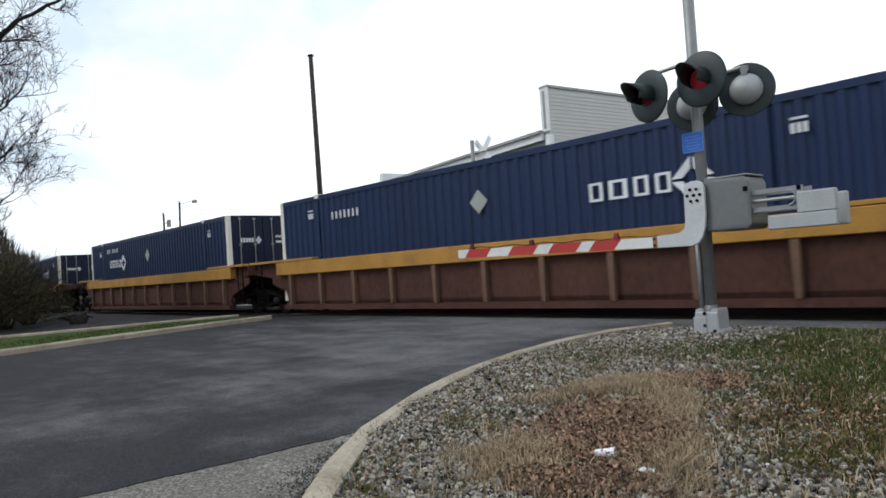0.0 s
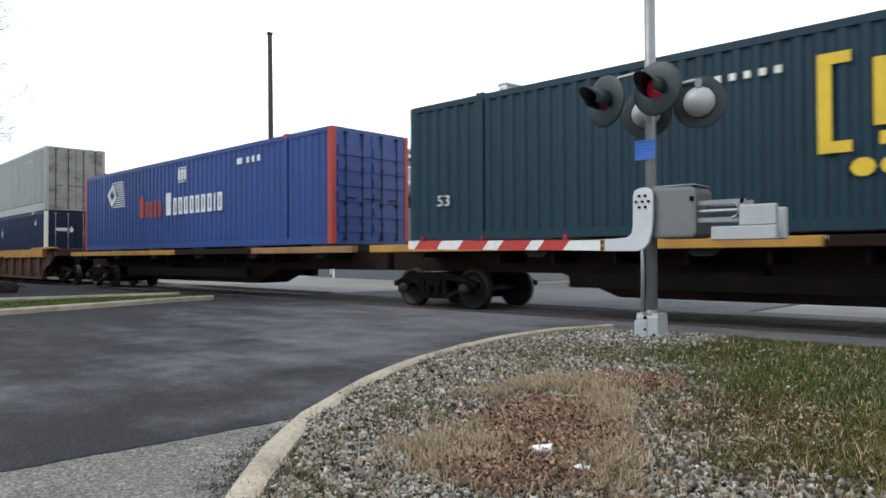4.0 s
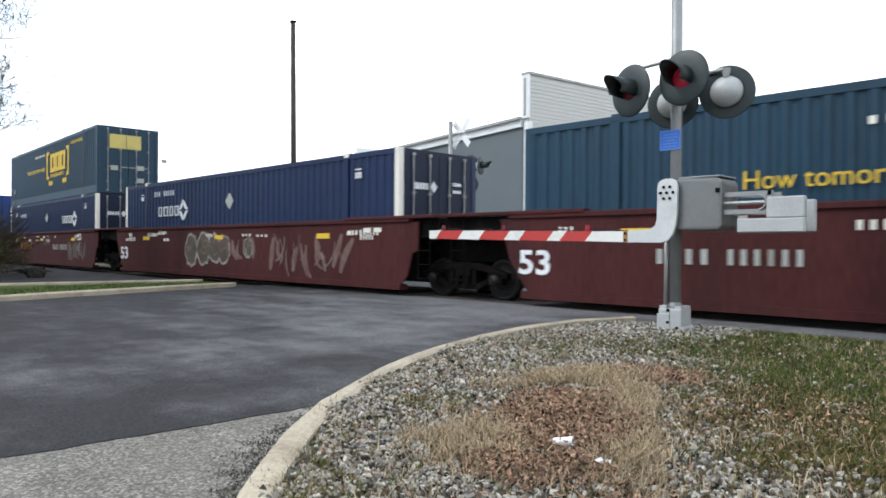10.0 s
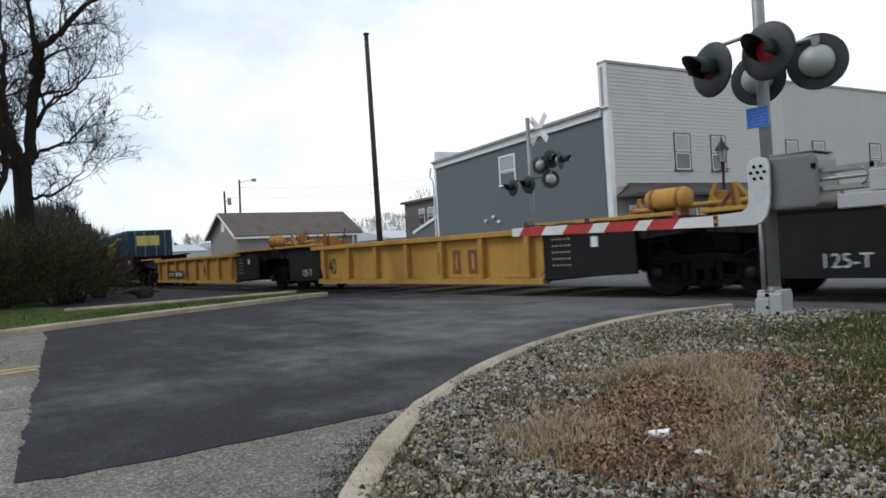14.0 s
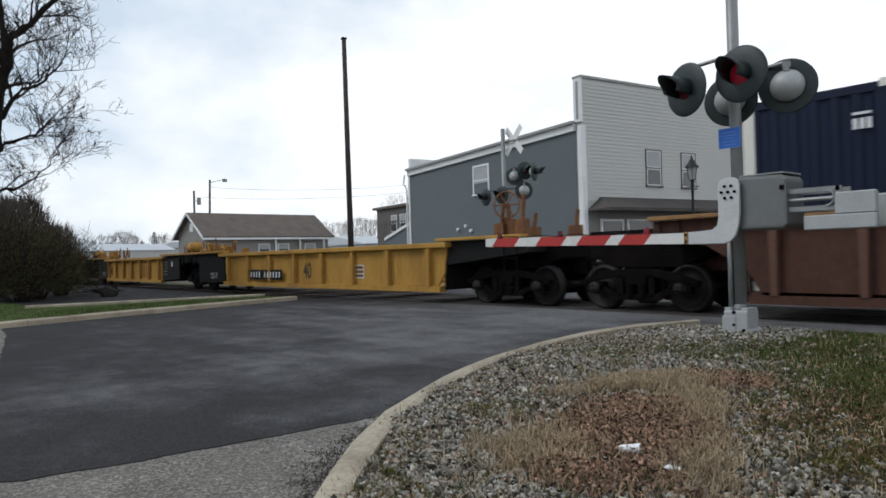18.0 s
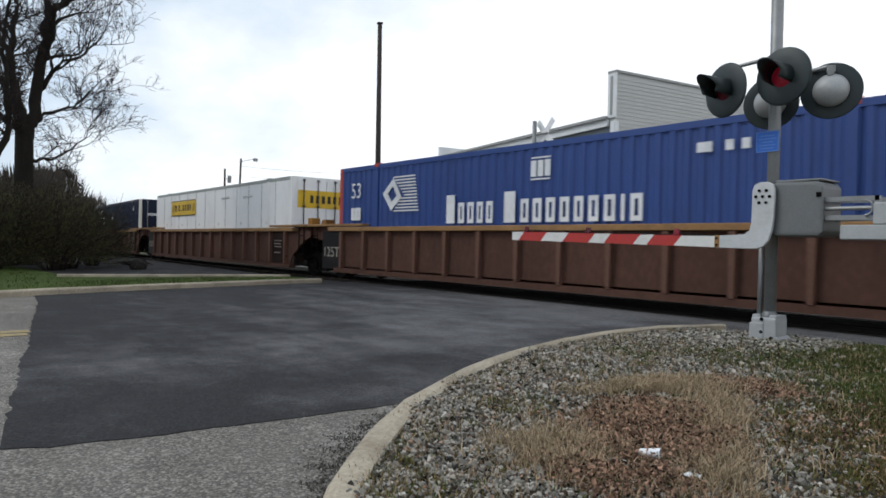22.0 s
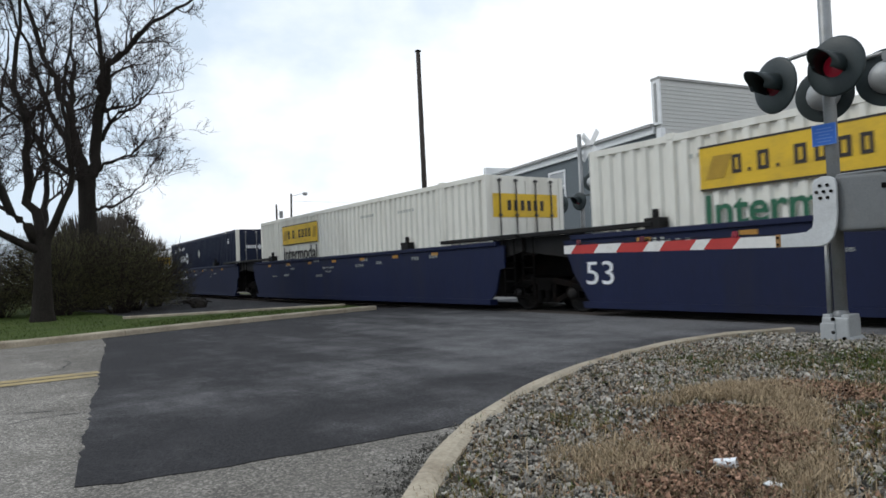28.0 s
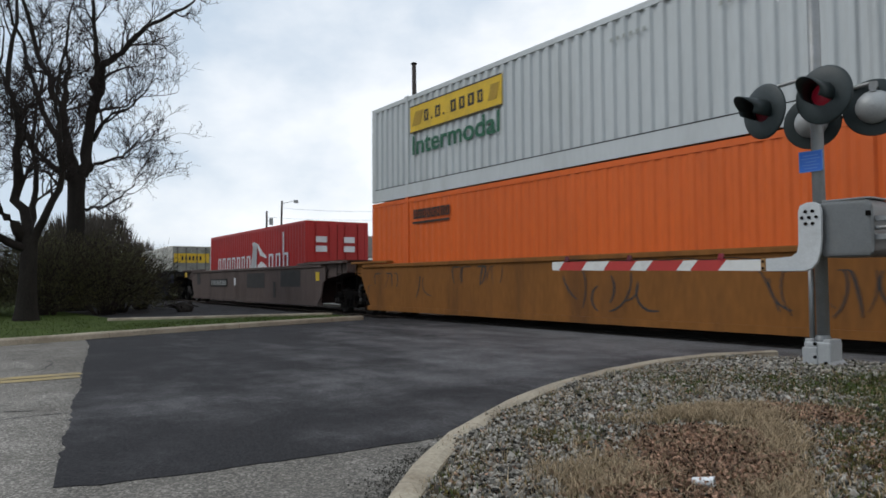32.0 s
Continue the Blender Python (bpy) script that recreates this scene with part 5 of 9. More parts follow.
# ---- trees and shrubs ----
class Limbs:
    """Collects tapered tubes into one mesh."""

    def __init__(self):
        self.v, self.f = [], []

    def tube(self, pts, radii, n=5):
        base = len(self.v)
        for i, p in enumerate(pts):
            d = (pts[min(i + 1, len(pts) - 1)] - pts[max(i - 1, 0)]).normalized()
            x = d.orthogonal().normalized()
            y = d.cross(x)
            for k in range(n):
                a = 2 * math.pi * k / n
                self.v.append(p + (x * math.cos(a) + y * math.sin(a)) * radii[i])
        for i in range(len(pts) - 1):
            for k in range(n):
                a, b = base + i * n + k, base + i * n + (k + 1) % n
                self.f.append((a, b, b + n, a + n))

    def add(self, name, material, parent, smooth=True):
        return raw(name, self.v, self.f, material, parent, smooth)


def branch(rng, wood, twigs, p, d, length, r, level, up=0.25, spread=0.75, top=5):
    """One wandering branch with side branches; thin levels go into the twig mesh."""
    n = 6 if level < 3 else 4
    pts, radii = [p.copy()], [r]
    q, dd = p.copy(), d.normalized()
    for i in range(n):
        wob = Vector((rng.gauss(0, 1), rng.gauss(0, 1), rng.gauss(0, 1))) * (0.13 + 0.03 * level)
        dd = (dd + wob + Vector((0, 0, up * 0.12))).normalized()
        q = q + dd * (length / n)
        pts.append(q.copy())
        radii.append(r * (1 - 0.72 * (i + 1) / n) + 0.0042)
    (wood if level < 2 else twigs).tube(pts, radii, 7 if level < 2 else (4 if level < 3 else 3))
    if level >= top:
        return
    kids = (7, 7, 6, 5, 3)[min(level, 4)]
    for k in range(kids):
        t = rng.uniform(0.25, 1.0) if k else 1.0
        i = min(n - 1, int(t * n))
        a = pts[i].lerp(pts[i + 1], t * n - i) if i < n else pts[-1]
        axis = (pts[i + 1] - pts[i]).normalized()
        side = axis.orthogonal()
        side.rotate(Matrix.Rotation(rng.uniform(0, 6.28), 3, axis))
        nd = (axis * rng.uniform(0.5, 1.0) + side.normalized() * rng.uniform(0.5, 1.0) * spread + Vector((0, 0, up))).normalized()
        branch(rng, wood, twigs, a, nd, length * rng.uniform(0.42, 0.68), radii[i] * rng.uniform(0.4, 0.62), level + 1, up, spread, top)


def tree(name, label, base, trunk, limbs, seed, r0, top=5):
    rng = random.Random(seed)
    root = thing(name, label, "tree", pose(*base), group="trees by the track")
    wood, twigs = Limbs(), Limbs()
    pts = [Vector(p) for p in trunk]
    rad = [r0 * (1.45 if i == 0 else 1.12 if i == 1 else 1.0 - 0.22 * i / len(pts)) for i in range(len(pts))]
    wood.tube(pts, rad, 12)
    for start, path, r, kids in limbs:
        ctrl = [Vector(start)] + [Vector(p) for p in path]
        line = []
        for a, b in zip(ctrl, ctrl[1:]):
            for k in range(4):
                line.append(a.lerp(b, k / 4) + Vector((rng.gauss(0, 0.05), rng.gauss(0, 0.05), rng.gauss(0, 0.05))))
        line.append(ctrl[-1])
        n = len(line)
        rr = [0.92 * r * (1 - 0.85 * (i / (n - 1)) ** 0.8) + 0.010 for i in range(n)]
        wood.tube(line, rr, 8)
        for k in range(kids + 1):
            i = rng.randrange(max(1, n // 4), n - 1)
            axis = (line[i + 1] - line[i]).normalized()
            side = axis.orthogonal()
            side.rotate(Matrix.Rotation(rng.uniform(0, 6.28), 3, axis))
            nd = (axis * 0.7 + side.normalized() * 0.8 + Vector((0, 0, 0.25))).normalized()
            branch(rng, wood, twigs, line[i], nd, rng.uniform(0.9, 1.8), rr[i] * 0.48, 2, 0.22, 0.8, top)
        branch(rng, wood, twigs, line[-1], line[-1] - line[-2], 1.3, rr[-1], 2, 0.25, 0.8, top)
    wood.add("trunk", M["bark"], root)
    twigs.add("crown", M["twig"], root, False)
    return root


def build_trees():
    # the nearer tree on the verge
    tree("bare_tree", "bare dark-barked tree on the grass verge", (-21.6, 1.78, 0.05), [(0, 0, 0), (0, 0, 0.35), (0.02, 0.02, 1.2), (0, 0.04, 2.3)],
         [((0, 0.04, 2.1), [(0.3, -0.7, 3.0), (0.2, -1.3, 4.2), (0.5, -1.7, 6.0), (0.3, -2.0, 8.5)], 0.15, 7),
          ((0, 0.04, 2.2), [(-0.4, -0.2, 3.3), (-0.5, -0.25, 5.0), (-0.6, -0.5, 7.0), (-0.6, -0.2, 9.5)], 0.17, 7),
          ((0, 0.06, 2.0), [(0.3, 0.5, 2.9), (0.5, 0.75, 4.2), (0.4, 0.55, 5.8), (0.6, 0.8, 8.0)], 0.13, 6),
          ((0, 0.0, 1.9), [(0.4, -1.2, 2.5), (0.6, -2.4, 3.4), (0.5, -3.5, 5.0)], 0.12, 6),
          ((0, 0.0, 2.2), [(-0.9, 0.2, 3.4), (-1.7, 0.2, 5.0), (-2.2, 0.5, 7.5)], 0.12, 5)], 5, 0.24)
    # the taller one behind, with a broken limb
    tree("tall_bare_tree", "tall bare tree with a broken-off main limb", (-29.6, 4.0, 0.0), [(0, 0, 0), (0, 0, 0.5), (0, 0, 2.0), (0, 0.02, 3.6), (0, 0.0, 5.0)],
         [((0, 0, 4.6), [(0.2, -0.25, 6.0), (0.1, -0.45, 7.4), (0.1, -0.5, 8.2)], 0.30, 2),
          ((0.1, -0.4, 7.2), [(0.3, -0.9, 8.4), (0.4, -1.5, 9.8), (0.5, -2.0, 12.0), (0.6, -2.6, 14.5)], 0.15, 8),
          ((0.1, -0.45, 7.9), [(0.2, -0.35, 9.2), (0.1, -0.4, 10.0)], 0.12, 1),
          ((0, 0, 4.4), [(0.1, 0.3, 6.0), (0.1, 0.5, 7.6), (0.1, 0.85, 9.5), (0.3, 1.4, 10.2), (0.3, 2.6, 11.6), (0.2, 4.2, 12.8)], 0.27, 11),
          ((0.1, 0.6, 8.4), [(-0.2, 0.7, 10.2), (-0.2, 0.5, 12.4), (0, 0.8, 15.0)], 0.14, 8),
          ((0, 0.2, 5.2), [(0.3, 0.8, 5.7), (0.4, 1.5, 6.0), (0.5, 2.1, 6.7)], 0.09, 7),
          ((0, 0.3, 6.4), [(0.4, 1.0, 7.4), (0.6, 1.8, 8.0), (0.7, 2.4, 8.8)], 0.10, 7),
          ((0, 0.1, 4.0), [(0.4, 0.8, 3.9), (0.5, 1.5, 4.4), (0.5, 2.0, 5.0)], 0.07, 6),
          ((0, 0, 5.2), [(-0.6, -0.8, 7.0), (-0.9, -1.6, 9.5), (-1.2, -2.4, 12.5)], 0.16, 8),
          ((0, -0.1, 4.8), [(0.6, -1.4, 6.0), (0.8, -3.0, 8.0), (1.0, -4.4, 10.5)], 0.15, 8)], 9, 0.36)
    # more bare trees further along the verge
    for k, (x, y, s, sd) in enumerate(((-27.5, -2.6, 1.0, 31), (-36.0, 0.5, 1.1, 32), (-33.0, -5.5, 1.2, 33))):
        tree("bare_tree", "bare dark-barked tree among the shrubs", (x, y, 0.0), [(0, 0, 0), (0, 0, 0.5), (0, 0, 1.8), (0, 0, 3.0)],
             [((0, 0, 2.8), [(0.3, -0.8, 4.5 * s), (0.2, -1.6, 7 * s), (0.4, -2.2, 10 * s)], 0.15, 7), ((0, 0, 2.8), [(-0.2, 0.6, 4.8 * s), (0.1, 0.9, 7.5 * s), (0.2, 1.4, 11 * s)], 0.16, 7), ((0, 0, 2.5), [(-0.5, -0.1, 5 * s), (-0.6, -0.4, 8 * s), (-0.7, 0.2, 11.5 * s)], 0.15, 7)], sd, 0.24)


def shrub(base, rx, ry, h, seed, leaves=1500):
    """A rounded thicket: arching stems inside, fine twigs and small young leaves filling a lumpy crown."""
    rng = random.Random(seed)
    root = thing("shrub", "dense olive green and brown shrub just coming into leaf", "shrub", pose(*base), group="shrubs by the track")
    stems = Limbs()
    for k in range(40):
        a, t = rng.uniform(0, 6.28), rng.random() ** 0.6
        tip = Vector((rx * t * math.cos(a), ry * t * math.sin(a), h * math.sqrt(max(0.1, 1 - 0.8 * t * t)) * rng.uniform(0.7, 0.98)))
        mid = Vector((tip.x * 0.4, tip.y * 0.4, tip.z * 0.55)) + Vector((rng.gauss(0, 0.15), rng.gauss(0, 0.15), 0))
        stems.tube([Vector((tip.x * 0.15, tip.y * 0.15, -0.05)), mid, tip], [0.028, 0.016, 0.005], 4)
    for k in range(70):
        a, t = rng.uniform(0, 6.28), rng.random() ** 0.5
        p = Vector((rx * t * math.cos(a), ry * t * math.sin(a), h * math.sqrt(max(0.1, 1 - 0.8 * t * t)) * rng.uniform(0.6, 0.95)))
        d = Vector((math.cos(a) * t, math.sin(a) * t, rng.uniform(0.4, 1.2))).normalized() * rng.uniform(0.3, 0.95)
        bend = Vector((rng.gauss(0, 0.12), rng.gauss(0, 0.12), -0.06))
        stems.tube([p, p + d * 0.5, p + d + bend], [0.011, 0.008, 0.004], 3)
    tagged(stems.add("branchwork", M["twig"], root, False), kind="stuff")
    v, f, tv, tf = [], [], [], []
    for k in range(leaves):
        a, e = rng.uniform(0, 6.28), math.asin(rng.uniform(-0.25, 1.0))
        d = Vector((math.cos(a) * math.cos(e), math.sin(a) * math.cos(e), math.sin(e)))
        lump = 1 + 0.26 * noise.noise(d * 2.1 + Vector((seed, 0, 0))) + 0.12 * noise.noise(d * 5.5 + Vector((0, seed, 0)))
        t = rng.random() ** 0.45 * lump
        p = Vector((rx * d.x * t, ry * d.y * t, max(0.06, 0.25 * h + 0.75 * h * d.z * t)))
        if k % 3:
            g = (d + Vector((rng.gauss(0, 0.7), rng.gauss(0, 0.7), rng.gauss(0.2, 0.6)))).normalized() * rng.uniform(0.05, 0.13)
            w = g.orthogonal().normalized() * rng.uniform(0.005, 0.011)
            i = len(v)
            v += [p, p + g * 0.45 + w, p + g, p + g * 0.45 - w]
            f.append((i, i + 1, i + 2, i + 3))
        else:
            g = (d + Vector((rng.gauss(0, 0.6), rng.gauss(0, 0.6), rng.gauss(0.3, 0.5)))).normalized() * rng.uniform(0.12, 0.34)
            w = g.orthogonal().normalized() * 0.005
            i = len(tv)
            tv += [p - w, p + w, p + g]
            tf.append((i, i + 1, i + 2))
    tagged(raw("foliage", v, f, M["bush"], root), kind="stuff")
    tagged(raw("twig_haze", tv, tf, M["twig"], root), kind="stuff")


def far_growth():
    """Low wooded skyline: bare crowns as many small twigs, and a few conifers."""
    rng = random.Random(77)
    v, f = [], []

    def spray(c, rx, rz, n, long=1.0, wide=1.0):
        for k in range(n):
            a, t, e = rng.uniform(0, 6.28), rng.random() ** 0.5, rng.uniform(-0.2, 1.0)
            r = rx * t * math.sqrt(max(0.05, 1 - e * e * 0.8))
            p = c + Vector((r * math.cos(a), r * math.sin(a), rz * e))
            d = (p - c + Vector((0, 0, rz * 0.8))).normalized() * rng.uniform(0.5, 1.3) * long
            w = d.orthogonal().normalized() * rng.uniform(0.03, 0.07) * wide
            i = len(v)
            v.extend((p - w, p + w, p + d))
            f.append((i, i + 1, i + 2))

    for k in range(190):
        t = rng.random()
        x, y = -150 - 140 * rng.random(), -60 + 330 * t
        h = rng.uniform(3.5, 6.5)
        spray(Vector((x, y, h * 0.5)), rng.uniform(2.5, 4.5), h * 0.75, 300)
    for k in range(26):
        spray(Vector((-60 - 45 * rng.random(), -12 - 40 * rng.random(), 2.5)), 3.2, 3.6, 1500, 0.6, 0.5)
    for k in range(14):
        x = -34 - 3.5 * k
        spray(Vector((x, track_y(x) - 6.0 - rng.random() * 2.5, 1.2)), 1.8, 2.0 + rng.random() * 1.3, 2600, 0.6, 0.5)
    for x, y, top in ((-163, 44, 7.6), (-154, 45, 7.9), (-145, 44, 6.6), (-134, 46, 6.4), (-125, 75, 8.6), (-118, 76, 8.2), (-111, 75, 8.8), (-104, 74, 8.0), (-97, 75, 12.0), (-130, 77, 7.5), (-92, 17, 6.0), (-82, 16, 5.4), (-74, 15.5, 4.8), (-66, 14, 4.2)):
        spray(Vector((x, y, top * 0.35)), top * 0.45, top * 0.62, 700, 1.0, 0.55)
    tagged(raw("distant_woods", v, f, M["far_twig"]), "hazy brown bare woods along the skyline", "woods", kind="stuff")
    for x, y, h in ((-122, 40.8, 6.6), (-121, 38.4, 5.0), (-119, 35, 4.6), (-60, 47, 6.0)):
        root = thing("conifer", "small dark conifer in the distance", "tree", pose(x, y, 0))
        lim, vv, ff = Limbs(), [], []
        lim.tube([Vector((0, 0, 0)), Vector((0, 0, h))], [0.12, 0.02], 6)
        lim.add("trunk", M["bark"], root)
        for k in range(420):
            z = h * (0.12 + 0.88 * rng.random())
            r = (h - z) * 0.3 * rng.uniform(0.3, 1.0) + 0.1
            a = rng.uniform(0, 6.28)
            p = Vector((r * math.cos(a), r * math.sin(a), z - r * 0.3))
            d = Vector((math.cos(a), math.sin(a), -0.4)) * 0.3
            w = Vector((-math.sin(a), math.cos(a), 0)) * 0.12
            i = len(vv)
            vv += [p - w, p + w, p + d]
            ff.append((i, i + 1, i + 2))
        raw("crown", vv, ff, M["far_green"], root)


build_trees()
for n, (x, y, rx, ry, h) in enumerate(((-25.2, 4.3, 1.6, 1.5, 2.9), (-26.6, 5.0, 1.6, 1.3, 2.4), (-24.9, 2.6, 1.4, 1.5, 2.6), (-26.0, 0.9, 1.5, 1.8, 2.9), (-25.5, -1.2, 1.5, 1.8, 3.2), (-27.5, 3.0, 1.8, 1.8, 3.3), (-29.0, 6.2, 1.6, 1.3, 2.6), (-28.8, -0.6, 2.0, 2.0, 3.5), (-31.5, 3.2, 2.2, 2.4, 3.3), (-26.5, -3.6, 1.8, 2.0, 3.4), (-31.0, -4.5, 2.4, 2.4, 3.8))):
    shrub((x, y, 0.03), rx * 1.15, ry * 1.15, h * 0.94, 300 + n, 15000)
far_growth()


# ---- crossing signals ----
def light_unit(parent, m, lit=False, back_only=False, name="flasher"):
    """A flashing light: round black background, lens, long hood and rounded housing. It looks along its -y."""
    turn = m @ Matrix.Rotation(radians(90), 4, "X")
    bm = bm_new()
    lathe(bm, [(0.0, 0.012), (0.16, 0.012), (0.285, 0.004), (0.305, -0.006), (0.309, -0.016), (0.298, -0.020), (0.16, -0.004), (0.0, -0.004)], turn, 40)
    disc = part(name, bm, M["lamp_black"], parent, "round black flashing light background", True)
    bm = bm_new()
    lathe(bm, [(0.0, 0.042), (0.04, 0.040), (0.08, 0.032), (0.105, 0.020), (0.116, 0.010)], turn, 28)
    part("lens", bm, M["lens_lit" if lit else "lens_red"], disc, smooth=True)
    bm = bm_new()
    n = 22
    rings = []
    for i in range(n + 1):
        a = radians(-38 + 256 * i / n)
        c, s = math.cos(a), math.sin(a)
        reach = 0.36 * (0.62 + 0.38 * max(0, s))
        row = []
        for k, (r, f) in enumerate(((0.136, 0.0), (0.128, 0.5), (0.120, 1.0), (0.113, 1.0), (0.121, 0.5), (0.128, 0.0))):
            row.append(bm.verts.new(m @ Vector((r * c, -0.012 - reach * f, r * s + 0.02 * f))))
        rings.append(row)
    for a, b in zip(rings, rings[1:]):
        for k in range(6):
            bm.faces.new((a[k], a[(k + 1) % 6], b[(k + 1) % 6], b[k]))
    bm.faces.new(rings[0])
    bm.faces.new(rings[-1][::-1])
    part("hood", bm, M["lamp_black"], disc, smooth=True)
    bm = bm_new()
    lathe(bm, [(0.175, -0.02), (0.182, -0.05), (0.165, -0.10), (0.12, -0.15), (0.06, -0.178), (0.0, -0.185)], turn, 28)
    part("housing", bm, M["alu_light"], disc, "grey rounded lamp housing", True)
    bm = bm_new()
    box(bm, -0.03, 0.03, 0.03, 0.13, 0.15, 0.24)
    rod(bm, (0, 0.09, 0.19), (0, 0.09, 0.26), 0.045, 10)
    for q in bm.verts:
        q.co = m @ q.co
    part("lamp_clamp", bm, M["galv"], disc)
    return disc


def crossbuck(parent, m, words):
    for k, (tilt, word) in enumerate(((-45, "RAIL  ROAD"), (45, "CROSSING"))):
        bm = bm_new()
        box(bm, -0.62, 0.62, -0.012 - 0.014 * k, -0.002 - 0.014 * k, -0.115, 0.115)
        mm = m @ Matrix.Rotation(radians(-tilt), 4, "Y")
        for q in bm.verts:
            q.co = mm @ q.co
        blade = part("blade", bm, M["white_clean"], parent, "white reflective crossbuck blade")
        if words:
            lettering("blade_word", word, 0.19, M["letter_dark"], blade, mm @ pose(0, -0.016 - 0.014 * k, 0.0), width=1.0)


def near_signal():
    mx, my = -3.74, 7.75
    root = thing("crossing_signal", "galvanised crossing signal mast with four flashing lights", "crossing signal", pose(mx, my, 0))
    g = island_z(mx, my)
    bm = bm_new()
    box(bm, -0.145, 0.135, -0.14, 0.14, g - 0.15, 0.40)
    soften(bm, 0.03, 3)
    base = part("base_casting", bm, M["alu_light"], root, "pale cast metal base on the gravel", False)
    bm = bm_new()
    box(bm, -0.155, 0.0, -0.155, -0.12, g + 0.0, 0.34)
    soften(bm, 0.012, 2)
    part("half_casting", bm, M["alu_light"], base)
    bm = bm_new()
    plate(bm, [(-0.15, g - 0.1), (0.17, g - 0.1), (0.165, g + 0.02), (0.13, g + 0.06), (-0.14, g + 0.06), (-0.15, g + 0.02)], -0.13, 0.17)
    soften(bm, 0.015, 2)
    part("foot_flange", bm, M["alu_light"], base)
    for ex in (-0.10, 0.09):
        bm = bm_new()
        box(bm, ex - 0.04, ex + 0.04, -0.12, 0.12, 0.38, 0.43)
        soften(bm, 0.012, 2)
        part("ear", bm, M["alu_light"], base)
    bm = bm_new()
    lathe(bm, [(0.088, 0.40), (0.085, 0.435), (0.074, 0.45), (0.07, 0.47)], Matrix(), 20)
    part("collar", bm, M["silver"], base, smooth=True)
    for sx, sy, z in ((-0.02, -0.135, 0.38), (-0.02, -0.135, 0.24), (0.09, -0.135, 0.18)):
        bm = bm_new()
        rod(bm, (sx, sy, z), (sx, sy - 0.02, z), 0.02, 8)
        part("bolt", bm, M["truck"], base)
    bm = bm_new()
    rod(bm, (0, 0, 0.45), (0, 0, 5.15), 0.065, 20)
    part("mast", bm, M["galv"], root, smooth=True)
    bm = bm_new()
    rod(bm, (-0.105, -0.02, 0.42), (-0.10, -0.02, 1.28), 0.030, 10)
    part("conduit", bm, M["galv"], root, smooth=True)
    bm = bm_new()
    lathe(bm, [(0.0, 5.2), (0.05, 5.19), (0.075, 5.14), (0.075, 5.08)], Matrix(), 16)
    part("mast_cap", bm, M["galv"], root)
    crossbuck(root, pose(0.02, -0.08, 4.76), True)
    # cross arm and lights
    bm = bm_new()
    rod(bm, (-0.42, -0.26, 3.215), (0.20, -0.26, 3.255), 0.022, 10)
    rod(bm, (0.44, 0.26, 3.17), (-0.22, 0.26, 3.13), 0.022, 10)
    rod(bm, (-0.02, -0.28, 3.235), (0.0, 0.28, 3.15), 0.026, 10)
    box(bm, -0.1, 0.1, -0.1, 0.1, 3.13, 3.25)
    part("cross_arm", bm, M["galv"], root)
    light_unit(root, pose(-0.41, -0.35, 2.955, 0, 0, -17))
    light_unit(root, pose(0.24, -0.35, 3.0, 0, 0, -6), lit=True)
    light_unit(root, pose(0.45, 0.35, 2.92, 0, 0, 196))
    light_unit(root, pose(-0.215, 0.35, 2.88, 0, 0, 192))
    # emergency sign
    bm = bm_new()
    box(bm, -0.165, 0.09, -0.082, -0.074, 2.25, 2.48)
    s = part("notice_plate", bm, M["sign_blue"], root, "small blue notice plate with white border")
    bm = bm_new()
    for x0, x1, z0, z1 in ((-0.165, 0.09, 2.25, 2.258), (-0.165, 0.09, 2.472, 2.48), (-0.165, -0.157, 2.25, 2.48), (0.082, 0.09, 2.25, 2.48)):
        box(bm, x0, x1, -0.085, -0.0825, z0, z1)
    part("plate_border", bm, M["sign_pale"], s)
    for k, (w, z) in enumerate(((0.16, 2.43), (0.2, 2.395), (0.12, 2.36), (0.18, 2.325), (0.14, 2.29))):
        bm = bm_new()
        box(bm, -0.0375 - w / 2, -0.0375 + w / 2, -0.085, -0.0825, z - 0.005, z + 0.005)
        part("text_bar", bm, M["sign_pale"], s)
    return root


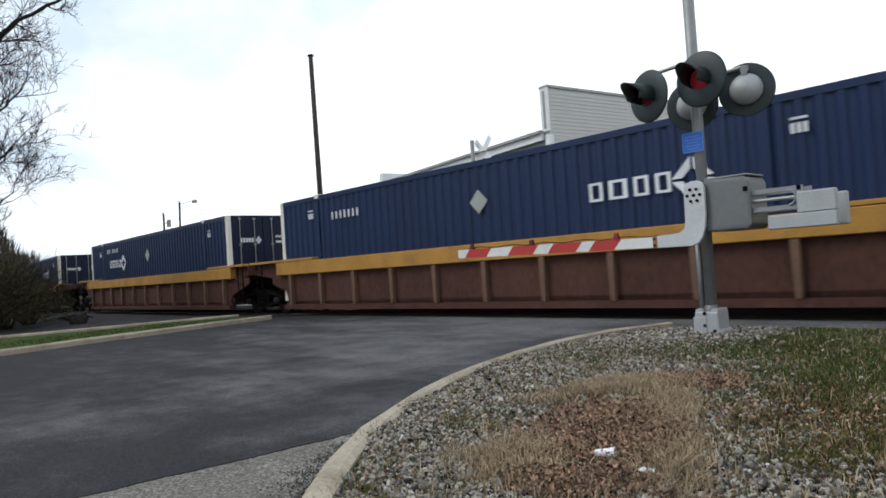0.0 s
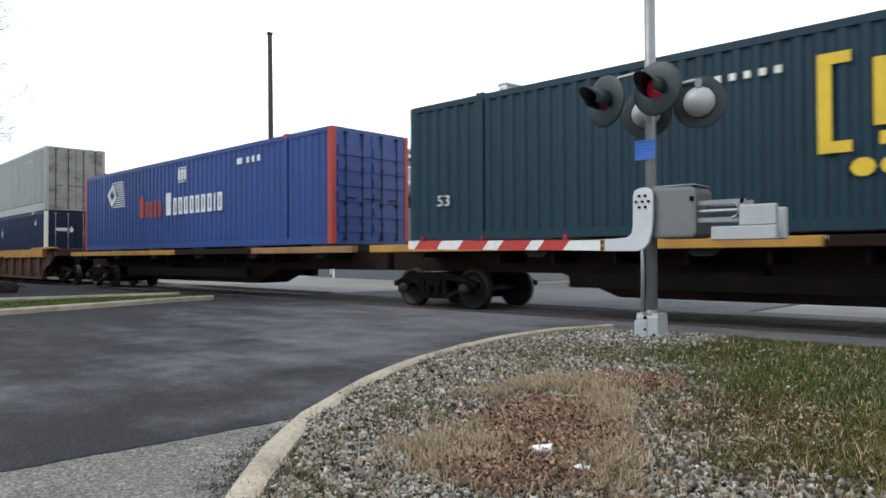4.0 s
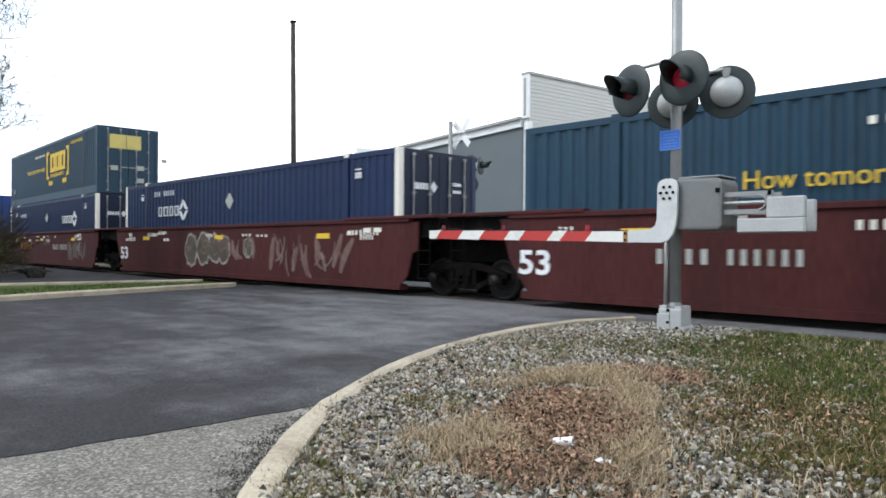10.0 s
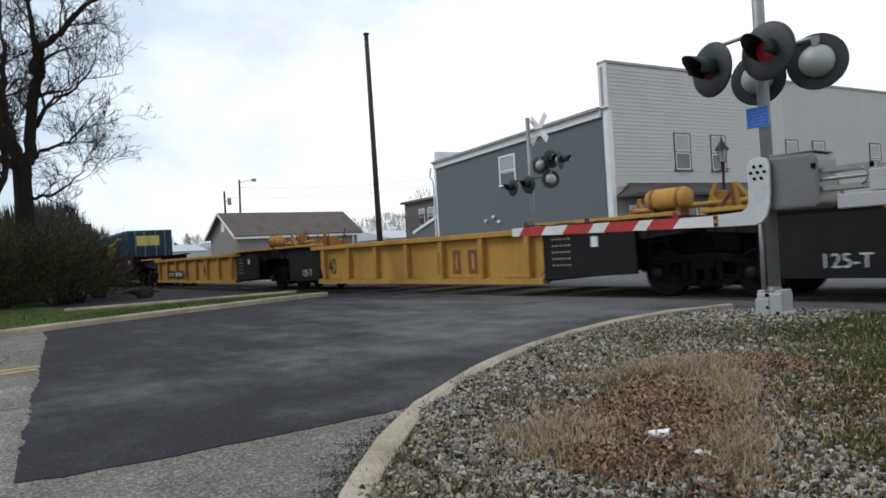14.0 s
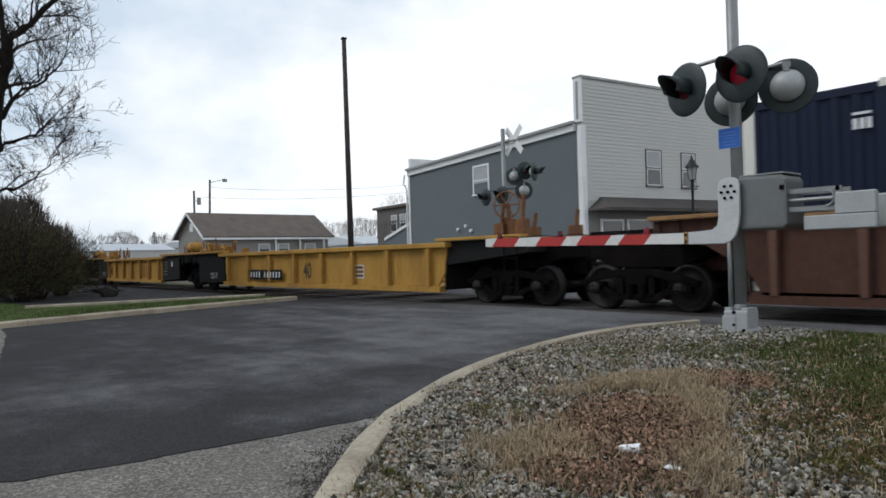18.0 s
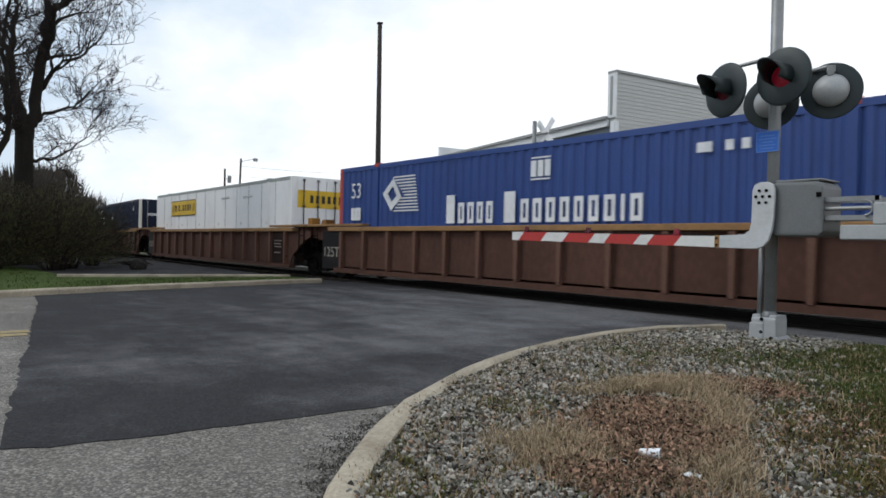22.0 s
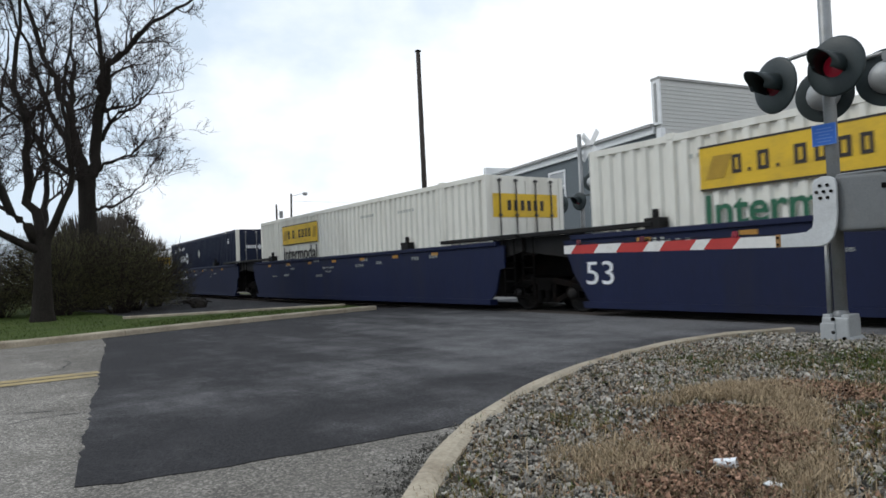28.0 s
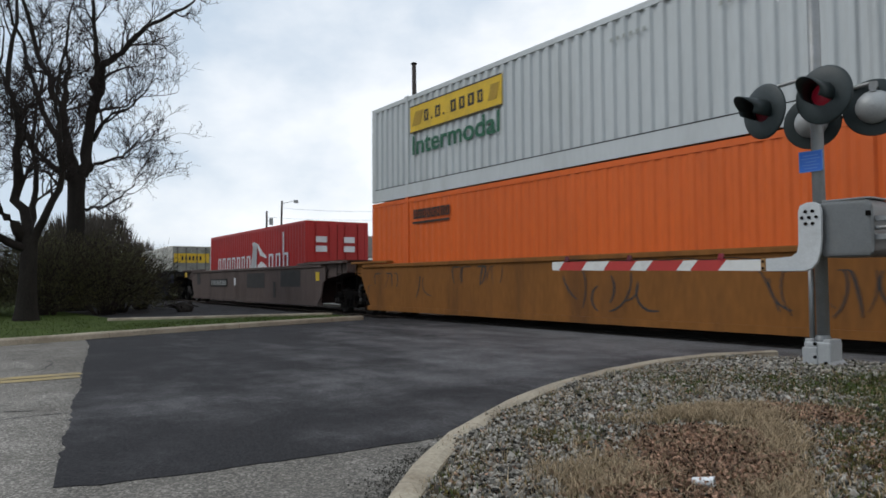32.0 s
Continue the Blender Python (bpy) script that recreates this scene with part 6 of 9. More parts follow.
def gate():
    mx, my = -3.74, 7.75
    root = thing("crossing_gate", "lowered crossing gate with red and white striped arm", "crossing gate", pose(mx, my, 0))
    bm = bm_new()
    pts = [(0.16, 1.30), (0.60, 1.30), (0.64, 1.34), (0.64, 1.82), (0.60, 1.88), (0.16, 1.90), (0.12, 1.86), (0.12, 1.34)]
    plate(bm, pts, -0.26, 0.22)
    soften(bm, 0.045, 3)
    case = part("machine_case", bm, M["silver"], root, "grey cast gate machine case")
    bm = bm_new()
    box(bm, 0.14, 0.62, -0.25, 0.21, 1.885, 1.905)
    soften(bm, 0.006)
    part("case_lid", bm, M["galv"], case)
    bm = bm_new()
    box(bm, 0.585, 0.625, -0.285, -0.25, 1.71, 1.76)
    part("latch", bm, M["truck"], case)
    bm = bm_new()
    box(bm, -0.13, 0.14, -0.13, 0.13, 1.36, 1.46)
    box(bm, -0.13, 0.14, -0.13, 0.13, 1.74, 1.84)
    part("mast_clamp", bm, M["galv"], root)
    # arm bracket: a bent plate with a ring of bolts
    bm = bm_new()
    pts = [(-0.48, 1.165), (-0.02, 1.16), (0.06, 1.185), (0.12, 1.25), (0.155, 1.36), (0.17, 1.50), (0.175, 1.80), (0.155, 1.86), (0.10, 1.89), (0.02, 1.89), (-0.05, 1.86), (-0.07, 1.80), (-0.065, 1.45), (-0.085, 1.36), (-0.15, 1.315), (-0.48, 1.305)]
    plate(bm, pts, -0.33, -0.29)
    soften(bm, 0.006)
    br = part("arm_bracket", bm, M["bracket"], root, "pale aluminium bent arm bracket")
    for k in range(7):
        a = k * math.pi / 3
        r = 0.0 if k == 6 else 0.075
        bm = bm_new()
        x, z = 0.05 + r * math.cos(a), 1.73 + r * math.sin(a)
        rod(bm, (x, -0.325, z), (x, -0.345, z), 0.017, 10)
        part("bolt", bm, M["truck"], br)
    bm = bm_new()
    box(bm, -0.50, -0.44, -0.336, -0.285, 1.17, 1.31)
    soften(bm, 0.006)
    part("shear_pin_block", bm, M["sill_worn"], root, "small rusty shear pin block")
    for k, z in enumerate((1.20, 1.275)):
        bm = bm_new()
        rod(bm, (-0.47, -0.332, z), (-0.47, -0.348, z), 0.014, 8)
        part("shear_pin", bm, M["truck"], root)
    # striped arm in slanted lengths
    cuts = [-3.79, -3.60, -3.15, -2.74, -2.28, -2.02, -1.56, -1.36, -0.98, -0.47]
    for k in range(len(cuts) - 1):
        a, b = cuts[k], cuts[k + 1]
        s0, s1 = (0.0 if k == 0 else 0.055), (0.0 if k == len(cuts) - 2 else 0.055)
        z = lambda xx: 1.235 + (-xx - 0.47) / 3.32 * 0.055
        bm = bm_new()
        plate(bm, [(a - s0, z(a) - 0.06), (b - s1, z(b) - 0.065), (b + s1, z(b) + 0.065), (a + s0, z(a) + 0.06)], -0.328, -0.297)
        part("arm_stripe", bm, M["gate_red" if k % 2 else "gate_white"], root)
    for x in (-3.5, -2.35, -1.0):
        bm = bm_new()
        z0 = 1.30 + (-x - 0.47) / 3.32 * 0.055
        box(bm, x - 0.035, x + 0.035, -0.34, -0.28, z0, z0 + 0.02)
        rod(bm, (x, -0.31, z0 + 0.02), (x, -0.31, z0 + 0.075), 0.038, 12, 0.03)
        part("arm_light", bm, M["lens_red"] if x < -1.5 else M["lens_lit"], root, "small red light on the arm")
    run = [Vector((-3.5 + 3.05 * k / 24, -0.31, 1.315 + (3.03 - 3.05 * k / 24) / 3.32 * 0.055 + 0.012 * math.sin(k * 1.3))) for k in range(25)]
    cv, cf = sweep(run, [(-0.006, -0.006), (0.006, -0.006), (0.006, 0.006), (-0.006, 0.006)])
    raw("arm_cable", cv, cf, M["black"], root)
    # counterweight arm behind the pivot
    bm = bm_new()
    box(bm, 0.60, 1.14, -0.20, -0.16, 1.66, 1.71)
    box(bm, 0.60, 1.14, -0.20, -0.16, 1.47, 1.52)
    box(bm, 1.10, 1.15, -0.20, -0.16, 1.47, 1.71)
    rod(bm, (0.62, -0.18, 1.59), (1.10, -0.18, 1.59), 0.022, 8)
    box(bm, 0.60, 1.14, 0.08, 0.12, 1.66, 1.71)
    box(bm, 0.60, 1.14, 0.08, 0.12, 1.47, 1.52)
    part("weight_arm", bm, M["galv"], root)
    for k, (x0, x1, z0, z1, y) in enumerate(((0.80, 1.47, 1.27, 1.42, -0.24), (1.10, 1.47, 1.42, 1.64, -0.24), (1.12, 1.46, 1.28, 1.62, 0.12))):
        bm = bm_new()
        box(bm, x0, x1, y, y + 0.09, z0, z1)
        soften(bm, 0.012)
        part("counterweight", bm, M["alu_light"], root)
    bm = bm_new()
    last = None
    for k in range(13):
        a = radians(-90 + 180 * k / 12)
        p = (1.02 + 0.07 * math.cos(a), -0.21, 1.59 + 0.075 * math.sin(a))
        if last:
            rod(bm, last, p, 0.012, 6)
        last = p
    part("weight_clamp", bm, M["galv"], root)


def far_signal():
    root = thing("far_crossing_signal", "crossing signal seen from behind, beyond the track", "crossing signal", pose(-16.75, 17.5, -0.02))
    bm = bm_new()
    rod(bm, (0, 0, 0), (0, 0, 5.5), 0.075, 14)
    part("mast", bm, M["galv"], root, smooth=True)
    bm = bm_new()
    box(bm, -0.25, 0.25, -0.25, 0.25, 0, 0.4)
    soften(bm, 0.03)
    part("base_casting", bm, M["silver"], root)
    bm = bm_new()
    rod(bm, (0, 0, 5.05), (0.55, 0.05, 5.05), 0.03, 8)
    part("sign_arm", bm, M["galv"], root)
    crossbuck(root, pose(0.42, 0.08, 5.05, 0, 0, 170), False)
    bm = bm_new()
    rod(bm, (-0.8, -0.1, 3.38), (0.15, -0.1, 3.38), 0.025, 8)
    rod(bm, (0.0, 0.1, 4.0), (1.5, 0.15, 3.95), 0.03, 8)
    rod(bm, (0.75, 0.12, 3.3), (0.75, 0.12, 4.0), 0.03, 8)
    rod(bm, (0.0, 0.1, 3.4), (0.9, 0.12, 3.4), 0.025, 8)
    part("cross_arm", bm, M["lamp_black"], root)
    for x, y, z, a in ((-0.78, -0.15, 3.17, -8), (0.05, -0.2, 3.19, 4), (0.50, 0.02, 3.80, 205), (0.95, 0.05, 3.95, 75), (1.38, 0.05, 3.86, 110), (0.82, 0.10, 3.28, 235)):
        light_unit(root, pose(x, y, z, 0, 0, a))
    bm = bm_new()
    box(bm, -0.18, 0.2, -0.16, 0.2, 1.4, 2.0)
    soften(bm, 0.02)
    part("machine_case", bm, M["silver"], root)


near_signal()
gate()
far_signal()


# ---- the train ----
# metres that the train has gone at each of these seconds
GONE_T = [0, 4, 8, 12, 16, 18, 20, 24, 28, 32]
GONE = [0.0, 52.20, 104.84, 157.02, 210.58, 237.50, 263.70, 315.78, 368.10, 419.50]
MOVING, WHEELS = [], []


def ride(ob, u, z=0.0):
    """Marks a thing as riding in the train at u metres behind the zero mark."""
    MOVING.append((ob, u, z))
    x = u
    ob.matrix_basis = pose(x, track_y(x), z, 0, 0, track_turn(x))


TRUCK = {}


def truck_parts():
    """The meshes of one two-axle truck, built once."""
    if TRUCK:
        return TRUCK
    bm = bm_new()
    for pts in ([(-1.2, 0.46), (-0.85, 0.56), (-0.4, 0.63), (0.4, 0.63), (0.85, 0.56), (1.2, 0.46), (1.22, 0.56), (0.85, 0.68), (0.4, 0.77), (-0.4, 0.77), (-0.85, 0.68), (-1.22, 0.56)],
                [(-0.98, 0.50), (-0.42, 0.21), (0.42, 0.21), (0.98, 0.50), (0.80, 0.50), (0.36, 0.31), (-0.36, 0.31), (-0.80, 0.50)],
                [(-0.38, 0.28), (-0.27, 0.28), (-0.27, 0.66), (-0.38, 0.66)], [(0.27, 0.28), (0.38, 0.28), (0.38, 0.66), (0.27, 0.66)],
                [(-1.08, 0.33), (-0.70, 0.33), (-0.70, 0.54), (-1.08, 0.54)], [(0.70, 0.33), (1.08, 0.33), (1.08, 0.54), (0.70, 0.54)]):
        plate(bm, pts, -0.075, 0.075)
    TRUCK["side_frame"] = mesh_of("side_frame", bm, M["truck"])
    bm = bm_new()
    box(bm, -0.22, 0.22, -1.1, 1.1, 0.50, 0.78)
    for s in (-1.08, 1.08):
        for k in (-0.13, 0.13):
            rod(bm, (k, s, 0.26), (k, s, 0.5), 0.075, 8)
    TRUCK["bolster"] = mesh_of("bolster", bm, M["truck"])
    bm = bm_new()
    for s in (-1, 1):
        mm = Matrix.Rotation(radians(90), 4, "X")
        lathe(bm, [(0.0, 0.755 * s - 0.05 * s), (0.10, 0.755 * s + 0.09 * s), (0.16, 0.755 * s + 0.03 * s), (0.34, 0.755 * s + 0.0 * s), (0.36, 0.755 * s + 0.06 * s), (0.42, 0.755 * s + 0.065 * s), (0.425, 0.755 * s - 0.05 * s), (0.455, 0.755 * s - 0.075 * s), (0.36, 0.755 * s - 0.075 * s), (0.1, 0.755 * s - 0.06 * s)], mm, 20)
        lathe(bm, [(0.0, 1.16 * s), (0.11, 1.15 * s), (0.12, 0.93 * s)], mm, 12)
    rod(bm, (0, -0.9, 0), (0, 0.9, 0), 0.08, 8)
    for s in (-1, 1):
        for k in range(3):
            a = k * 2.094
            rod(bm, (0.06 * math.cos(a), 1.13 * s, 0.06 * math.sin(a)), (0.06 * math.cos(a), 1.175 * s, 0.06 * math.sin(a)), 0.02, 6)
    # brake beams thickened into solid blocks that stop light passing through the truck
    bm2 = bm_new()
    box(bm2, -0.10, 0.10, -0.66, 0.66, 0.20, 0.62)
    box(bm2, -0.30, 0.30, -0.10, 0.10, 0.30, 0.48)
    TRUCK["brake_beam_blocker"] = mesh_of("brake_beam_blocker", bm2, M["truck"])
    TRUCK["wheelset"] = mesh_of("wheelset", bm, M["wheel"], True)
    return TRUCK


def add_truck(parent, x, u):
    t = truck_parts()
    tr = new("truck", t["bolster"])
    tr.parent = parent
    tr.matrix_basis = pose(x, 0, 0)
    tr["label"] = "grimy two-axle cast steel truck"
    for k in (-1.02, 1.02):
        b = new("side_frame", t["side_frame"])
        b.parent = tr
        b.matrix_basis = pose(0, k, 0)
    for k in (-0.42, 0.42):
        b = new("brake_beam_blocker", t["brake_beam_blocker"])
        b.parent = tr
        b.matrix_basis = pose(k, 0, 0)
    for k in (-0.89, 0.89):
        w = new("wheelset", t["wheelset"])
        w.parent = tr
        w.matrix_basis = pose(k, 0, 0.425)
        WHEELS.append((w, k, u + k))


def well_unit(label, u0, u1, w0, w1, trucks, body, chord, z_bot, z_top, z_deck, chord_h=0.0, rib=0.0, rib_mat=None, front=1.6, rear=1.6, dark=(), smooth_side=False, z_end=None, floor_z=0.30, end_mat=None, recess=0.0, apron=1.3, tail=0.55, ledge=None, name="well_car_unit"):
    """One well of an intermodal car: u0..u1 over all, w0..w1 the well itself."""
    uc = (u0 + u1) / 2
    car = thing(name, label, "railway car", group="train")
    # side walls
    for s in (-1, 1):
        bm = bm_new()
        a, b = w0 - uc, w1 - uc
        y0, y1 = sorted(((1.44 - recess) * s, (1.49 - recess) * s))
        top = z_top - chord_h
        if smooth_side:
            pts = [(a + 0.2, z_bot), (b - 0.1, z_bot), (b + 0.2, z_bot + 0.3), (b + 0.36, z_bot + 0.8), (b + tail, z_bot + 0.85), (b + tail, top), (a - 0.55, top), (a - 0.30, z_bot + 0.7)]
        else:
            pts = [(a + 0.25, z_bot), (b - 0.25, z_bot), (b + 0.08, z_bot + 0.42), (b + 0.65 * apron, top - 0.32), (b + apron, top - 0.18), (b + apron, top), (a - apron * 0.6, top), (a - apron * 0.6, top - 0.25), (a - 0.05, z_bot + 0.5)]
        plate(bm, pts, y0, y1)
        part("side_wall", bm, body, car)
        bm = bm_new()
        y0, y1 = sorted((1.30 * s, 1.53 * s))
        box(bm, a, b, y0, y1, z_bot - 0.03, z_bot + 0.10)
        part("bottom_chord", bm, body, car)
        bm = bm_new()
        y0, y1 = sorted((1.38 * s, (1.54 + recess * 0.8) * s))
        hh = chord_h if chord_h else 0.10
        box(bm, a - 0.3, b + 0.3, y0, y1, z_top - hh, z_top)
        soften(bm, 0.012)
        part("top_chord", bm, chord, car)
        if rib:
            n = max(2, round((b - a - 0.8) / rib))
            first = None
            for k in range(n + 1):
                x = a + 0.4 + (b - a - 0.8) * k / n
                if first is None:
                    bm = bm_new()
                    y0, y1 = sorted(((1.49 - recess) * s, (1.535 + recess * 0.4) * s))
                    plate(bm, [(-0.045, z_bot + 0.1), (0.045, z_bot + 0.1), (0.065, top), (-0.065, top)], y0, y1)
                    first = part("rib", bm, rib_mat or body, car)
                    first.matrix_basis = pose(x, 0, 0)
                else:
                    again(first, car, pose(x, 0, 0))
        for d0, d1 in dark:
            bm = bm_new()
            y0, y1 = sorted((1.491 * s, 1.503 * s))
            box(bm, d0 - uc, d1 - uc, y0, y1, z_bot + 0.08, top)
            part("black_panel", bm, M["black"], car, "black painted end panel")
    bm = bm_new()
    for k in range(5):
        x = (w0 - uc) + 0.8 + (w1 - w0 - 1.6) * k / 4
        box(bm, x - 0.5, x + 0.5, -1.44, 1.44, floor_z - 0.12, floor_z - 0.001)
    box(bm, w0 - uc, w1 - uc, -1.44, -1.15, floor_z - 0.1, floor_z - 0.004)
    box(bm, w0 - uc, w1 - uc, 1.15, 1.44, floor_z - 0.1, floor_z - 0.004)
    part("well_floor", bm, body, car)
    # dark plates added across the well ends to keep the gaps in shade
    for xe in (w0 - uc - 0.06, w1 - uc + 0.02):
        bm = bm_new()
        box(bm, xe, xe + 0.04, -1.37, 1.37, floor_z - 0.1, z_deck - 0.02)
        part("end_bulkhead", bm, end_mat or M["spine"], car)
    # end platforms and draft sills over the trucks
    ze = z_end or z_deck
    for a, b, inner in ((u0 - uc, w0 - uc, 1), (w1 - uc, u1 - uc, -1)):
        bm = bm_new()
        pts = [(a, z_deck), (b, z_deck), (b, z_deck - 0.12), (b, z_deck - 0.55), (a, z_deck - 0.30)] if inner > 0 else [(a, z_deck), (b, z_deck), (b, z_deck - 0.30), (a, z_deck - 0.55), (a, z_deck - 0.12)]
        plate(bm, pts, -1.38, 1.38)
        box(bm, a, b, -0.35, 0.35, 0.72, z_deck - 0.1)
        part("end_platform", bm, end_mat or body, car)
        c0, c1 = (a, b + front) if inner > 0 else (a - rear, b)
        for s in (-1, 1):
            bm = bm_new()
            y0, y1 = sorted((1.33 * s, 1.56 * s))
            box(bm, c0, c1, y0, y1, z_deck + 0.004, ze + 0.075)
            soften(bm, 0.01)
            part("corner_ledge", bm, ledge or chord, car)
        bm = bm_new()
        xe = a if inner > 0 else b
        for k in range(4):
            z = 0.42 + 0.3 * k
            rod(bm, (xe - 0.04 * inner + 0.25 * inner, -1.46, z), (xe + 0.55 * inner, -1.46, z), 0.014, 6)
        rod(bm, (xe + 0.21 * inner, -1.46, 0.35), (xe + 0.21 * inner, -1.46, z_deck), 0.016, 6)
        rod(bm, (xe + 0.57 * inner, -1.46, 0.35), (xe + 0.57 * inner, -1.46, z_deck), 0.016, 6)
        part("ladder", bm, M["truck"], car)
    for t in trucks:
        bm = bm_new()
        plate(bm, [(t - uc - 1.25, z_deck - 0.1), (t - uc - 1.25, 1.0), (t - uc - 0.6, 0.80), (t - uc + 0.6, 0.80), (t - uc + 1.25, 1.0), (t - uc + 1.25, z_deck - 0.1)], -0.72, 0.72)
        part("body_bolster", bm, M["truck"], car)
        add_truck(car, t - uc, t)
    ride(car, uc)
    return car, uc


def coupler(car, uc, u):
    bm = bm_new()
    rod(bm, (u - uc - 0.9, 0, 0.82), (u - uc + 0.9, 0, 0.82), 0.09, 8)
    box(bm, u - uc - 0.17, u - uc + 0.17, -0.17, 0.17, 0.66, 0.98)
    part("coupler", bm, M["truck"], car)
    bm = bm_new()
    for k in range(8):
        t0, t1 = k / 8, (k + 1) / 8
        rod(bm, (u - uc - 0.5 + t0, -0.35, 0.8 - 1.5 * t0 * (1 - t0)), (u - uc - 0.5 + t1, -0.35, 0.8 - 1.5 * t1 * (1 - t1)), 0.03, 6)
    part("air_hose", bm, M["black"], car)


def bars(name, parent, material, x, z, w, h, widths, y=-1.312, gap=0.25, label="", slant=0.0, stroke=0.34):
    """A word that is drawn as a row of plain blocks."""
    thin = len(widths) > 2 and name in ("number_mark", "stencil_mark", "small_word_mark", "faded_word")
    total = sum(widths) + gap * (len(widths) - 1)
    k = w / total
    px, out = x, None
    single = name in ("word_blocks", "dark_square", "yellow_strip")
    bm = bm_new()
    for i, ww in enumerate(widths):
        a, b = px, px + ww * k
        px = b + gap * k
        if thin:
            b = a + (b - a) * 0.6
        if b - a < 0.004:
            continue
        if single and bm is None:
            bm = bm_new()
        s = slant * h
        if name == "word_blocks" and len(widths) > 2 and ww < 0.2 * max(widths) + 0.03:
            plate(bm, [(a, z), (b, z), (b, z + 0.2 * h), (a, z + 0.2 * h)], y - 0.004, y + 0.004)
        elif name == "word_blocks" and len(widths) > 1 and b - a > 0.22 * h:
            # a block with a slot cut out of it
            w1, w2 = (b - a) * stroke, h * stroke * 0.55
            rows = [(z, z + w2), (z + h - w2, z + h)]
            for e in (a, b - w1):
                plate(bm, [(e, z), (e + w1, z), (e + w1, z + h), (e, z + h)], y - 0.004, y + 0.004)
            for r0, r1 in rows:
                plate(bm, [(a + w1, r0), (b - w1, r0), (b - w1, r1), (a + w1, r1)], y - 0.004, y + 0.004)
        else:
            plate(bm, [(a, z), (b, z), (b + s, z + h), (a + s, z + h)], y - 0.004, y + 0.004)
        if single:
            out = part(name.replace("blocks", "block"), bm, material, parent, label)
            bm = None
    if bm is not None:
        out = part(name, bm, material, parent, label)
        if len(widths) > 1:
            out["kind"] = "stuff"
    return out


def diamond(bm, x, z, r, y, hole=0.0):
    if hole:
        for q in range(4):
            a, b = math.pi / 2 * q, math.pi / 2 * (q + 1)
            c = (a + b) / 2
            g = 0.10
            p = [(x + r * math.cos(a), z + r * math.sin(a)), (x + r * math.cos(b), z + r * math.sin(b)), (x + hole * math.cos(b), z + hole * math.sin(b)), (x + hole * math.cos(a), z + hole * math.sin(a))]
            off = (g * r * math.cos(c), g * r * math.sin(c))
            plate(bm, [(px + off[0], pz + off[1]) for px, pz in p], y - 0.004, y + 0.004)
    else:
        plate(bm, [(x - r, z), (x, z - r), (x + r, z), (x, z + r)], y - 0.004, y + 0.004)


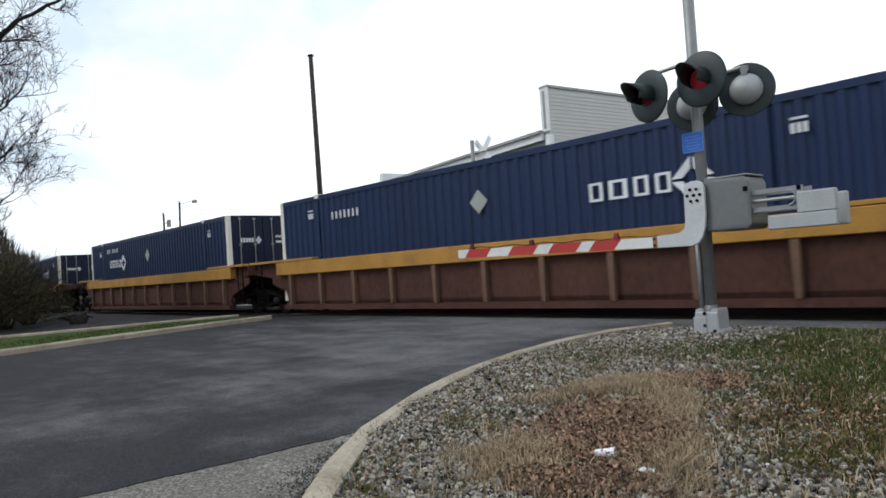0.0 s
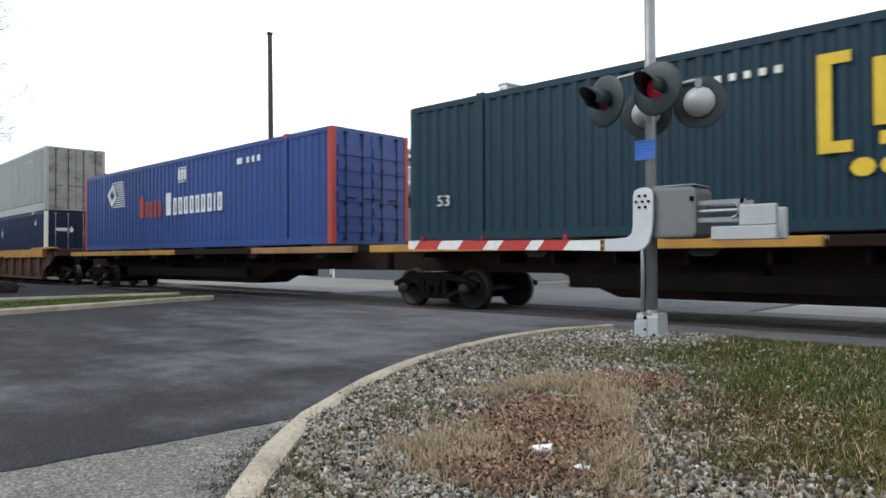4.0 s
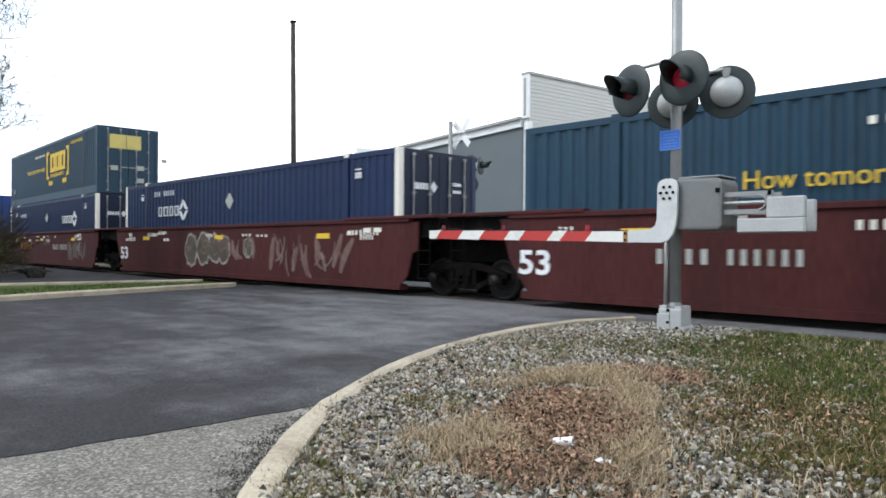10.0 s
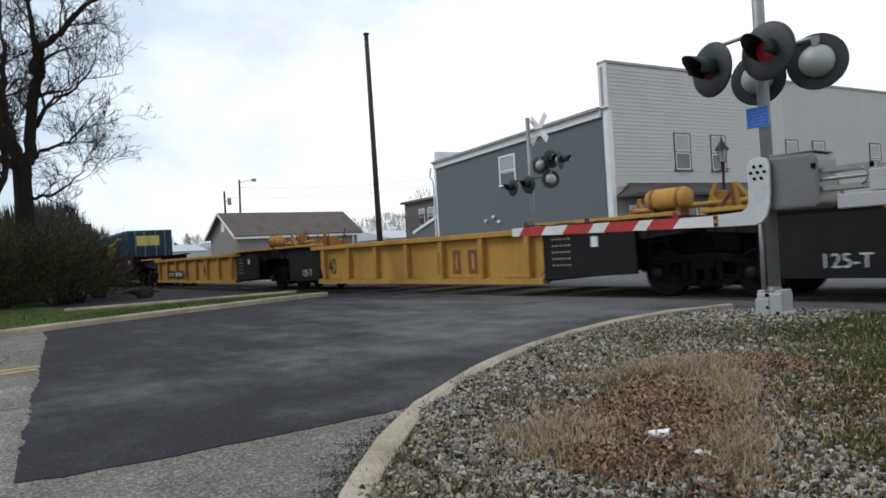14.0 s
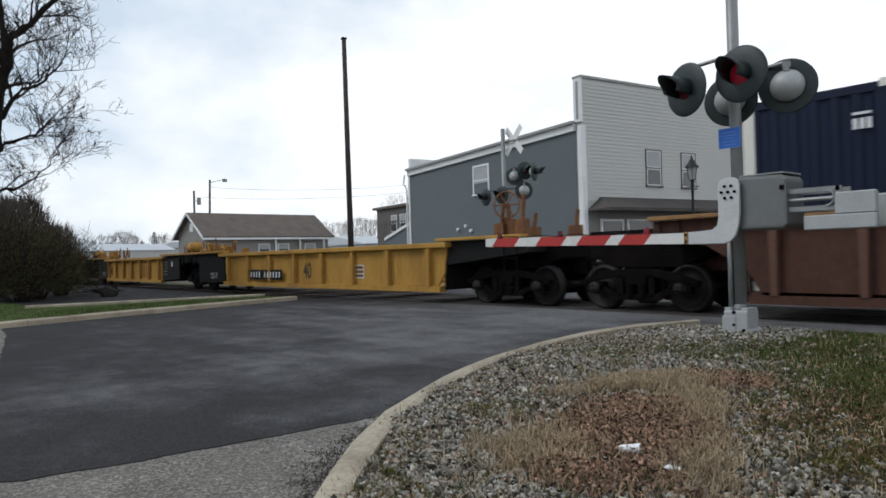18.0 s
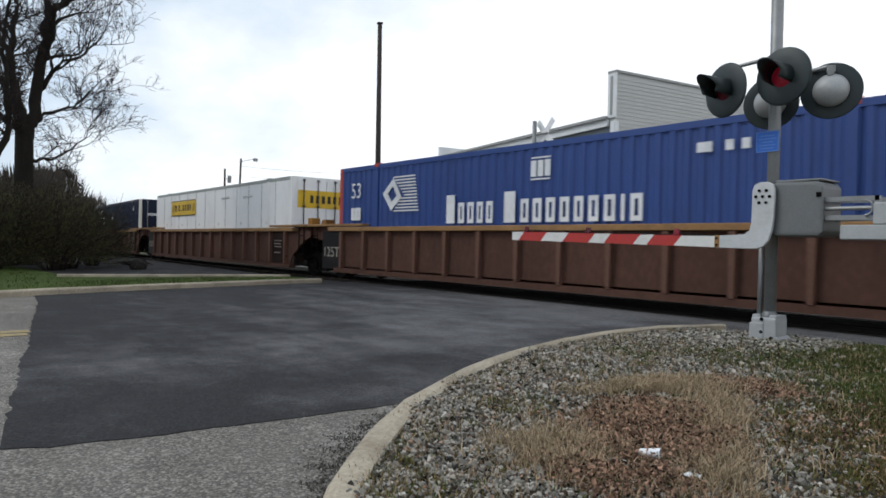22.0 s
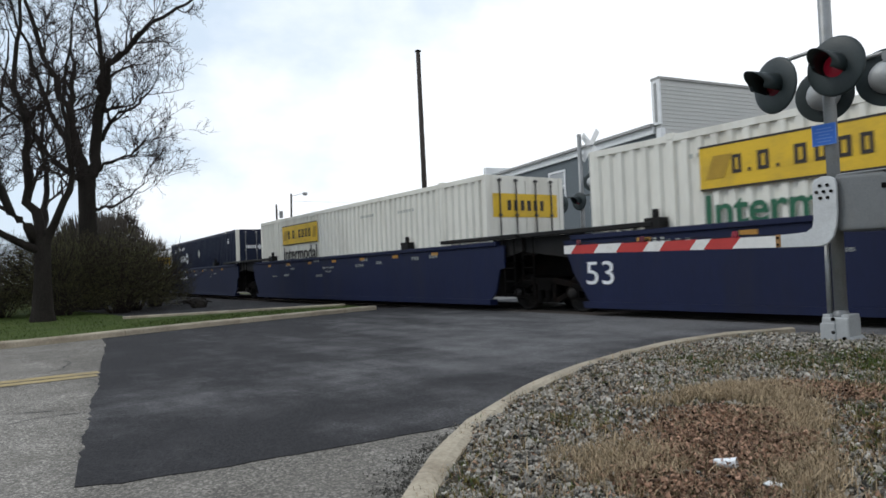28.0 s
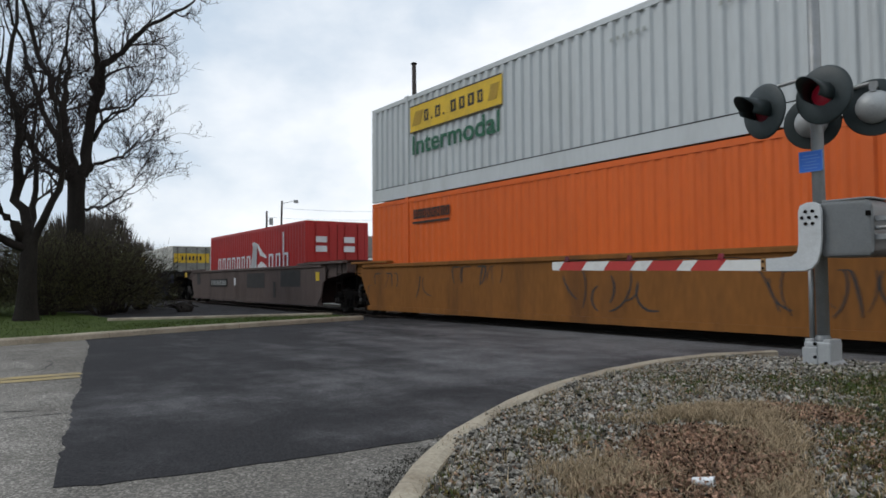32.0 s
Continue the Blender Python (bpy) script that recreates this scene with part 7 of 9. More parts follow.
def container(label, u0, length, z0, height, paint, post=None, marks=None, doors="rods", smooth_side=False, band=None, ext=True, pitch=0.28, deep=0.038, end_mat=None, rail=0.17, far_post=False, name="shipping_container"):
    """A steel freight container: corrugated sides between posts and rails, doors at its rear end."""
    L, H, W = length, height, 1.295
    ob = thing(name, label, "container", group="freight on the train")
    post = post or paint
    a, b = -L / 2, L / 2
    # corrugated side sheets
    for s in (-1, 1):
        verts, faces = [], []
        xs, ys = [], []
        x = a + 0.12
        if smooth_side:
            n = int((L - 0.24) / 1.22)
            for k in range(n):
                p = (L - 0.24) / n
                xs += [x, x + 0.012, x + p - 0.012]
                ys += [0.012, 0.0, 0.0]
                x += p
            xs.append(b - 0.12)
            ys.append(0.012)
        else:
            n = int((L - 0.24) / pitch)
            p = (L - 0.24) / n
            for k in range(n):
                xs += [x, x + p * 0.36, x + p * 0.50, x + p * 0.86]
                ys += [0.0, 0.0, deep, deep]
                x += p
            xs.append(b - 0.12)
            ys.append(0.0)
        for px, py in zip(xs, ys):
            for z in (0.16, H - 0.11):
                verts.append((px, s * (W - 0.008 - py), z))
        for k in range(len(xs) - 1):
            q = (2 * k, 2 * k + 2, 2 * k + 3, 2 * k + 1)
            faces.append(q if s < 0 else q[::-1])
        raw("side_sheet", verts, faces, paint, ob)
        if smooth_side:
            for k in range(1, n):
                px = a + 0.12 + (L - 0.24) * k / n
                bm = bm_new()
                y0, y1 = sorted((s * (W - 0.02), s * (W - 0.002)))
                box(bm, px - 0.010, px + 0.010, y0, y1, 0.17, H - 0.12)
                part("panel_seam", bm, M["grimy"], ob)
                bm = bm_new()
                rod(bm, (px + 0.5, s * (W - 0.02), 1.1 + 0.25 * (k % 2)), (px + 0.5, s * (W + 0.002), 1.1 + 0.25 * (k % 2)), 0.055, 10)
                part("patch_disc", bm, M["pale"], ob)
        bm = bm_new()
        y0, y1 = sorted((s * (W - 0.06), s * W))
        box(bm, a + 0.1, b - 0.1, y0, y1, H - 0.12, H)
        part("top_rail", bm, band or paint, ob)
        bm = bm_new()
        box(bm, a + 0.1, b - 0.1, y0, y1, 0.0, rail)
        part("bottom_rail", bm, paint, ob)
        if rail > 0.2:
            bm = bm_new()
            y0, y1 = sorted((s * (W - 0.04), s * (W + 0.003)))
            box(bm, a + 0.18, b - 0.3, y0, y1, rail, rail + 0.022)
            part("rail_seam", bm, M["black"], ob)
        if ext and L > 14:
            for px in (a + 1.98, b - 1.98):
                bm = bm_new()
                y0, y1 = sorted((s * (W - 0.05), s * (W + 0.004)))
                box(bm, px - 0.07, px + 0.07, y0, y1, 0.02, H - 0.002)
                part("side_post", bm, paint, ob)
                bm = bm_new()
                y0, y1 = sorted((s * (W - 0.14), s * (W + 0.012)))
                box(bm, px - 0.09, px + 0.09, y0, y1, H - 0.08, H + 0.035)
                part("corner_casting", bm, M["galv"] if band else post, ob)
    for px in (a, b):
        for s in (-1, 1):
            bm = bm_new()
            x0, x1 = sorted((px, px + (0.17 if px < 0 else -0.17)))
            y0, y1 = sorted((s * (W - 0.14), s * (W + 0.003)))
            box(bm, x0, x1, y0, y1, 0.0, H)
            soften(bm, 0.008)
            part("corner_post", bm, post if s < 0 or far_post else paint, ob)
    bm = bm_new()
    n = 12
    for k in range(n):
        x0, x1 = a + 0.1 + (L - 0.2) * k / n, a + 0.1 + (L - 0.2) * (k + 1) / n
        box(bm, x0 + 0.01, x1 - 0.01, -W + 0.06, W - 0.06, H - 0.05, H - 0.018)
    box(bm, a + 0.02, b - 0.02, -W + 0.08, W - 0.08, H - 0.07, H - 0.04)
    part("roof_sheet", bm, band or paint, ob)
    bm = bm_new()
    box(bm, a + 0.05, b - 0.05, -W + 0.06, W - 0.06, 0.05, 0.15)
    part("floor_frame", bm, M["black"], ob)
    # front bulkhead
    bm = bm_new()
    box(bm, a + 0.03, a + 0.08, -W + 0.13, W - 0.13, 0.12, H - 0.1)
    part("front_wall", bm, end_mat or paint, ob)
    # rear doors
    em = end_mat or paint
    for s in (-1, 1):
        bm = bm_new()
        y0, y1 = sorted((s * 0.012, s * (W - 0.145)))
        box(bm, b - 0.07, b - 0.02, y0, y1, 0.14, H - 0.12)
        door = part("door", bm, em, ob)
        if doors == "ribs":
            for k in range(6):
                z = 0.3 + k * (H - 0.6) / 6
                bm = bm_new()
                box(bm, b - 0.021, b + 0.012, y0 + 0.04, y1 - 0.04, z, z + (H - 0.6) / 6 * 0.6)
                part("door_rib", bm, em, door)
        for q in (0.33, 0.86):
            bm = bm_new()
            y = s * q
            rod(bm, (b + 0.012, y, 0.1), (b + 0.012, y, H - 0.08), 0.018, 8)
            for z in (0.12, 0.5, 1.0, 1.9, H - 0.12):
                box(bm, b - 0.022, b + 0.035, y - 0.045, y + 0.045, z - 0.03, z + 0.03)
            box(bm, b + 0.005, b + 0.03, min(y, y - 0.3 * s), max(y, y - 0.3 * s), 1.13, 1.17)
            # dark navy rods on royal blue doors paint in the door shadows
            part("lock_rod", bm, M["rod_dark"] if paint in (M["white"], M["cream"], M["pale"], M["beige"]) else M["galv"] if paint in (M["navy"], M["navy_dark"], M["csx"]) else M["navy_dark"] if paint == M["pacer"] else em, door)
    bm = bm_new()
    box(bm, b - 0.1, b - 0.015, -W + 0.14, W - 0.14, 0.0, 0.14)
    part("door_sill", bm, em, ob)
    bm = bm_new()
    box(bm, b - 0.1, b - 0.015, -W + 0.14, W - 0.14, H - 0.12, H)
    part("door_header", bm, em, ob)
    ride(ob, u0 + L / 2, z0)
    if marks:
        marks(ob, a, b, H)
    return ob


WHITE = "lamp_white"


def small_marks(ob, a, b, H, x=1.55, z=None):
    z = z or H - 0.62
    bars("owner_code", ob, M[WHITE], a + x, z, 0.24, 0.15, [1, 1, 1], gap=0.4)
    bars("owner_code", ob, M[WHITE], a + x, z + 0.20, 0.24, 0.035, [1])


def end_marks(ob, b, H, plates=False):
    """Marks on the rear doors, drawn as plain bars."""
    bm = bm_new()
    x = b - 0.016
    for y0, z, w, h in ((-0.85, H - 0.92, 0.52, 0.15), (0.48, H - 0.78, 0.3, 0.08), (0.48, H - 0.96, 0.3, 0.08)):
        n = 5
        for k in range(n):
            y = y0 + w * k / n
            box(bm, x - 0.002, x + 0.004, y, y + w / n * 0.7, z, z + h)
    tagged(part("door_marks", bm, M[WHITE], ob), kind="stuff")
    bm = bm_new()
    yc, zc, r = -0.18, H - 0.85, 0.11
    vs = [bm.verts.new((x + 0.004, yc + r * c, zc + r * 1.3 * s)) for c, s in ((-1, 0), (0, -1), (1, 0), (0, 1))]
    bm.faces.new(vs)
    part("door_diamond", bm, M[WHITE], ob)


def navy_marks(order):
    def draw(ob, a, b, H):
        if order == "first":
            wx, dx = a + 3.0, a + 8.3
        else:
            wx, dx = a + 10.9, a + 8.2
        bars("word_blocks", ob, M[WHITE], wx + 0.1, 1.68, 1.62, 0.34, [0.5, 0.66, 0.5, 0.5], gap=0.22, stroke=0.24)
        bm = bm_new()
        diamond(bm, wx + 2.10, 1.85, 0.34, -1.315, 0.15)
        part("diamond_emblem", bm, M[WHITE], ob)
        bm = bm_new()
        diamond(bm, dx, 2.02, 0.26, -1.315)
        part("diamond_plate", bm, M["beige"], ob)
        if order == "last":
            bars("number_mark", ob, M[WHITE], a + 2.7, H - 0.73, 1.25, 0.2, [1] * 7, gap=0.6)
        else:
            bars("number_mark", ob, M[WHITE], a + 2.75, H - 0.52, 0.5, 0.18, [1] * 3, gap=0.5)
            bars("number_mark", ob, M[WHITE], a + 3.55, H - 0.52, 0.85, 0.18, [1] * 5, gap=0.5)
        small_marks(ob, a, b, H)
        small_marks(ob, a, b, H, b - a - 1.6)
        end_marks(ob, b, H)
    return draw


def pacer_marks(high, red, rear53=False, dx=0.0):
    def draw(ob, a, b, H):
        z = 1.08 if high else 1.22
        h = 0.74 + 0.2 * dx if high else 0.68
        k, x = (0.87, a + 5.2 + 1.5 * dx) if high else (0.855, a + 5.1)
        first = M["letter_red" if red else WHITE]
        bars("word_blocks", ob, first, x, z, 0.36 * k, h, [1])
        bars("word_blocks", ob, first, x + 0.52 * k, z, 1.4 * k, h * 0.72, [0.7, 0.7, 0.65, 0.7], gap=0.4)
        bars("word_blocks", ob, M[WHITE], x + 2.35 * k, z, 0.40 * k, h, [1])
        bars("word_blocks", ob, M[WHITE], x + 2.95 * k, z, 3.6 * k, h * 0.74, [0.7, 0.75, 0.75, 0.75, 0.7, 0.75, 0.8, 0.25, 0.8], gap=0.4)
        bm = bm_new()
        zz, ex = H - 0.86, a + 2.75 + dx
        # a leaning white lozenge with an open slot, striped towards its rear
        lean = [(ex - 0.42, zz + 0.02), (ex - 0.02, zz - 0.45), (ex + 0.46, zz - 0.10), (ex + 0.08, zz + 0.42)]
        mid = (ex + 0.03, zz)
        slot = [(mid[0] + (p - mid[0]) * 0.48, mid[1] + (q - mid[1]) * 0.48) for p, q in lean]
        for k0 in range(4):
            k1 = (k0 + 1) % 4
            plate(bm, [lean[k0], lean[k1], slot[k1], slot[k0]], -1.319, -1.311)
        bm2 = bm_new()
        for k0 in range(12):
            t = k0 / 11
            zs = zz - 0.46 + 0.9 * t
            x0 = ex + (0.10 + 0.9 * t if t < 0.42 else 0.62 - 0.95 * (t - 0.42))
            box(bm2, x0, ex + 1.22 - 0.18 * t, -1.319, -1.311, zs - 0.018, zs + 0.018)
        part("emblem_diamond", bm, M[WHITE], ob)
        tagged(part("emblem_stripe", bm2, M[WHITE], ob), kind="stuff")
        for px in (((b - 0.95,) if rear53 else ()) if high else (a + 0.95,)):
            lettering("length_mark", "53", 0.62, M[WHITE], ob, pose(px, -1.314, H - 0.72), width=0.5)
            bars("plate_mark", ob, M[WHITE], px - 0.25, H - 1.55, 0.5, 0.36, [1, 1, 1], gap=0.15)
        bars("plate_mark", ob, M[WHITE], a + (8.1 if high else 7.9), H - 0.72, 0.55, 0.34, [1, 1, 1], gap=0.3)
        bars("plate_mark", ob, M[WHITE], a + (8.1 if high else 7.9), H - 0.34, 0.55, 0.03, [1])
        bars("plate_mark", ob, M[WHITE], a + (8.1 if high else 7.9), H - 0.79, 0.55, 0.03, [1])
        bars("number_mark", ob, M[WHITE], b - 4.4, H - 0.55, 1.3, 0.17, [2, 1, 1, 1], gap=0.2)
        if not high:
            # a ringed diamond and a short row of marks on each door
            for y in (-0.6, 0.55):
                bm = bm_new()
                outer = [(y + 0.25 * c, H - 0.75 + 0.25 * q) for c, q in ((-1, 0), (0, -1), (1, 0), (0, 1))]
                inner = [(y + 0.11 * c, H - 0.75 + 0.11 * q) for c, q in ((-1, 0), (0, -1), (1, 0), (0, 1))]
                for k0 in range(4):
                    k1 = (k0 + 1) % 4
                    bm.faces.new([bm.verts.new((b - 0.014, p, q)) for p, q in (outer[k0], outer[k1], inner[k1], inner[k0])])
                part("door_diamond", bm, M[WHITE], ob)
            for y, z, w in ((0.35, 1.55, 0.3), (0.35, 1.42, 0.22), (0.3, 0.95, 0.4), (-0.85, 0.95, 0.3)):
                bm = bm_new()
                box(bm, b - 0.018, b - 0.013, y, y + w, z, z + 0.06)
                part("door_mark", bm, M[WHITE], ob)
        if rear53:
            for z0, hh in ((H - 1.7, 0.38), (H - 2.3, 0.22)):
                bm = bm_new()
                box(bm, b + 0.014, b + 0.018, -0.35, 0.1, z0, z0 + hh)
                part("door_plate", bm, M[WHITE], ob)
            lettering("length_mark", "53", 0.62, M[WHITE], ob, pose(b + 0.02, -0.12, H - 0.9, 0, 0, 90), width=0.5)
    return draw


def csx_marks(slogan=True, number=True):
    def draw(ob, a, b, H):
        y = M["letter_yellow"]
        x0, x1, z0, z1 = a + 8.1, a + 12.0, 1.06, H - 0.45
        for xx, s in ((x0, 1), (x1, -1)):
            bm = bm_new()
            pts = [(xx, z0), (xx + 0.42 * s, z0), (xx + 0.42 * s, z0 + 0.16), (xx + 0.18 * s, z0 + 0.16), (xx + 0.18 * s, z1 - 0.16), (xx + 0.42 * s, z1 - 0.16), (xx + 0.42 * s, z1), (xx, z1)]
            plate(bm, pts if s > 0 else pts[::-1], -1.317, -1.309)
            part("bracket_mark", bm, y, ob)
        bars("word_blocks", ob, y, x0 + 0.68, z0 + 0.32, 2.62, z1 - z0 - 0.48, [0.9, 0.8, 0.95], gap=0.07, stroke=0.36)
        bars("small_word_mark", ob, y, x0 + 0.75, z0 + 0.06, 2.4, 0.18, [1] * 10, gap=0.3)
        bm = bm_new()
        for xx in (x0 + 0.55, x0 + 0.9, x1 - 0.9, x1 - 0.55):
            plate(bm, [(xx + 0.15 * math.cos(t * math.pi / 5), z0 - 0.22 + 0.13 * math.sin(t * math.pi / 5)) for t in range(10)], -1.317, -1.309)
        tagged(part("wheel_dot", bm, y, ob), kind="stuff")
        if slogan:
            lettering("slogan", "How tomorrow moves", 0.4, y, ob, pose(a + 5.95, -1.314, 1.65), width=3.6)
        if number:
            bars("number_mark", ob, y, a + 12.35, H - 0.46, 1.75, 0.15, [0.9] * 4 + [0.01] + [0.9] * 6, gap=0.35)
        lettering("length_mark", "53", 0.32, M["cream"], ob, pose(a + 1.0, -1.314, 0.82), width=0.34)
        bars("small_word_mark", ob, M["cream"], a + 5.8, H - 0.6, 1.9, 0.11, [1] * 9, gap=0.4)
        bm = bm_new()
        box(bm, b + 0.036, b + 0.042, -0.80, -0.12, H - 0.95, H - 0.34)
        part("door_panel", bm, M["door_yellow"], ob)
        bm = bm_new()
        box(bm, b + 0.036, b + 0.042, -0.10, 0.52, H - 0.95, H - 0.34)
        part("door_panel", bm, M["door_yellow"], ob)
        bm = bm_new()
        for yy, z in ((-0.75, 1.0), (0.35, 1.05), (0.35, 0.5)) if slogan else ((-0.3, 0.55),):
            box(bm, b + 0.036, b + 0.042, yy, yy + 0.3, z, z + 0.2)
        tagged(part("door_placard", bm, M["beige"], ob), kind="stuff")
    return draw


def hunt_marks(word=True, low=0.0, x=2.6, w=3.45, tall=0.78):
    def draw(ob, a, b, H):
        z1 = H - 0.33 - low
        z0 = z1 - tall
        bm = bm_new()
        box(bm, a + x, a + x + w, -1.318, -1.306, z0, z1)
        part("sign_panel", bm, M["sign_yellow"], ob)
        bars("word_blocks", ob, M["letter_dark"], a + x + 0.18 * w, z0 + 0.31 * tall, 0.64 * w, 0.40 * tall, [0.42, 0.12, 0.5, 0.12, 0.01, 0.5, 0.5, 0.55, 0.45], y=-1.322, gap=0.30)
        bars("emblem_bar", ob, M["emblem"], a + x + 0.12, z0 + 0.25 * tall, 0.10 * w, 0.5 * tall, [1], y=-1.322, slant=0.4)
        bars("emblem_bar", ob, M["emblem"], a + x + 0.87 * w, z0 + 0.25 * tall, 0.08 * w, 0.5 * tall, [1], y=-1.322, slant=0.3)
        bm = bm_new()
        for k, (p0, p1) in enumerate(((a + x, a + x + w),)):
            for z in (z0, z1 - 0.035):
                box(bm, p0, p1, -1.3225, -1.3195, z, z + 0.035)
        part("panel_border", bm, M["letter_dark"], ob)
        if word:
            lettering("word_sign", "Intermodal", 0.75, M["letter_green"] if word == "green" else M["letter_dark"], ob, pose(a + x + w / 2, -1.314, z0 - 0.38), width=w * 0.95, bold=0.012)
        # rear door panel in yellow with bars
        bm = bm_new()
        box(bm, b - 0.0195, b - 0.012, -1.08, 1.08, H - 1.05, H - 0.45)
        part("door_panel", bm, M["sign_yellow"], ob)
        bm = bm_new()
        for k in range(6):
            box(bm, b - 0.0118, b - 0.008, -0.62 + k * 0.22, -0.50 + k * 0.22, H - 0.88, H - 0.62)
        tagged(part("door_word_block", bm, M["letter_dark"], ob), kind="stuff")
        for p, zz in ((2.1, 0.5), (9.2, 0.55), (11.6, 0.6)):
            bars("number_mark", ob, M["beige"], a + p + 0.3, H - zz, 0.9, 0.08, [1] * 6, gap=0.5)
    return draw


def stencilled(marks):
    """The given marks with worn grey stencils near the front end."""
    def draw(ob, a, b, H):
        marks(ob, a, b, H)
        bars("stencil_mark", ob, M["letter_dark"], a + 0.34, H - 0.46, 0.08, 0.2, [1])
        bars("stencil_mark", ob, M["beige"], a + 1.12, H - 0.36, 0.26, 0.2, [1, 1], gap=0.4)
        bars("stencil_mark", ob, M["beige"], a + 0.9, H - 0.64, 0.75, 0.12, [1, 1, 1, 1, 0.01, 1, 1, 1], gap=0.5)
    return draw


def red_marks(ob, a, b, H):
    bars("word_blocks", ob, M[WHITE], a + 1.40, 1.12, 4.75, 0.66, [0.5, 0.55, 0.6, 0.5, 0.5, 0.5, 0.55], gap=0.3, stroke=0.24)
    bars("word_blocks", ob, M[WHITE], a + 8.45, 1.12, 2.1, 0.66, [0.5, 0.5, 0.55], gap=0.3, stroke=0.24)
    for pts in ([(5.75, 1.05), (6.5, 1.30), (6.15, 2.12), (6.05, 2.32), (6.28, 2.36), (6.7, 2.28), (6.62, 2.18), (6.3, 2.22), (6.42, 1.95), (6.62, 1.25), (6.3, 1.08)],
                [(6.62, 2.25), (7.1, 1.75), (7.75, 1.62), (7.9, 1.66), (7.25, 1.95), (6.85, 2.25)],
                [(6.75, 1.35), (7.25, 1.50), (7.85, 1.30), (8.05, 1.05), (7.9, 1.05), (7.5, 1.28), (7.1, 1.2), (6.8, 1.05)]):
        bm = bm_new()
        plate(bm, [(a + px + 0.35, pz) for px, pz in pts], -1.318, -1.310)
        bmesh.ops.triangulate(bm, faces=[q for q in bm.faces if len(q.verts) > 4])
        part("emblem_shape", bm, M[WHITE], ob)
    bm = bm_new()
    for y in (-0.9, 0.25):
        for z in (H - 0.8, H - 1.15, 0.55):
            box(bm, b + 0.036, b + 0.041, y, y + 0.45, z, z + 0.22)
    tagged(part("door_placard", bm, M[WHITE], ob), kind="stuff")
    bars("number_mark", ob, M[WHITE], b - 2.2, 1.7, 0.12, 0.9, [1])


def beige_marks(ob, a, b, H):
    bars("number_mark", ob, M["pale"], b - 3.2, H - 0.5, 1.2, 0.06, [1] * 9, gap=0.8)


def orange_marks(ob, a, b, H):
    bars("word_blocks", ob, M["letter_dark"], a + 2.35, H - 0.62, 1.7, 0.26, [1] * 8, gap=0.25, slant=0.2)
    bars("word_blocks", ob, M["letter_dark"], a + 2.3, H - 0.76, 1.75, 0.06, [1])


def fat_letters(car, x0, x1, z0, z1):
    """Three fat spray-painted shapes, pale with a dark outline."""
    w, h = (x1 - x0) / 3, z1 - z0
    shapes = ([(0.0, 0.0), (0.25, 0.0), (0.38, 0.28), (0.72, 0.30), (0.78, 0.05), (1.08, 0.0), (0.86, 0.62), (0.80, 1.0), (0.55, 1.0), (0.35, 0.6)],
              [(1.12, 0.1), (1.35, -0.06), (1.75, -0.02), (1.98, 0.15), (1.98, 0.48), (1.72, 0.50), (1.70, 0.28), (1.50, 0.22), (1.36, 0.40), (1.40, 0.72), (1.62, 0.86), (2.0, 0.84), (1.96, 1.06), (1.5, 1.08), (1.2, 0.92), (1.06, 0.5)],
              [(2.05, 0.12), (2.4, -0.05), (2.85, -0.12), (3.0, 0.2), (2.86, 0.52), (2.45, 0.66), (2.5, 0.82), (2.95, 0.80), (2.98, 1.04), (2.3, 1.06), (2.06, 0.84), (2.2, 0.48), (2.6, 0.36), (2.55, 0.22), (2.15, 0.3)])
    for sh in shapes:
        mx = sum(p[0] for p in sh) / len(sh)
        for name, mat_, grow, y in (("spray_halo", M["graffiti"], 1.22, -1.4950), ("spray_outline", M["graffiti_dark"], 1.13, -1.4968), ("spray_fill", M["graffiti_white"], 1.0, -1.4995)):
            bm = bm_new()
            bm.faces.new([bm.verts.new((x0 + w * (mx + (p - mx) * grow), y, z0 + h * (0.5 + (q - 0.5) * grow))) for p, q in sh])
            bmesh.ops.triangulate(bm, faces=bm.faces[:])
            part(name, bm, mat_, car)


def bubble_letters(car, x):
    """Rounded sprayed letters, dull olive with a wide cream edge, over a longer cream band and swirl."""
    rng = random.Random(77)
    for k, (cx, cz, rx, rz) in enumerate(((6.1, 0.97, 0.46, 0.56), (6.95, 1.0, 0.50, 0.54), (7.7, 1.02, 0.44, 0.48), (8.3, 1.0, 0.42, 0.46), (9.75, 1.05, 0.28, 0.30))):
        wob = [rng.uniform(0.9, 1.1) for _ in range(20)]
        for name, key, grow, y in (("spray_outline", "graffiti", 1.0, -1.4950 - 0.0004 * k), ("spray_fill", "graffiti_olive", 0.84, -1.4975 - 0.0004 * k)):
            bm = bm_new()
            bm.faces.new([bm.verts.new((x + cx + rx * grow * wob[j] * math.cos(j * 0.314), y, cz + rz * grow * wob[j] * math.sin(j * 0.314))) for j in range(20)])
            part(name, bm, M[key], car)
        bm = bm_new()
        for s in range(3):
            px, pz = cx + rng.uniform(-0.2, 0.2), cz + rng.uniform(-0.1, 0.25)
            a = rng.uniform(0, 6)
            vs = [[bm.verts.new((x + px + r * math.cos(a + j * 0.4), -1.5005, pz + r * math.sin(a + j * 0.4))) for r in (0.10, 0.15)] for j in range(9)]
            for (p0, q0), (p1, q1) in zip(vs, vs[1:]):
                bm.faces.new((p0, p1, q1, q0))
        part("spray_glint", bm, M["graffiti_faint"], car)


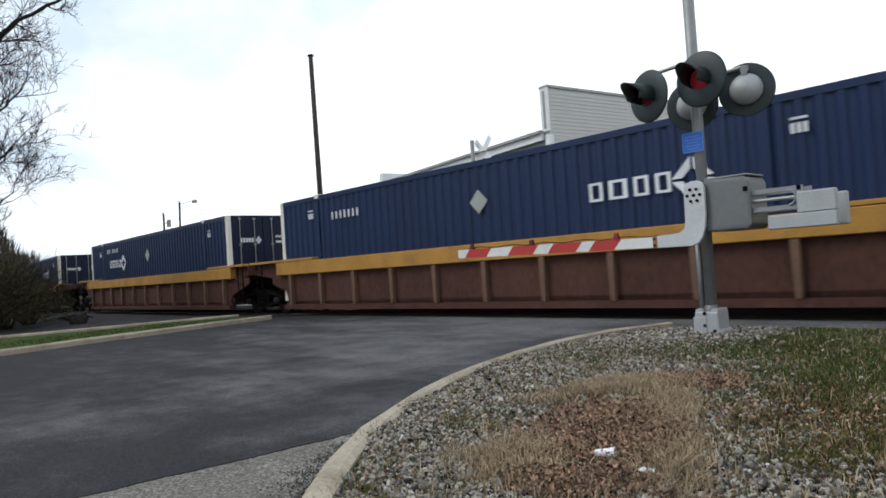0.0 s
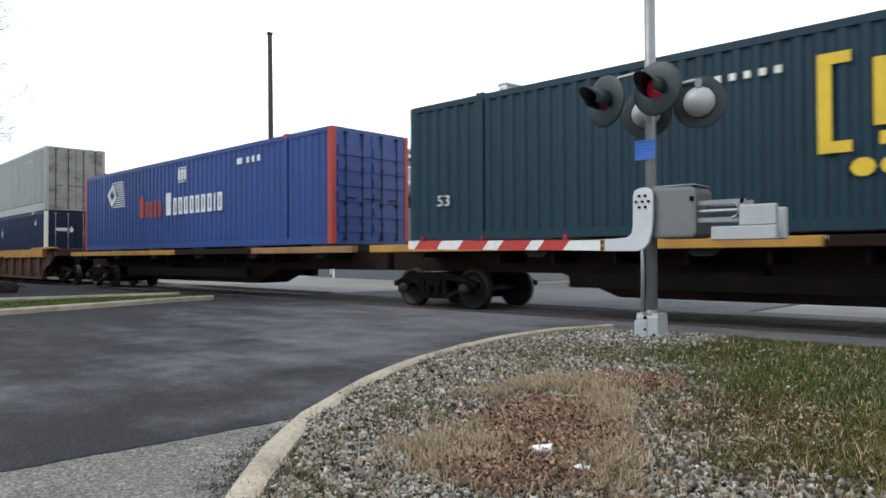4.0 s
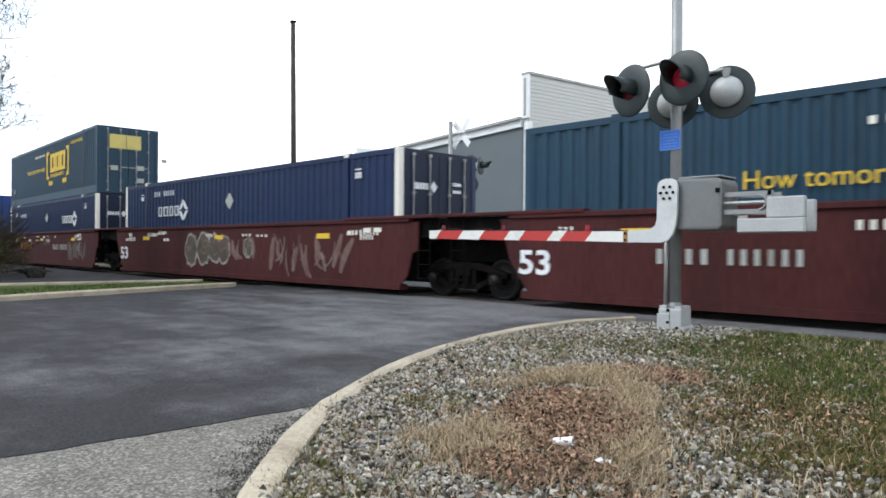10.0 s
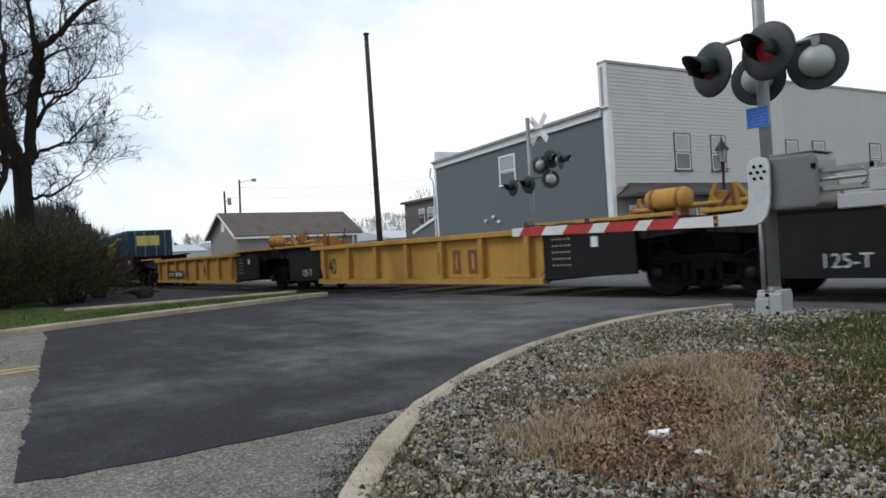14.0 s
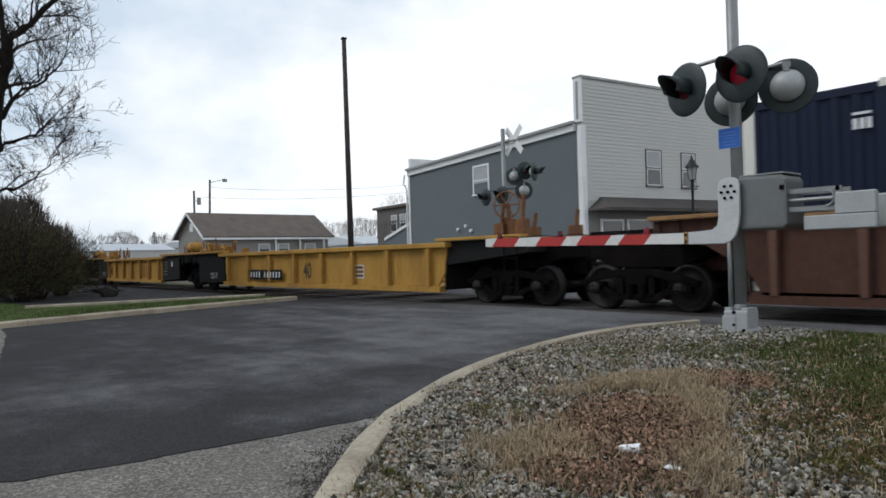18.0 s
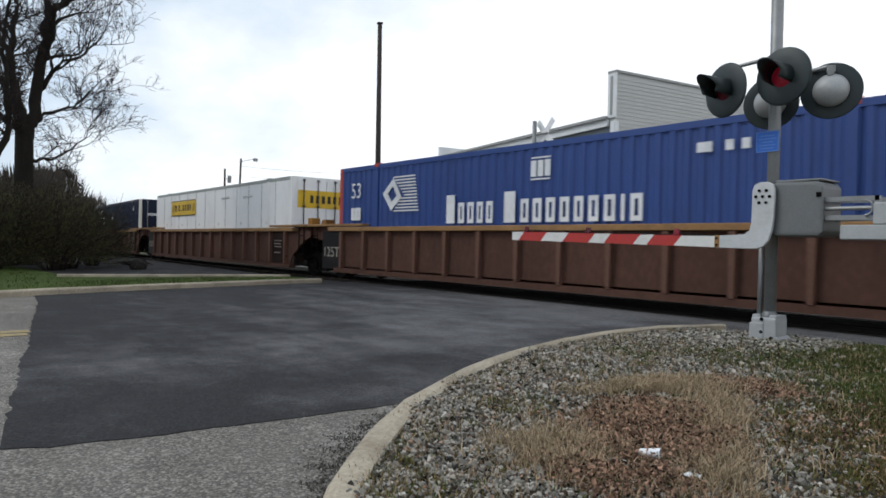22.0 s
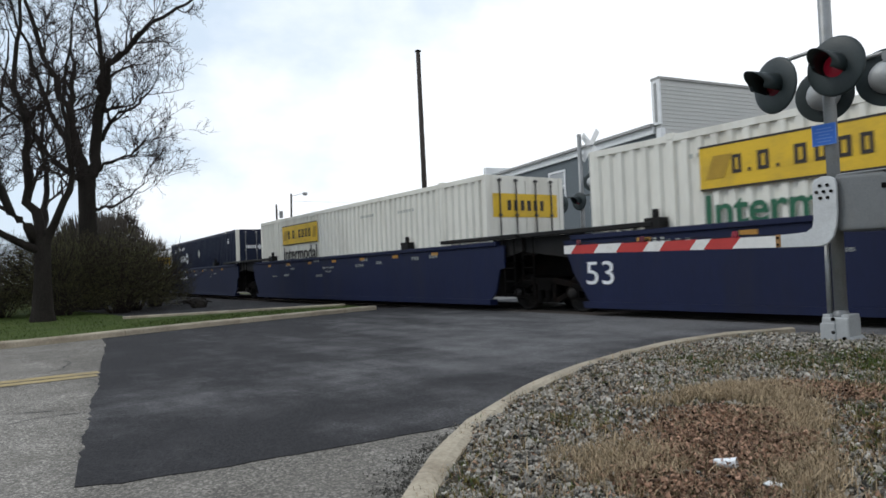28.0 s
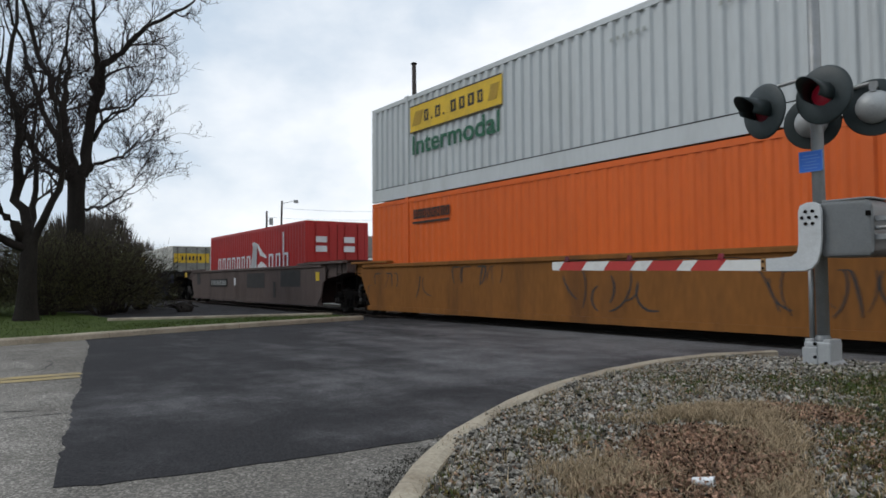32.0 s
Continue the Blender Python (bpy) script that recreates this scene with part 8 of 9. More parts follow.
def scrawl(car, x0, x1, z0, z1, rng, dark=False, faint=False, tone=None):
    """Overlapping spray-painted letters: a dull fill, pale strokes that climb and loop, thin dark outlines."""
    layers = (("spray_stroke", M["graffiti_dark"], 4.0, 0.02, 0.06, -1.498),) if dark else (("spray_fill", M["graffiti_dark"], 2.2, 0.10, 0.20, -1.4955), ("spray_stroke", M["graffiti"], 5.5, 0.035, 0.085, -1.499), ("spray_outline", M["graffiti_dark"], 3.0, 0.015, 0.035, -1.502), ("spray_glint", M["lamp_white"], 1.6, 0.012, 0.03, -1.505))
    if tone:
        layers = (("spray_stroke", tone, 6.0, 0.02, 0.05, -1.503),)
    if faint:
        layers = (("spray_fill", M["graffiti_faint"], 2.4, 0.12, 0.24, -1.4955), ("spray_stroke", M["graffiti_faint"], 3.0, 0.05, 0.10, -1.499), ("spray_glint", M["graffiti"], 1.2, 0.015, 0.035, -1.502))
    for name, material, count, w0, w1, y in layers:
        bm = bm_new()
        n = int((x1 - x0) * count)
        for k in range(n):
            cx = x0 + (x1 - x0) * (k + rng.random()) / n
            a, h = rng.uniform(0.9, 2.2), rng.uniform(0.25, 0.52)
            cz = rng.uniform(z0 + h * 0.8, max(z0 + h * 0.81, z1 - h * 0.8))
            w, bend = rng.uniform(w0, w1), rng.uniform(-2.6, 2.6)
            pts, st = [], 7
            px, pz = cx - math.cos(a) * h, cz - math.sin(a) * h
            for j in range(st + 1):
                t = a + bend * (j / st - 0.5)
                ww = w * (0.35 + 0.65 * math.sin(math.pi * (j + 0.5) / (st + 1)))
                pts.append((px, pz, -math.sin(t) * ww / 2, math.cos(t) * ww / 2))
                px += math.cos(t) * 2 * h / st
                pz = min(z1, max(z0, pz + math.sin(t) * 2 * h / st))
            vs = [(bm.verts.new((p + u, y, q + v)), bm.verts.new((p - u, y, q - v))) for p, q, u, v in pts]
            for (a0, b0), (a1, b1) in zip(vs, vs[1:]):
                bm.faces.new((a0, a1, b1, b0))
        tagged(part(name, bm, material, car), kind="stuff")


def build_train():
    # brown wells with yellow ledges, navy containers
    lab = "rusty brown ribbed well car unit with a dull yellow top ledge"
    fronts = [-61.6, -37.88, -18.31, 1.3]
    for i, f in enumerate(fronts):
        r = f + 16.15
        tr = [f - 2.2] if i == 1 else [f - 1.75]
        end = i in (0, 3)
        if end:
            tr.append(r + 1.85)
        car, uc = well_unit(lab, f - 1.6, r + (2.1 if end else 1.5), f + 0.35, r + 0.35, tr, M["well_brown"], M["sill_yellow"], 0.23, 1.55, 1.56, chord_h=0.36, rib=1.56, recess=0.05, rib_mat=M["rib_worn"], floor_z=0.43)
        if end:
            coupler(car, uc, r + 4.0)
    # ends take the darker navy, so their shade is painted in
    for f, o in zip(fronts, ("last", "first", "last", "first")):
        container("navy blue corrugated container with white end posts in a well", f, 16.15, 0.43, 2.90, M["navy"], M["cream"], navy_marks(o), end_mat=M["navy_dark"])
    container("beige grey corrugated freight container stacked on a navy one", 1.35, 16.15, 3.367, 2.93, M["beige"], None, beige_marks, end_mat=M["grimy"], rail=0.36)
    # low flat units with high-riding containers
    lab = "low dark skeleton flat car unit with short yellow side sills"
    for f, tr, u0, u1 in ((22.63, [23.3], 21.4, 40.0), (41.43, [41.9, 60.1], 40.1, 60.5), (61.99, [78.6], 60.8, 80.3)):
        r = f + 16.15
        uc = (u0 + u1) / 2
        car = thing("flat_car_unit", lab, "railway car", group="train")
        bm = bm_new()
        plate(bm, [(u0 - uc, 1.28), (u0 - uc, 0.80), (f + 3.4 - uc, 0.80), (f + 4.6 - uc, 0.36), (r - 4.6 - uc, 0.36), (r - 3.4 - uc, 0.80), (u1 - uc, 0.80), (u1 - uc, 1.28)], -0.55, 0.55)
        soften(bm, 0.02)
        part("centre_spine", bm, M["spine"], car)
        for k in range(6):
            x = f + 0.3 + (15.5) * k / 5 - uc
            bm = bm_new()
            plate(bm, [(x - 0.35, 1.448), (x + 0.35, 1.448), (x + 0.35, 1.26), (x + 0.15, 1.1), (x - 0.15, 1.1), (x - 0.35, 1.26)], -1.4, 1.4)
            part("cross_bearer", bm, M["black"], car)
        for s in (-1, 1):
            for x0, x1, mt in ((u0 + 0.2, f + 8.2, "sill_yellow"), (f + 8.25, r - 3.4, "spine"), (r - 3.35, u1 - 0.2, "sill_worn")):
                bm = bm_new()
                y0, y1 = sorted((1.32 * s, 1.5 * s))
                box(bm, x0 - uc, x1 - uc, y0, y1, 1.22, 1.38)
                soften(bm, 0.01)
                part("side_sill", bm, M[mt], car)
        bm = bm_new()
        for k in range(10):
            x = f + 2.5 + 11.2 * k / 9 - uc
            box(bm, x - 0.03, x + 0.03, -1.4, 1.4, 0.98, 1.22)
        box(bm, f + 4 - uc, r - 4 - uc, -1.25, -1.05, 0.55, 0.8)
        box(bm, f + 4 - uc, r - 4 - uc, 1.05, 1.25, 0.55, 0.8)
        part("under_frame", bm, M["truck"], car)
        bm = bm_new()
        rod(bm, (f + 6 - uc, -0.95, 0.75), (f + 7.3 - uc, -0.95, 0.75), 0.2, 12)
        part("air_tank", bm, M["truck"], car)
        for t in tr:
            add_truck(car, t - uc, t)
        if f > 61:
            coupler(car, uc, u0 - 0.1)
            coupler(car, uc, u1 + 0.6)
        ride(car, uc)
    for f, paint, post, mk, dr, lb in ((22.63, "pacer", "orange_post", pacer_marks(True, True), "ribs", "royal blue container with orange end posts and pale emblem"), (41.43, "csx_green", None, csx_marks(False, False), "rods", "dark green container with yellow bracket marks"), (61.99, "pacer", "orange_post", pacer_marks(True, True, True, 0.28), "ribs", "royal blue container with orange end posts and pale emblem")):
        container(lb, f, 16.15, 1.45, 2.90, M[paint], M[post] if post else None, mk, doors=dr, far_post=True)
    # maroon smooth-sided wells
    lab = "maroon smooth-sided well car unit with faded marks and spray paint"
    for i, (f, tr) in enumerate(((83.5, [81.7]), (103.02, [101.3]), (122.7, [120.9, 141.2]))):
        r = f + 16.15
        car, uc = well_unit(lab, f - 2.0, r + (3.0 if i == 2 else 1.4), f + 0.1, r + 0.3, tr, M["maroon"], M["maroon"], 0.17, 1.75, 1.72, chord_h=0.10, smooth_side=True, front=1.4, rear=2.0, floor_z=0.46, end_mat=M["truck"], tail=2.0 if i == 2 else 0.55)
        lettering("length_mark", "53", 0.62, M[WHITE], car, pose(f + 0.4 - uc, -1.5, 0.80), width=0.72, bold=0.014)
        if i == 2:
            bars("number_mark", car, M["beige"], f + 2.85 - uc, 0.85, 0.9, 0.24, [0.6] * 4, y=-1.496, gap=0.3)
            bars("number_mark", car, M["beige"], f + 4.0 - uc, 0.85, 1.1, 0.24, [0.6] * 6, y=-1.496, gap=0.3)
        elif i == 0:
            bars("number_mark", car, M["beige"], f + 10.1 - uc, 0.88, 0.95, 0.26, [0.6] * 4, y=-1.496, gap=0.3)
            bars("number_mark", car, M["beige"], f + 11.3 - uc, 0.88, 1.2, 0.26, [0.6] * 6, y=-1.496, gap=0.3)
        if i == 0:
            bars("faded_word", car, M["tan"], f + (1.4 if i else 3.5) - uc, 0.88, 2.7, 0.35, [1, 1, 1, 1], y=-1.496, gap=0.2, slant=0.3)
        rng = random.Random(20 + i)
        for k in range(16):
            bars("stencil_mark", car, M["cream"], rng.uniform(f + 0.5, r - 1.0) - uc, rng.uniform(1.25, 1.5), rng.uniform(0.25, 0.7), rng.uniform(0.05, 0.14), [1] * rng.randint(2, 6), y=-1.496, gap=0.4)
        for k in range(3):
            bars("yellow_strip", car, M["letter_yellow"], f + 2.2 + 5.5 * k - uc, 1.3, 0.55, 0.13, [1], y=-1.496)
        # spray paint over much of the side
        spots = [(f + 12.5, 1.0, 0.4, 1.35), (f + 13.5, 0.7, 0.6, 1.2), (f + 14.3, 0.9, 0.5, 1.25), (f + 8.4, 1.1, 1.2, 1.55), (f + 1.9, 0.5, 0.4, 1.0)] if i == 0 else ([(f + 8.7, 1.5, 0.75, 1.3), (f + 11, 3.6, 0.34, 1.45)] if i == 1 else [(f + 6.2, 1.3, 1.25, 1.55), (f + 11.5, 4.9, 0.32, 1.55)])
        for sx, sw, s0, s1 in spots:
            scrawl(car, sx - uc, sx + sw - uc, s0, s1, rng, faint=i == 1)
        if i == 1:
            bubble_letters(car, f - uc)
        if i == 2:
            scrawl(car, f + 11.3 - uc, f + 16.2 - uc, 0.32, 1.5, random.Random(5), faint=True)
            scrawl(car, f + 11.3 - uc, f + 16.4 - uc, 0.34, 1.62, random.Random(6), tone=M["graffiti"])
            scrawl(car, f + 16.2 - uc, f + 18.0 - uc, 1.05, 1.6, random.Random(7), tone=M["graffiti"])
            bars("yellow_strip", car, M["letter_yellow"], f + 17.1 - uc, 1.28, 0.4, 0.28, [1], y=-1.497)
            fat_letters(car, f + 7.1 - uc, f + 11.4 - uc, 0.5, 1.58)
        if i == 2:
            coupler(car, uc, r + 3.6)
    container("dark teal container with yellow bracket marks stacked on navy one", 83.53, 16.15, 3.37, 2.90, M["csx"], None, csx_marks(), rail=0.34)
    container("navy blue container with white end posts under a teal one", 83.48, 16.15, 0.46, 2.88, M["navy"], M["cream"], navy_marks("last"), end_mat=M["navy_dark"])
    container("navy blue container with white end posts in a maroon well", 103.02, 16.15, 0.46, 2.92, M["navy"], M["cream"], navy_marks("first"), end_mat=M["navy_dark"])
    container("dark teal container with large yellow brackets in a maroon well", 122.7, 16.15, 0.46, 2.92, M["csx"], None, csx_marks())
    # five empty yellow wells
    lab = "empty yellow ribbed well car unit with black end panels"
    wells = [(143.2, 161.0, 146.4, 157.7, [144.0, 161.2]), (161.5, 177.1, 164.5, 174.0, [177.3]), (177.6, 193.2, 180.6, 190.2, [193.5]), (193.8, 209.4, 196.8, 206.4, [209.7]), (210.0, 228.0, 213.3, 225.4, [227.1])]
    for i, (u0, u1, w0, w1, tr) in enumerate(wells):
        dark = []
        if i > 0:
            dark.append((u0 + 0.9, w0))
        if i < 4:
            dark.append((w1, w1 + 2.25))
        car, uc = well_unit(lab, u0, u1, w0, w1, tr, M["ttx"], M["ttx"], 0.30, 1.42, 1.44, chord_h=0.12, rib=1.55, recess=0.06, rib_mat=M["ttx"], front=0.1, rear=0.1, floor_z=0.42, end_mat=M["black"], apron=0.15)
        for d0, d1 in dark:
            for s in (-1, 1):
                bm = bm_new()
                y0, y1 = sorted((1.40 * s, 1.47 * s))
                lean = 0.3 if d0 >= w1 else -0.3
                plate(bm, [(d0 - uc - (0.0 if lean > 0 else -lean * 0), 0.36), (d1 - uc, 0.36 + (0.1 if lean > 0 else 0)), (d1 - uc, 1.30), (d0 - uc, 1.30)], y0, y1)
                part("black_panel", bm, M["black"], car, "black painted end panel")
            if d1 == w0:
                lettering("load_mark", "125-T", 0.30, M["pale"], car, pose((d0 + d1) / 2 + 0.2 - uc, -1.473, 0.60), width=0.64)
        xm = (w0 + (2.6 if 0 < i < 4 else 7.4)) if i else w0 + 7.4
        if i in (1, 2, 3):
            xm = w0 + 0.75
        lettering("length_mark", "40", 0.66, M["letter_dark"], car, pose((xm if i != 4 else w0 + 5.9) - uc, -1.434, 0.76), width=0.46, bold=0.008)
        if i in (1, 2, 3):
            bars("word_blocks", car, M["rust_letter"], w0 + 5.95 - uc, 0.50, 1.45, 0.56, [0.5, 0.5, 0.55], y=-1.436, gap=0.5)
        if i in (0, 4):
            bm = bm_new()
            xx = w0 + 2.2 - uc
            box(bm, xx, xx + 2.3, -1.548, -1.540, 0.5, 0.82)
            part("number_board", bm, M["black"], car)
            bars("number_mark", car, M[WHITE], xx + 0.1, 0.57, 2.1, 0.18, [0.6, 0.6, 0.6, 0.6, 0.001, 0.001, 0.6, 0.6, 0.6, 0.6, 0.6, 0.6], y=-1.55, gap=0.5, slant=0.15)
        if i == 4:
            bm = bm_new()
            px0, px1 = w1 - 3.75 - uc, w1 - 3.2 - uc
            box(bm, px0, px1, -1.436, -1.428, 0.58, 0.92)
            part("placard", bm, M["rust_letter"], car)
            for z in (0.575, 0.68, 0.79, 0.905):
                bars("placard_line", car, M[WHITE], px0, z, 0.55, 0.022, [1], y=-1.44)
            for x in (px0, px1 - 0.025):
                bars("placard_line", car, M[WHITE], x, 0.575, 0.025, 0.35, [1], y=-1.44)
        if i < 4:
            for k in range(5):
                bars("stencil_mark", car, M["stencil_dim"], w1 + 0.25 - uc, 1.15 - 0.13 * k, 0.5, 0.035, [1] * 5, y=-1.475, gap=0.3)
            bars("white_plate", car, M[WHITE], w1 + 1.25 - uc, 0.98, 0.16, 0.2, [1], y=-1.475)
            # brake gear on the deck over the shared truck
            t = tr[-1]
            bm = bm_new()
            mt = Matrix.Translation((t - 0.62 - uc, -1.0, 1.76)) @ Matrix.Rotation(radians(90), 4, "Y")
            lathe(bm, [(0.0, -0.44), (0.10, -0.43), (0.17, -0.39), (0.20, -0.33), (0.20, 0.33), (0.17, 0.39), (0.10, 0.43), (0.0, 0.44)], mt, 20)
            part("brake_tank", bm, M["ttx"], car, smooth=True)
            for x in (-0.88, -0.36):
                bm = bm_new()
                lathe(bm, [(0.204, -0.025), (0.212, -0.02), (0.212, 0.02), (0.204, 0.025)], Matrix.Translation((t + x - uc, -1.0, 1.76)) @ Matrix.Rotation(radians(90), 4, "Y"), 20)
                box(bm, t + x - uc - 0.03, t + x - uc + 0.03, -1.16, -0.84, 1.44, 1.60)
                part("tank_strap", bm, M["rust_letter"], car)
            bm = bm_new()
            rng = random.Random(50 + i)
            for k in range(10):
                x = t - 2.0 + 3.4 * k / 9 - uc
                hh = rng.uniform(0.12, 0.42)
                y = rng.uniform(-1.2, 0.9)
                box(bm, x - 0.12, x + 0.12, y, y + 0.25, 1.45, 1.50 + hh)
                soften(bm, 0.015)
                part("brake_gear", bm, M["tan"], car)
                bm = bm_new()
            rod(bm, (t - 1.8 - uc, -0.4, 1.62), (t + 1.2 - uc, -0.4, 1.66), 0.05, 8)
            rod(bm, (t + 0.5 - uc, 0.2, 1.5), (t + 0.9 - uc, 0.2, 1.95), 0.05, 8)
            part("brake_pipe", bm, M["sill_yellow"], car)
            for k in range(9):
                x, y = t - 1.9 + 0.42 * k - uc, rng.uniform(-1.15, 0.6)
                bm = bm_new()
                rod(bm, (x, y, 1.5), (x + rng.uniform(-0.3, 0.3), y, 1.5 + rng.uniform(0.3, 0.62)), 0.03, 6)
                rod(bm, (x + 0.3, y, 1.5), (x + rng.uniform(-0.1, 0.3), y, 1.5 + rng.uniform(0.25, 0.5)), 0.03, 6)
                part("brake_lever", bm, M["rust_letter"] if k % 3 else M["ttx"], car)
        else:
            bm = bm_new()
            hub = Vector((u1 - 0.8 - uc, -1.10, 2.17))
            mm = Matrix.Translation(hub) @ Matrix.Rotation(radians(90), 4, "X") @ Matrix.Rotation(radians(25), 4, "Y")
            lathe(bm, [(0.285, -0.02), (0.305, 0.0), (0.285, 0.02), (0.265, 0.0), (0.285, -0.02)], mm, 24)
            for k in range(6):
                a = k * math.pi / 3
                rod(bm, hub, mm @ Vector((0.285 * math.cos(a), 0.285 * math.sin(a), 0)), 0.014, 6)
            rod(bm, (hub.x, hub.y + 0.05, 1.40), (hub.x, hub.y + 0.05, 2.2), 0.045, 8)
            box(bm, hub.x - 0.16, hub.x + 0.16, hub.y + 0.02, hub.y + 0.26, 1.44, 1.86)
            part("brake_wheel", bm, M["rust_letter"], car)
            for x0, y0, h in ((-1.0, -1.1, 0.75), (-0.7, -0.4, 0.55), (-0.35, -1.15, 0.9), (-0.1, 0.3, 0.6)):
                bm = bm_new()
                rod(bm, (u1 + x0 - uc, y0, 1.40), (u1 + x0 + 0.1 - uc, y0, 1.45 + h), 0.045, 8)
                box(bm, u1 + x0 - 0.1 - uc, u1 + x0 + 0.16 - uc, y0 - 0.1, y0 + 0.1, 1.44, 1.44 + h * 0.45)
                part("brake_post", bm, M["rust_letter"], car)
            coupler(car, uc, u1 + 0.4)
        if i == 0:
            coupler(car, uc, u0 - 0.4)
    # red-brown wells
    lab = "red-brown ribbed well car unit with a worn yellow top edge"
    for i, (f, tr) in enumerate(((232.47, [230.3]), (252.35, [250.4]), (271.55, [270.0, 289.5]))):
        r = f + 16.15
        car, uc = well_unit(lab, f - 1.6, r + (2.4 if i == 2 else 1.5), f + 0.1, r + 0.4, tr, M["well_brown2"], M["sill_worn"], 0.28, 1.58, 1.60, chord_h=0.12, rib=1.25, recess=0.05, rib_mat=M["rib_brown"], floor_z=0.43)
        if i:
            for s in (-1, 1):
                bm = bm_new()
                y0, y1 = sorted((1.44 * s, 1.51 * s))
                box(bm, f - 0.6 - uc, f + 0.45 - uc, y0, y1, 0.34, 1.45)
                part("black_panel", bm, M["black"], car)
            lettering("load_mark", "125T", 0.42, M["stencil_dim"], car, pose(f - 0.08 - uc, -1.516, 0.83), width=0.85)
        for s in (-1, 1):
            bm = bm_new()
            y0, y1 = sorted((1.44 * s, 1.50 * s))
            plate(bm, [(r - 1.05 - uc, 0.40), (r - 0.1 - uc, 0.40), (r + 0.05 - uc, 0.62), (r + 0.05 - uc, 1.46), (r - 1.05 - uc, 1.46)], y0, y1)
            part("stencil_panel", bm, M["spine"], car, "dark stencilled end panel")
        for k, z in enumerate((1.12, 1.02, 0.92, 0.72)):
            bars("stencil_mark", car, M["stencil_dim"], r - 0.85 - uc, z, 0.55 - 0.08 * (k % 2), 0.04, [1] * 5, y=-1.503, gap=0.3)
        bm = bm_new()
        rng = random.Random(70 + i)
        for k in range(9):
            x = r + 0.9 + 1.8 * k / 8 - uc
            y = rng.uniform(-1.2, 0.9)
            box(bm, x - 0.14, x + 0.14, y, y + 0.3, 1.6, 1.6 + rng.uniform(0.08, 0.3))
            soften(bm, 0.015)
            part("brake_gear", bm, M["rust_letter"] if i == 2 else M["tan"], car)
            bm = bm_new()
        bm.free()
        if i == 2:
            px = r + 1.55 - uc
            bm = bm_new()
            rod(bm, (px - 0.3, -0.95, 1.86), (px + 0.35, -0.95, 1.86), 0.25, 14)
            soften(bm, 0.03)
            part("brake_cylinder", bm, M["truck"], car)
            bm = bm_new()
            mm = Matrix.Translation((px + 0.1, -1.16, 2.12)) @ Matrix.Rotation(radians(90), 4, "X")
            lathe(bm, [(0.235, -0.02), (0.255, 0.0), (0.235, 0.02), (0.215, 0.0), (0.235, -0.02)], mm, 20)
            for k in range(5):
                rod(bm, mm @ Vector((0, 0, 0)), mm @ Vector((0.235 * math.cos(k * 1.257), 0.235 * math.sin(k * 1.257), 0)), 0.014, 6)
            rod(bm, (px + 0.1, -1.14, 1.2), (px + 0.1, -1.14, 2.14), 0.04, 8)
            part("hand_brake", bm, M["truck"], car)
            bm = bm_new()
            box(bm, px - 0.42, px + 0.5, -1.40, -0.80, 1.08, 1.60)
            soften(bm, 0.03)
            part("brake_box", bm, M["truck"], car)
        coupler(car, uc, f - 2.2 if i == 0 else r + 3.6) if i != 1 else None
    container("dark navy container with white end posts in a red-brown well", 232.47, 16.15, 0.43, 2.90, M["navy_dark"], M["cream"], navy_marks("first"))
    container("white smooth-panelled container with grey top band and yellow sign", 252.35, 16.15, 0.43, 2.90, M["white"], None, hunt_marks(False, 0.07, 2.65, 3.6, 0.72), smooth_side=True, band=M["beige"])
    container("royal blue container with white block lettering in a red-brown well", 271.55, 16.15, 0.43, 2.90, M["pacer"], M["orange_post"], pacer_marks(False, False), doors="rods")
    # tan single unit
    f = 295.14
    r = f + 16.15
    car, uc = well_unit("tan yellow ribbed well car with spray-painted marks", 292.0, 314.3, f - 0.3, r + 0.1, [293.0, 312.9], M["tan"], M["tan"], 0.29, 1.30, 1.30, chord_h=0.12, rib=1.3, rib_mat=M["tan"], front=1.2, rear=1.6, floor_z=0.37)
    for x in (f + 6.6, f + 8.3):
        scrawl(car, x - uc, x + 1.2 - uc, 0.6, 1.08, random.Random(int(x)), tone=M["graffiti"])
    bars("number_mark", car, M["letter_dark"], f + 3.7 - uc, 0.62, 1.4, 0.2, [1] * 9, y=-1.5, gap=0.4)
    lettering("length_mark", "53", 0.45, M["letter_dark"], car, pose(f + 5.9 - uc, -1.5, 0.8), width=0.42)
    bm = bm_new()
    box(bm, f + 11.7 - uc, f + 12.2 - uc, -1.503, -1.495, 0.62, 0.95)
    part("placard", bm, M["cream"], car)
    coupler(car, uc, 291.4)
    coupler(car, uc, 315.0)
    container("white corrugated container with yellow sign in a tan well car", f, 16.15, 0.37, 2.90, M["white"], None, stencilled(hunt_marks("dark", x=2.85)), end_mat=M["white"], deep=0.055, pitch=0.30)
    # dark blue smooth wells
    lab = "dark blue smooth-sided well car unit with pale stencils"
    for i, (f, tr) in enumerate(((318.89, [317.2]), (338.61, [336.8]), (358.12, [356.4, 376.2]))):
        r = f + 16.15
        car, uc = well_unit(lab, f - 2.2, r + (2.6 if i == 2 else 1.4), f - 0.1, r + 0.3, tr, M["dttx_blue"], M["dttx_blue"], 0.19, 1.66, 1.70, chord_h=0.10, smooth_side=True, front=1.8, rear=2.0, z_end=1.72, floor_z=0.45, end_mat=M["black"], ledge=M["black"], tail=1.9 if i == 2 else 0.55)
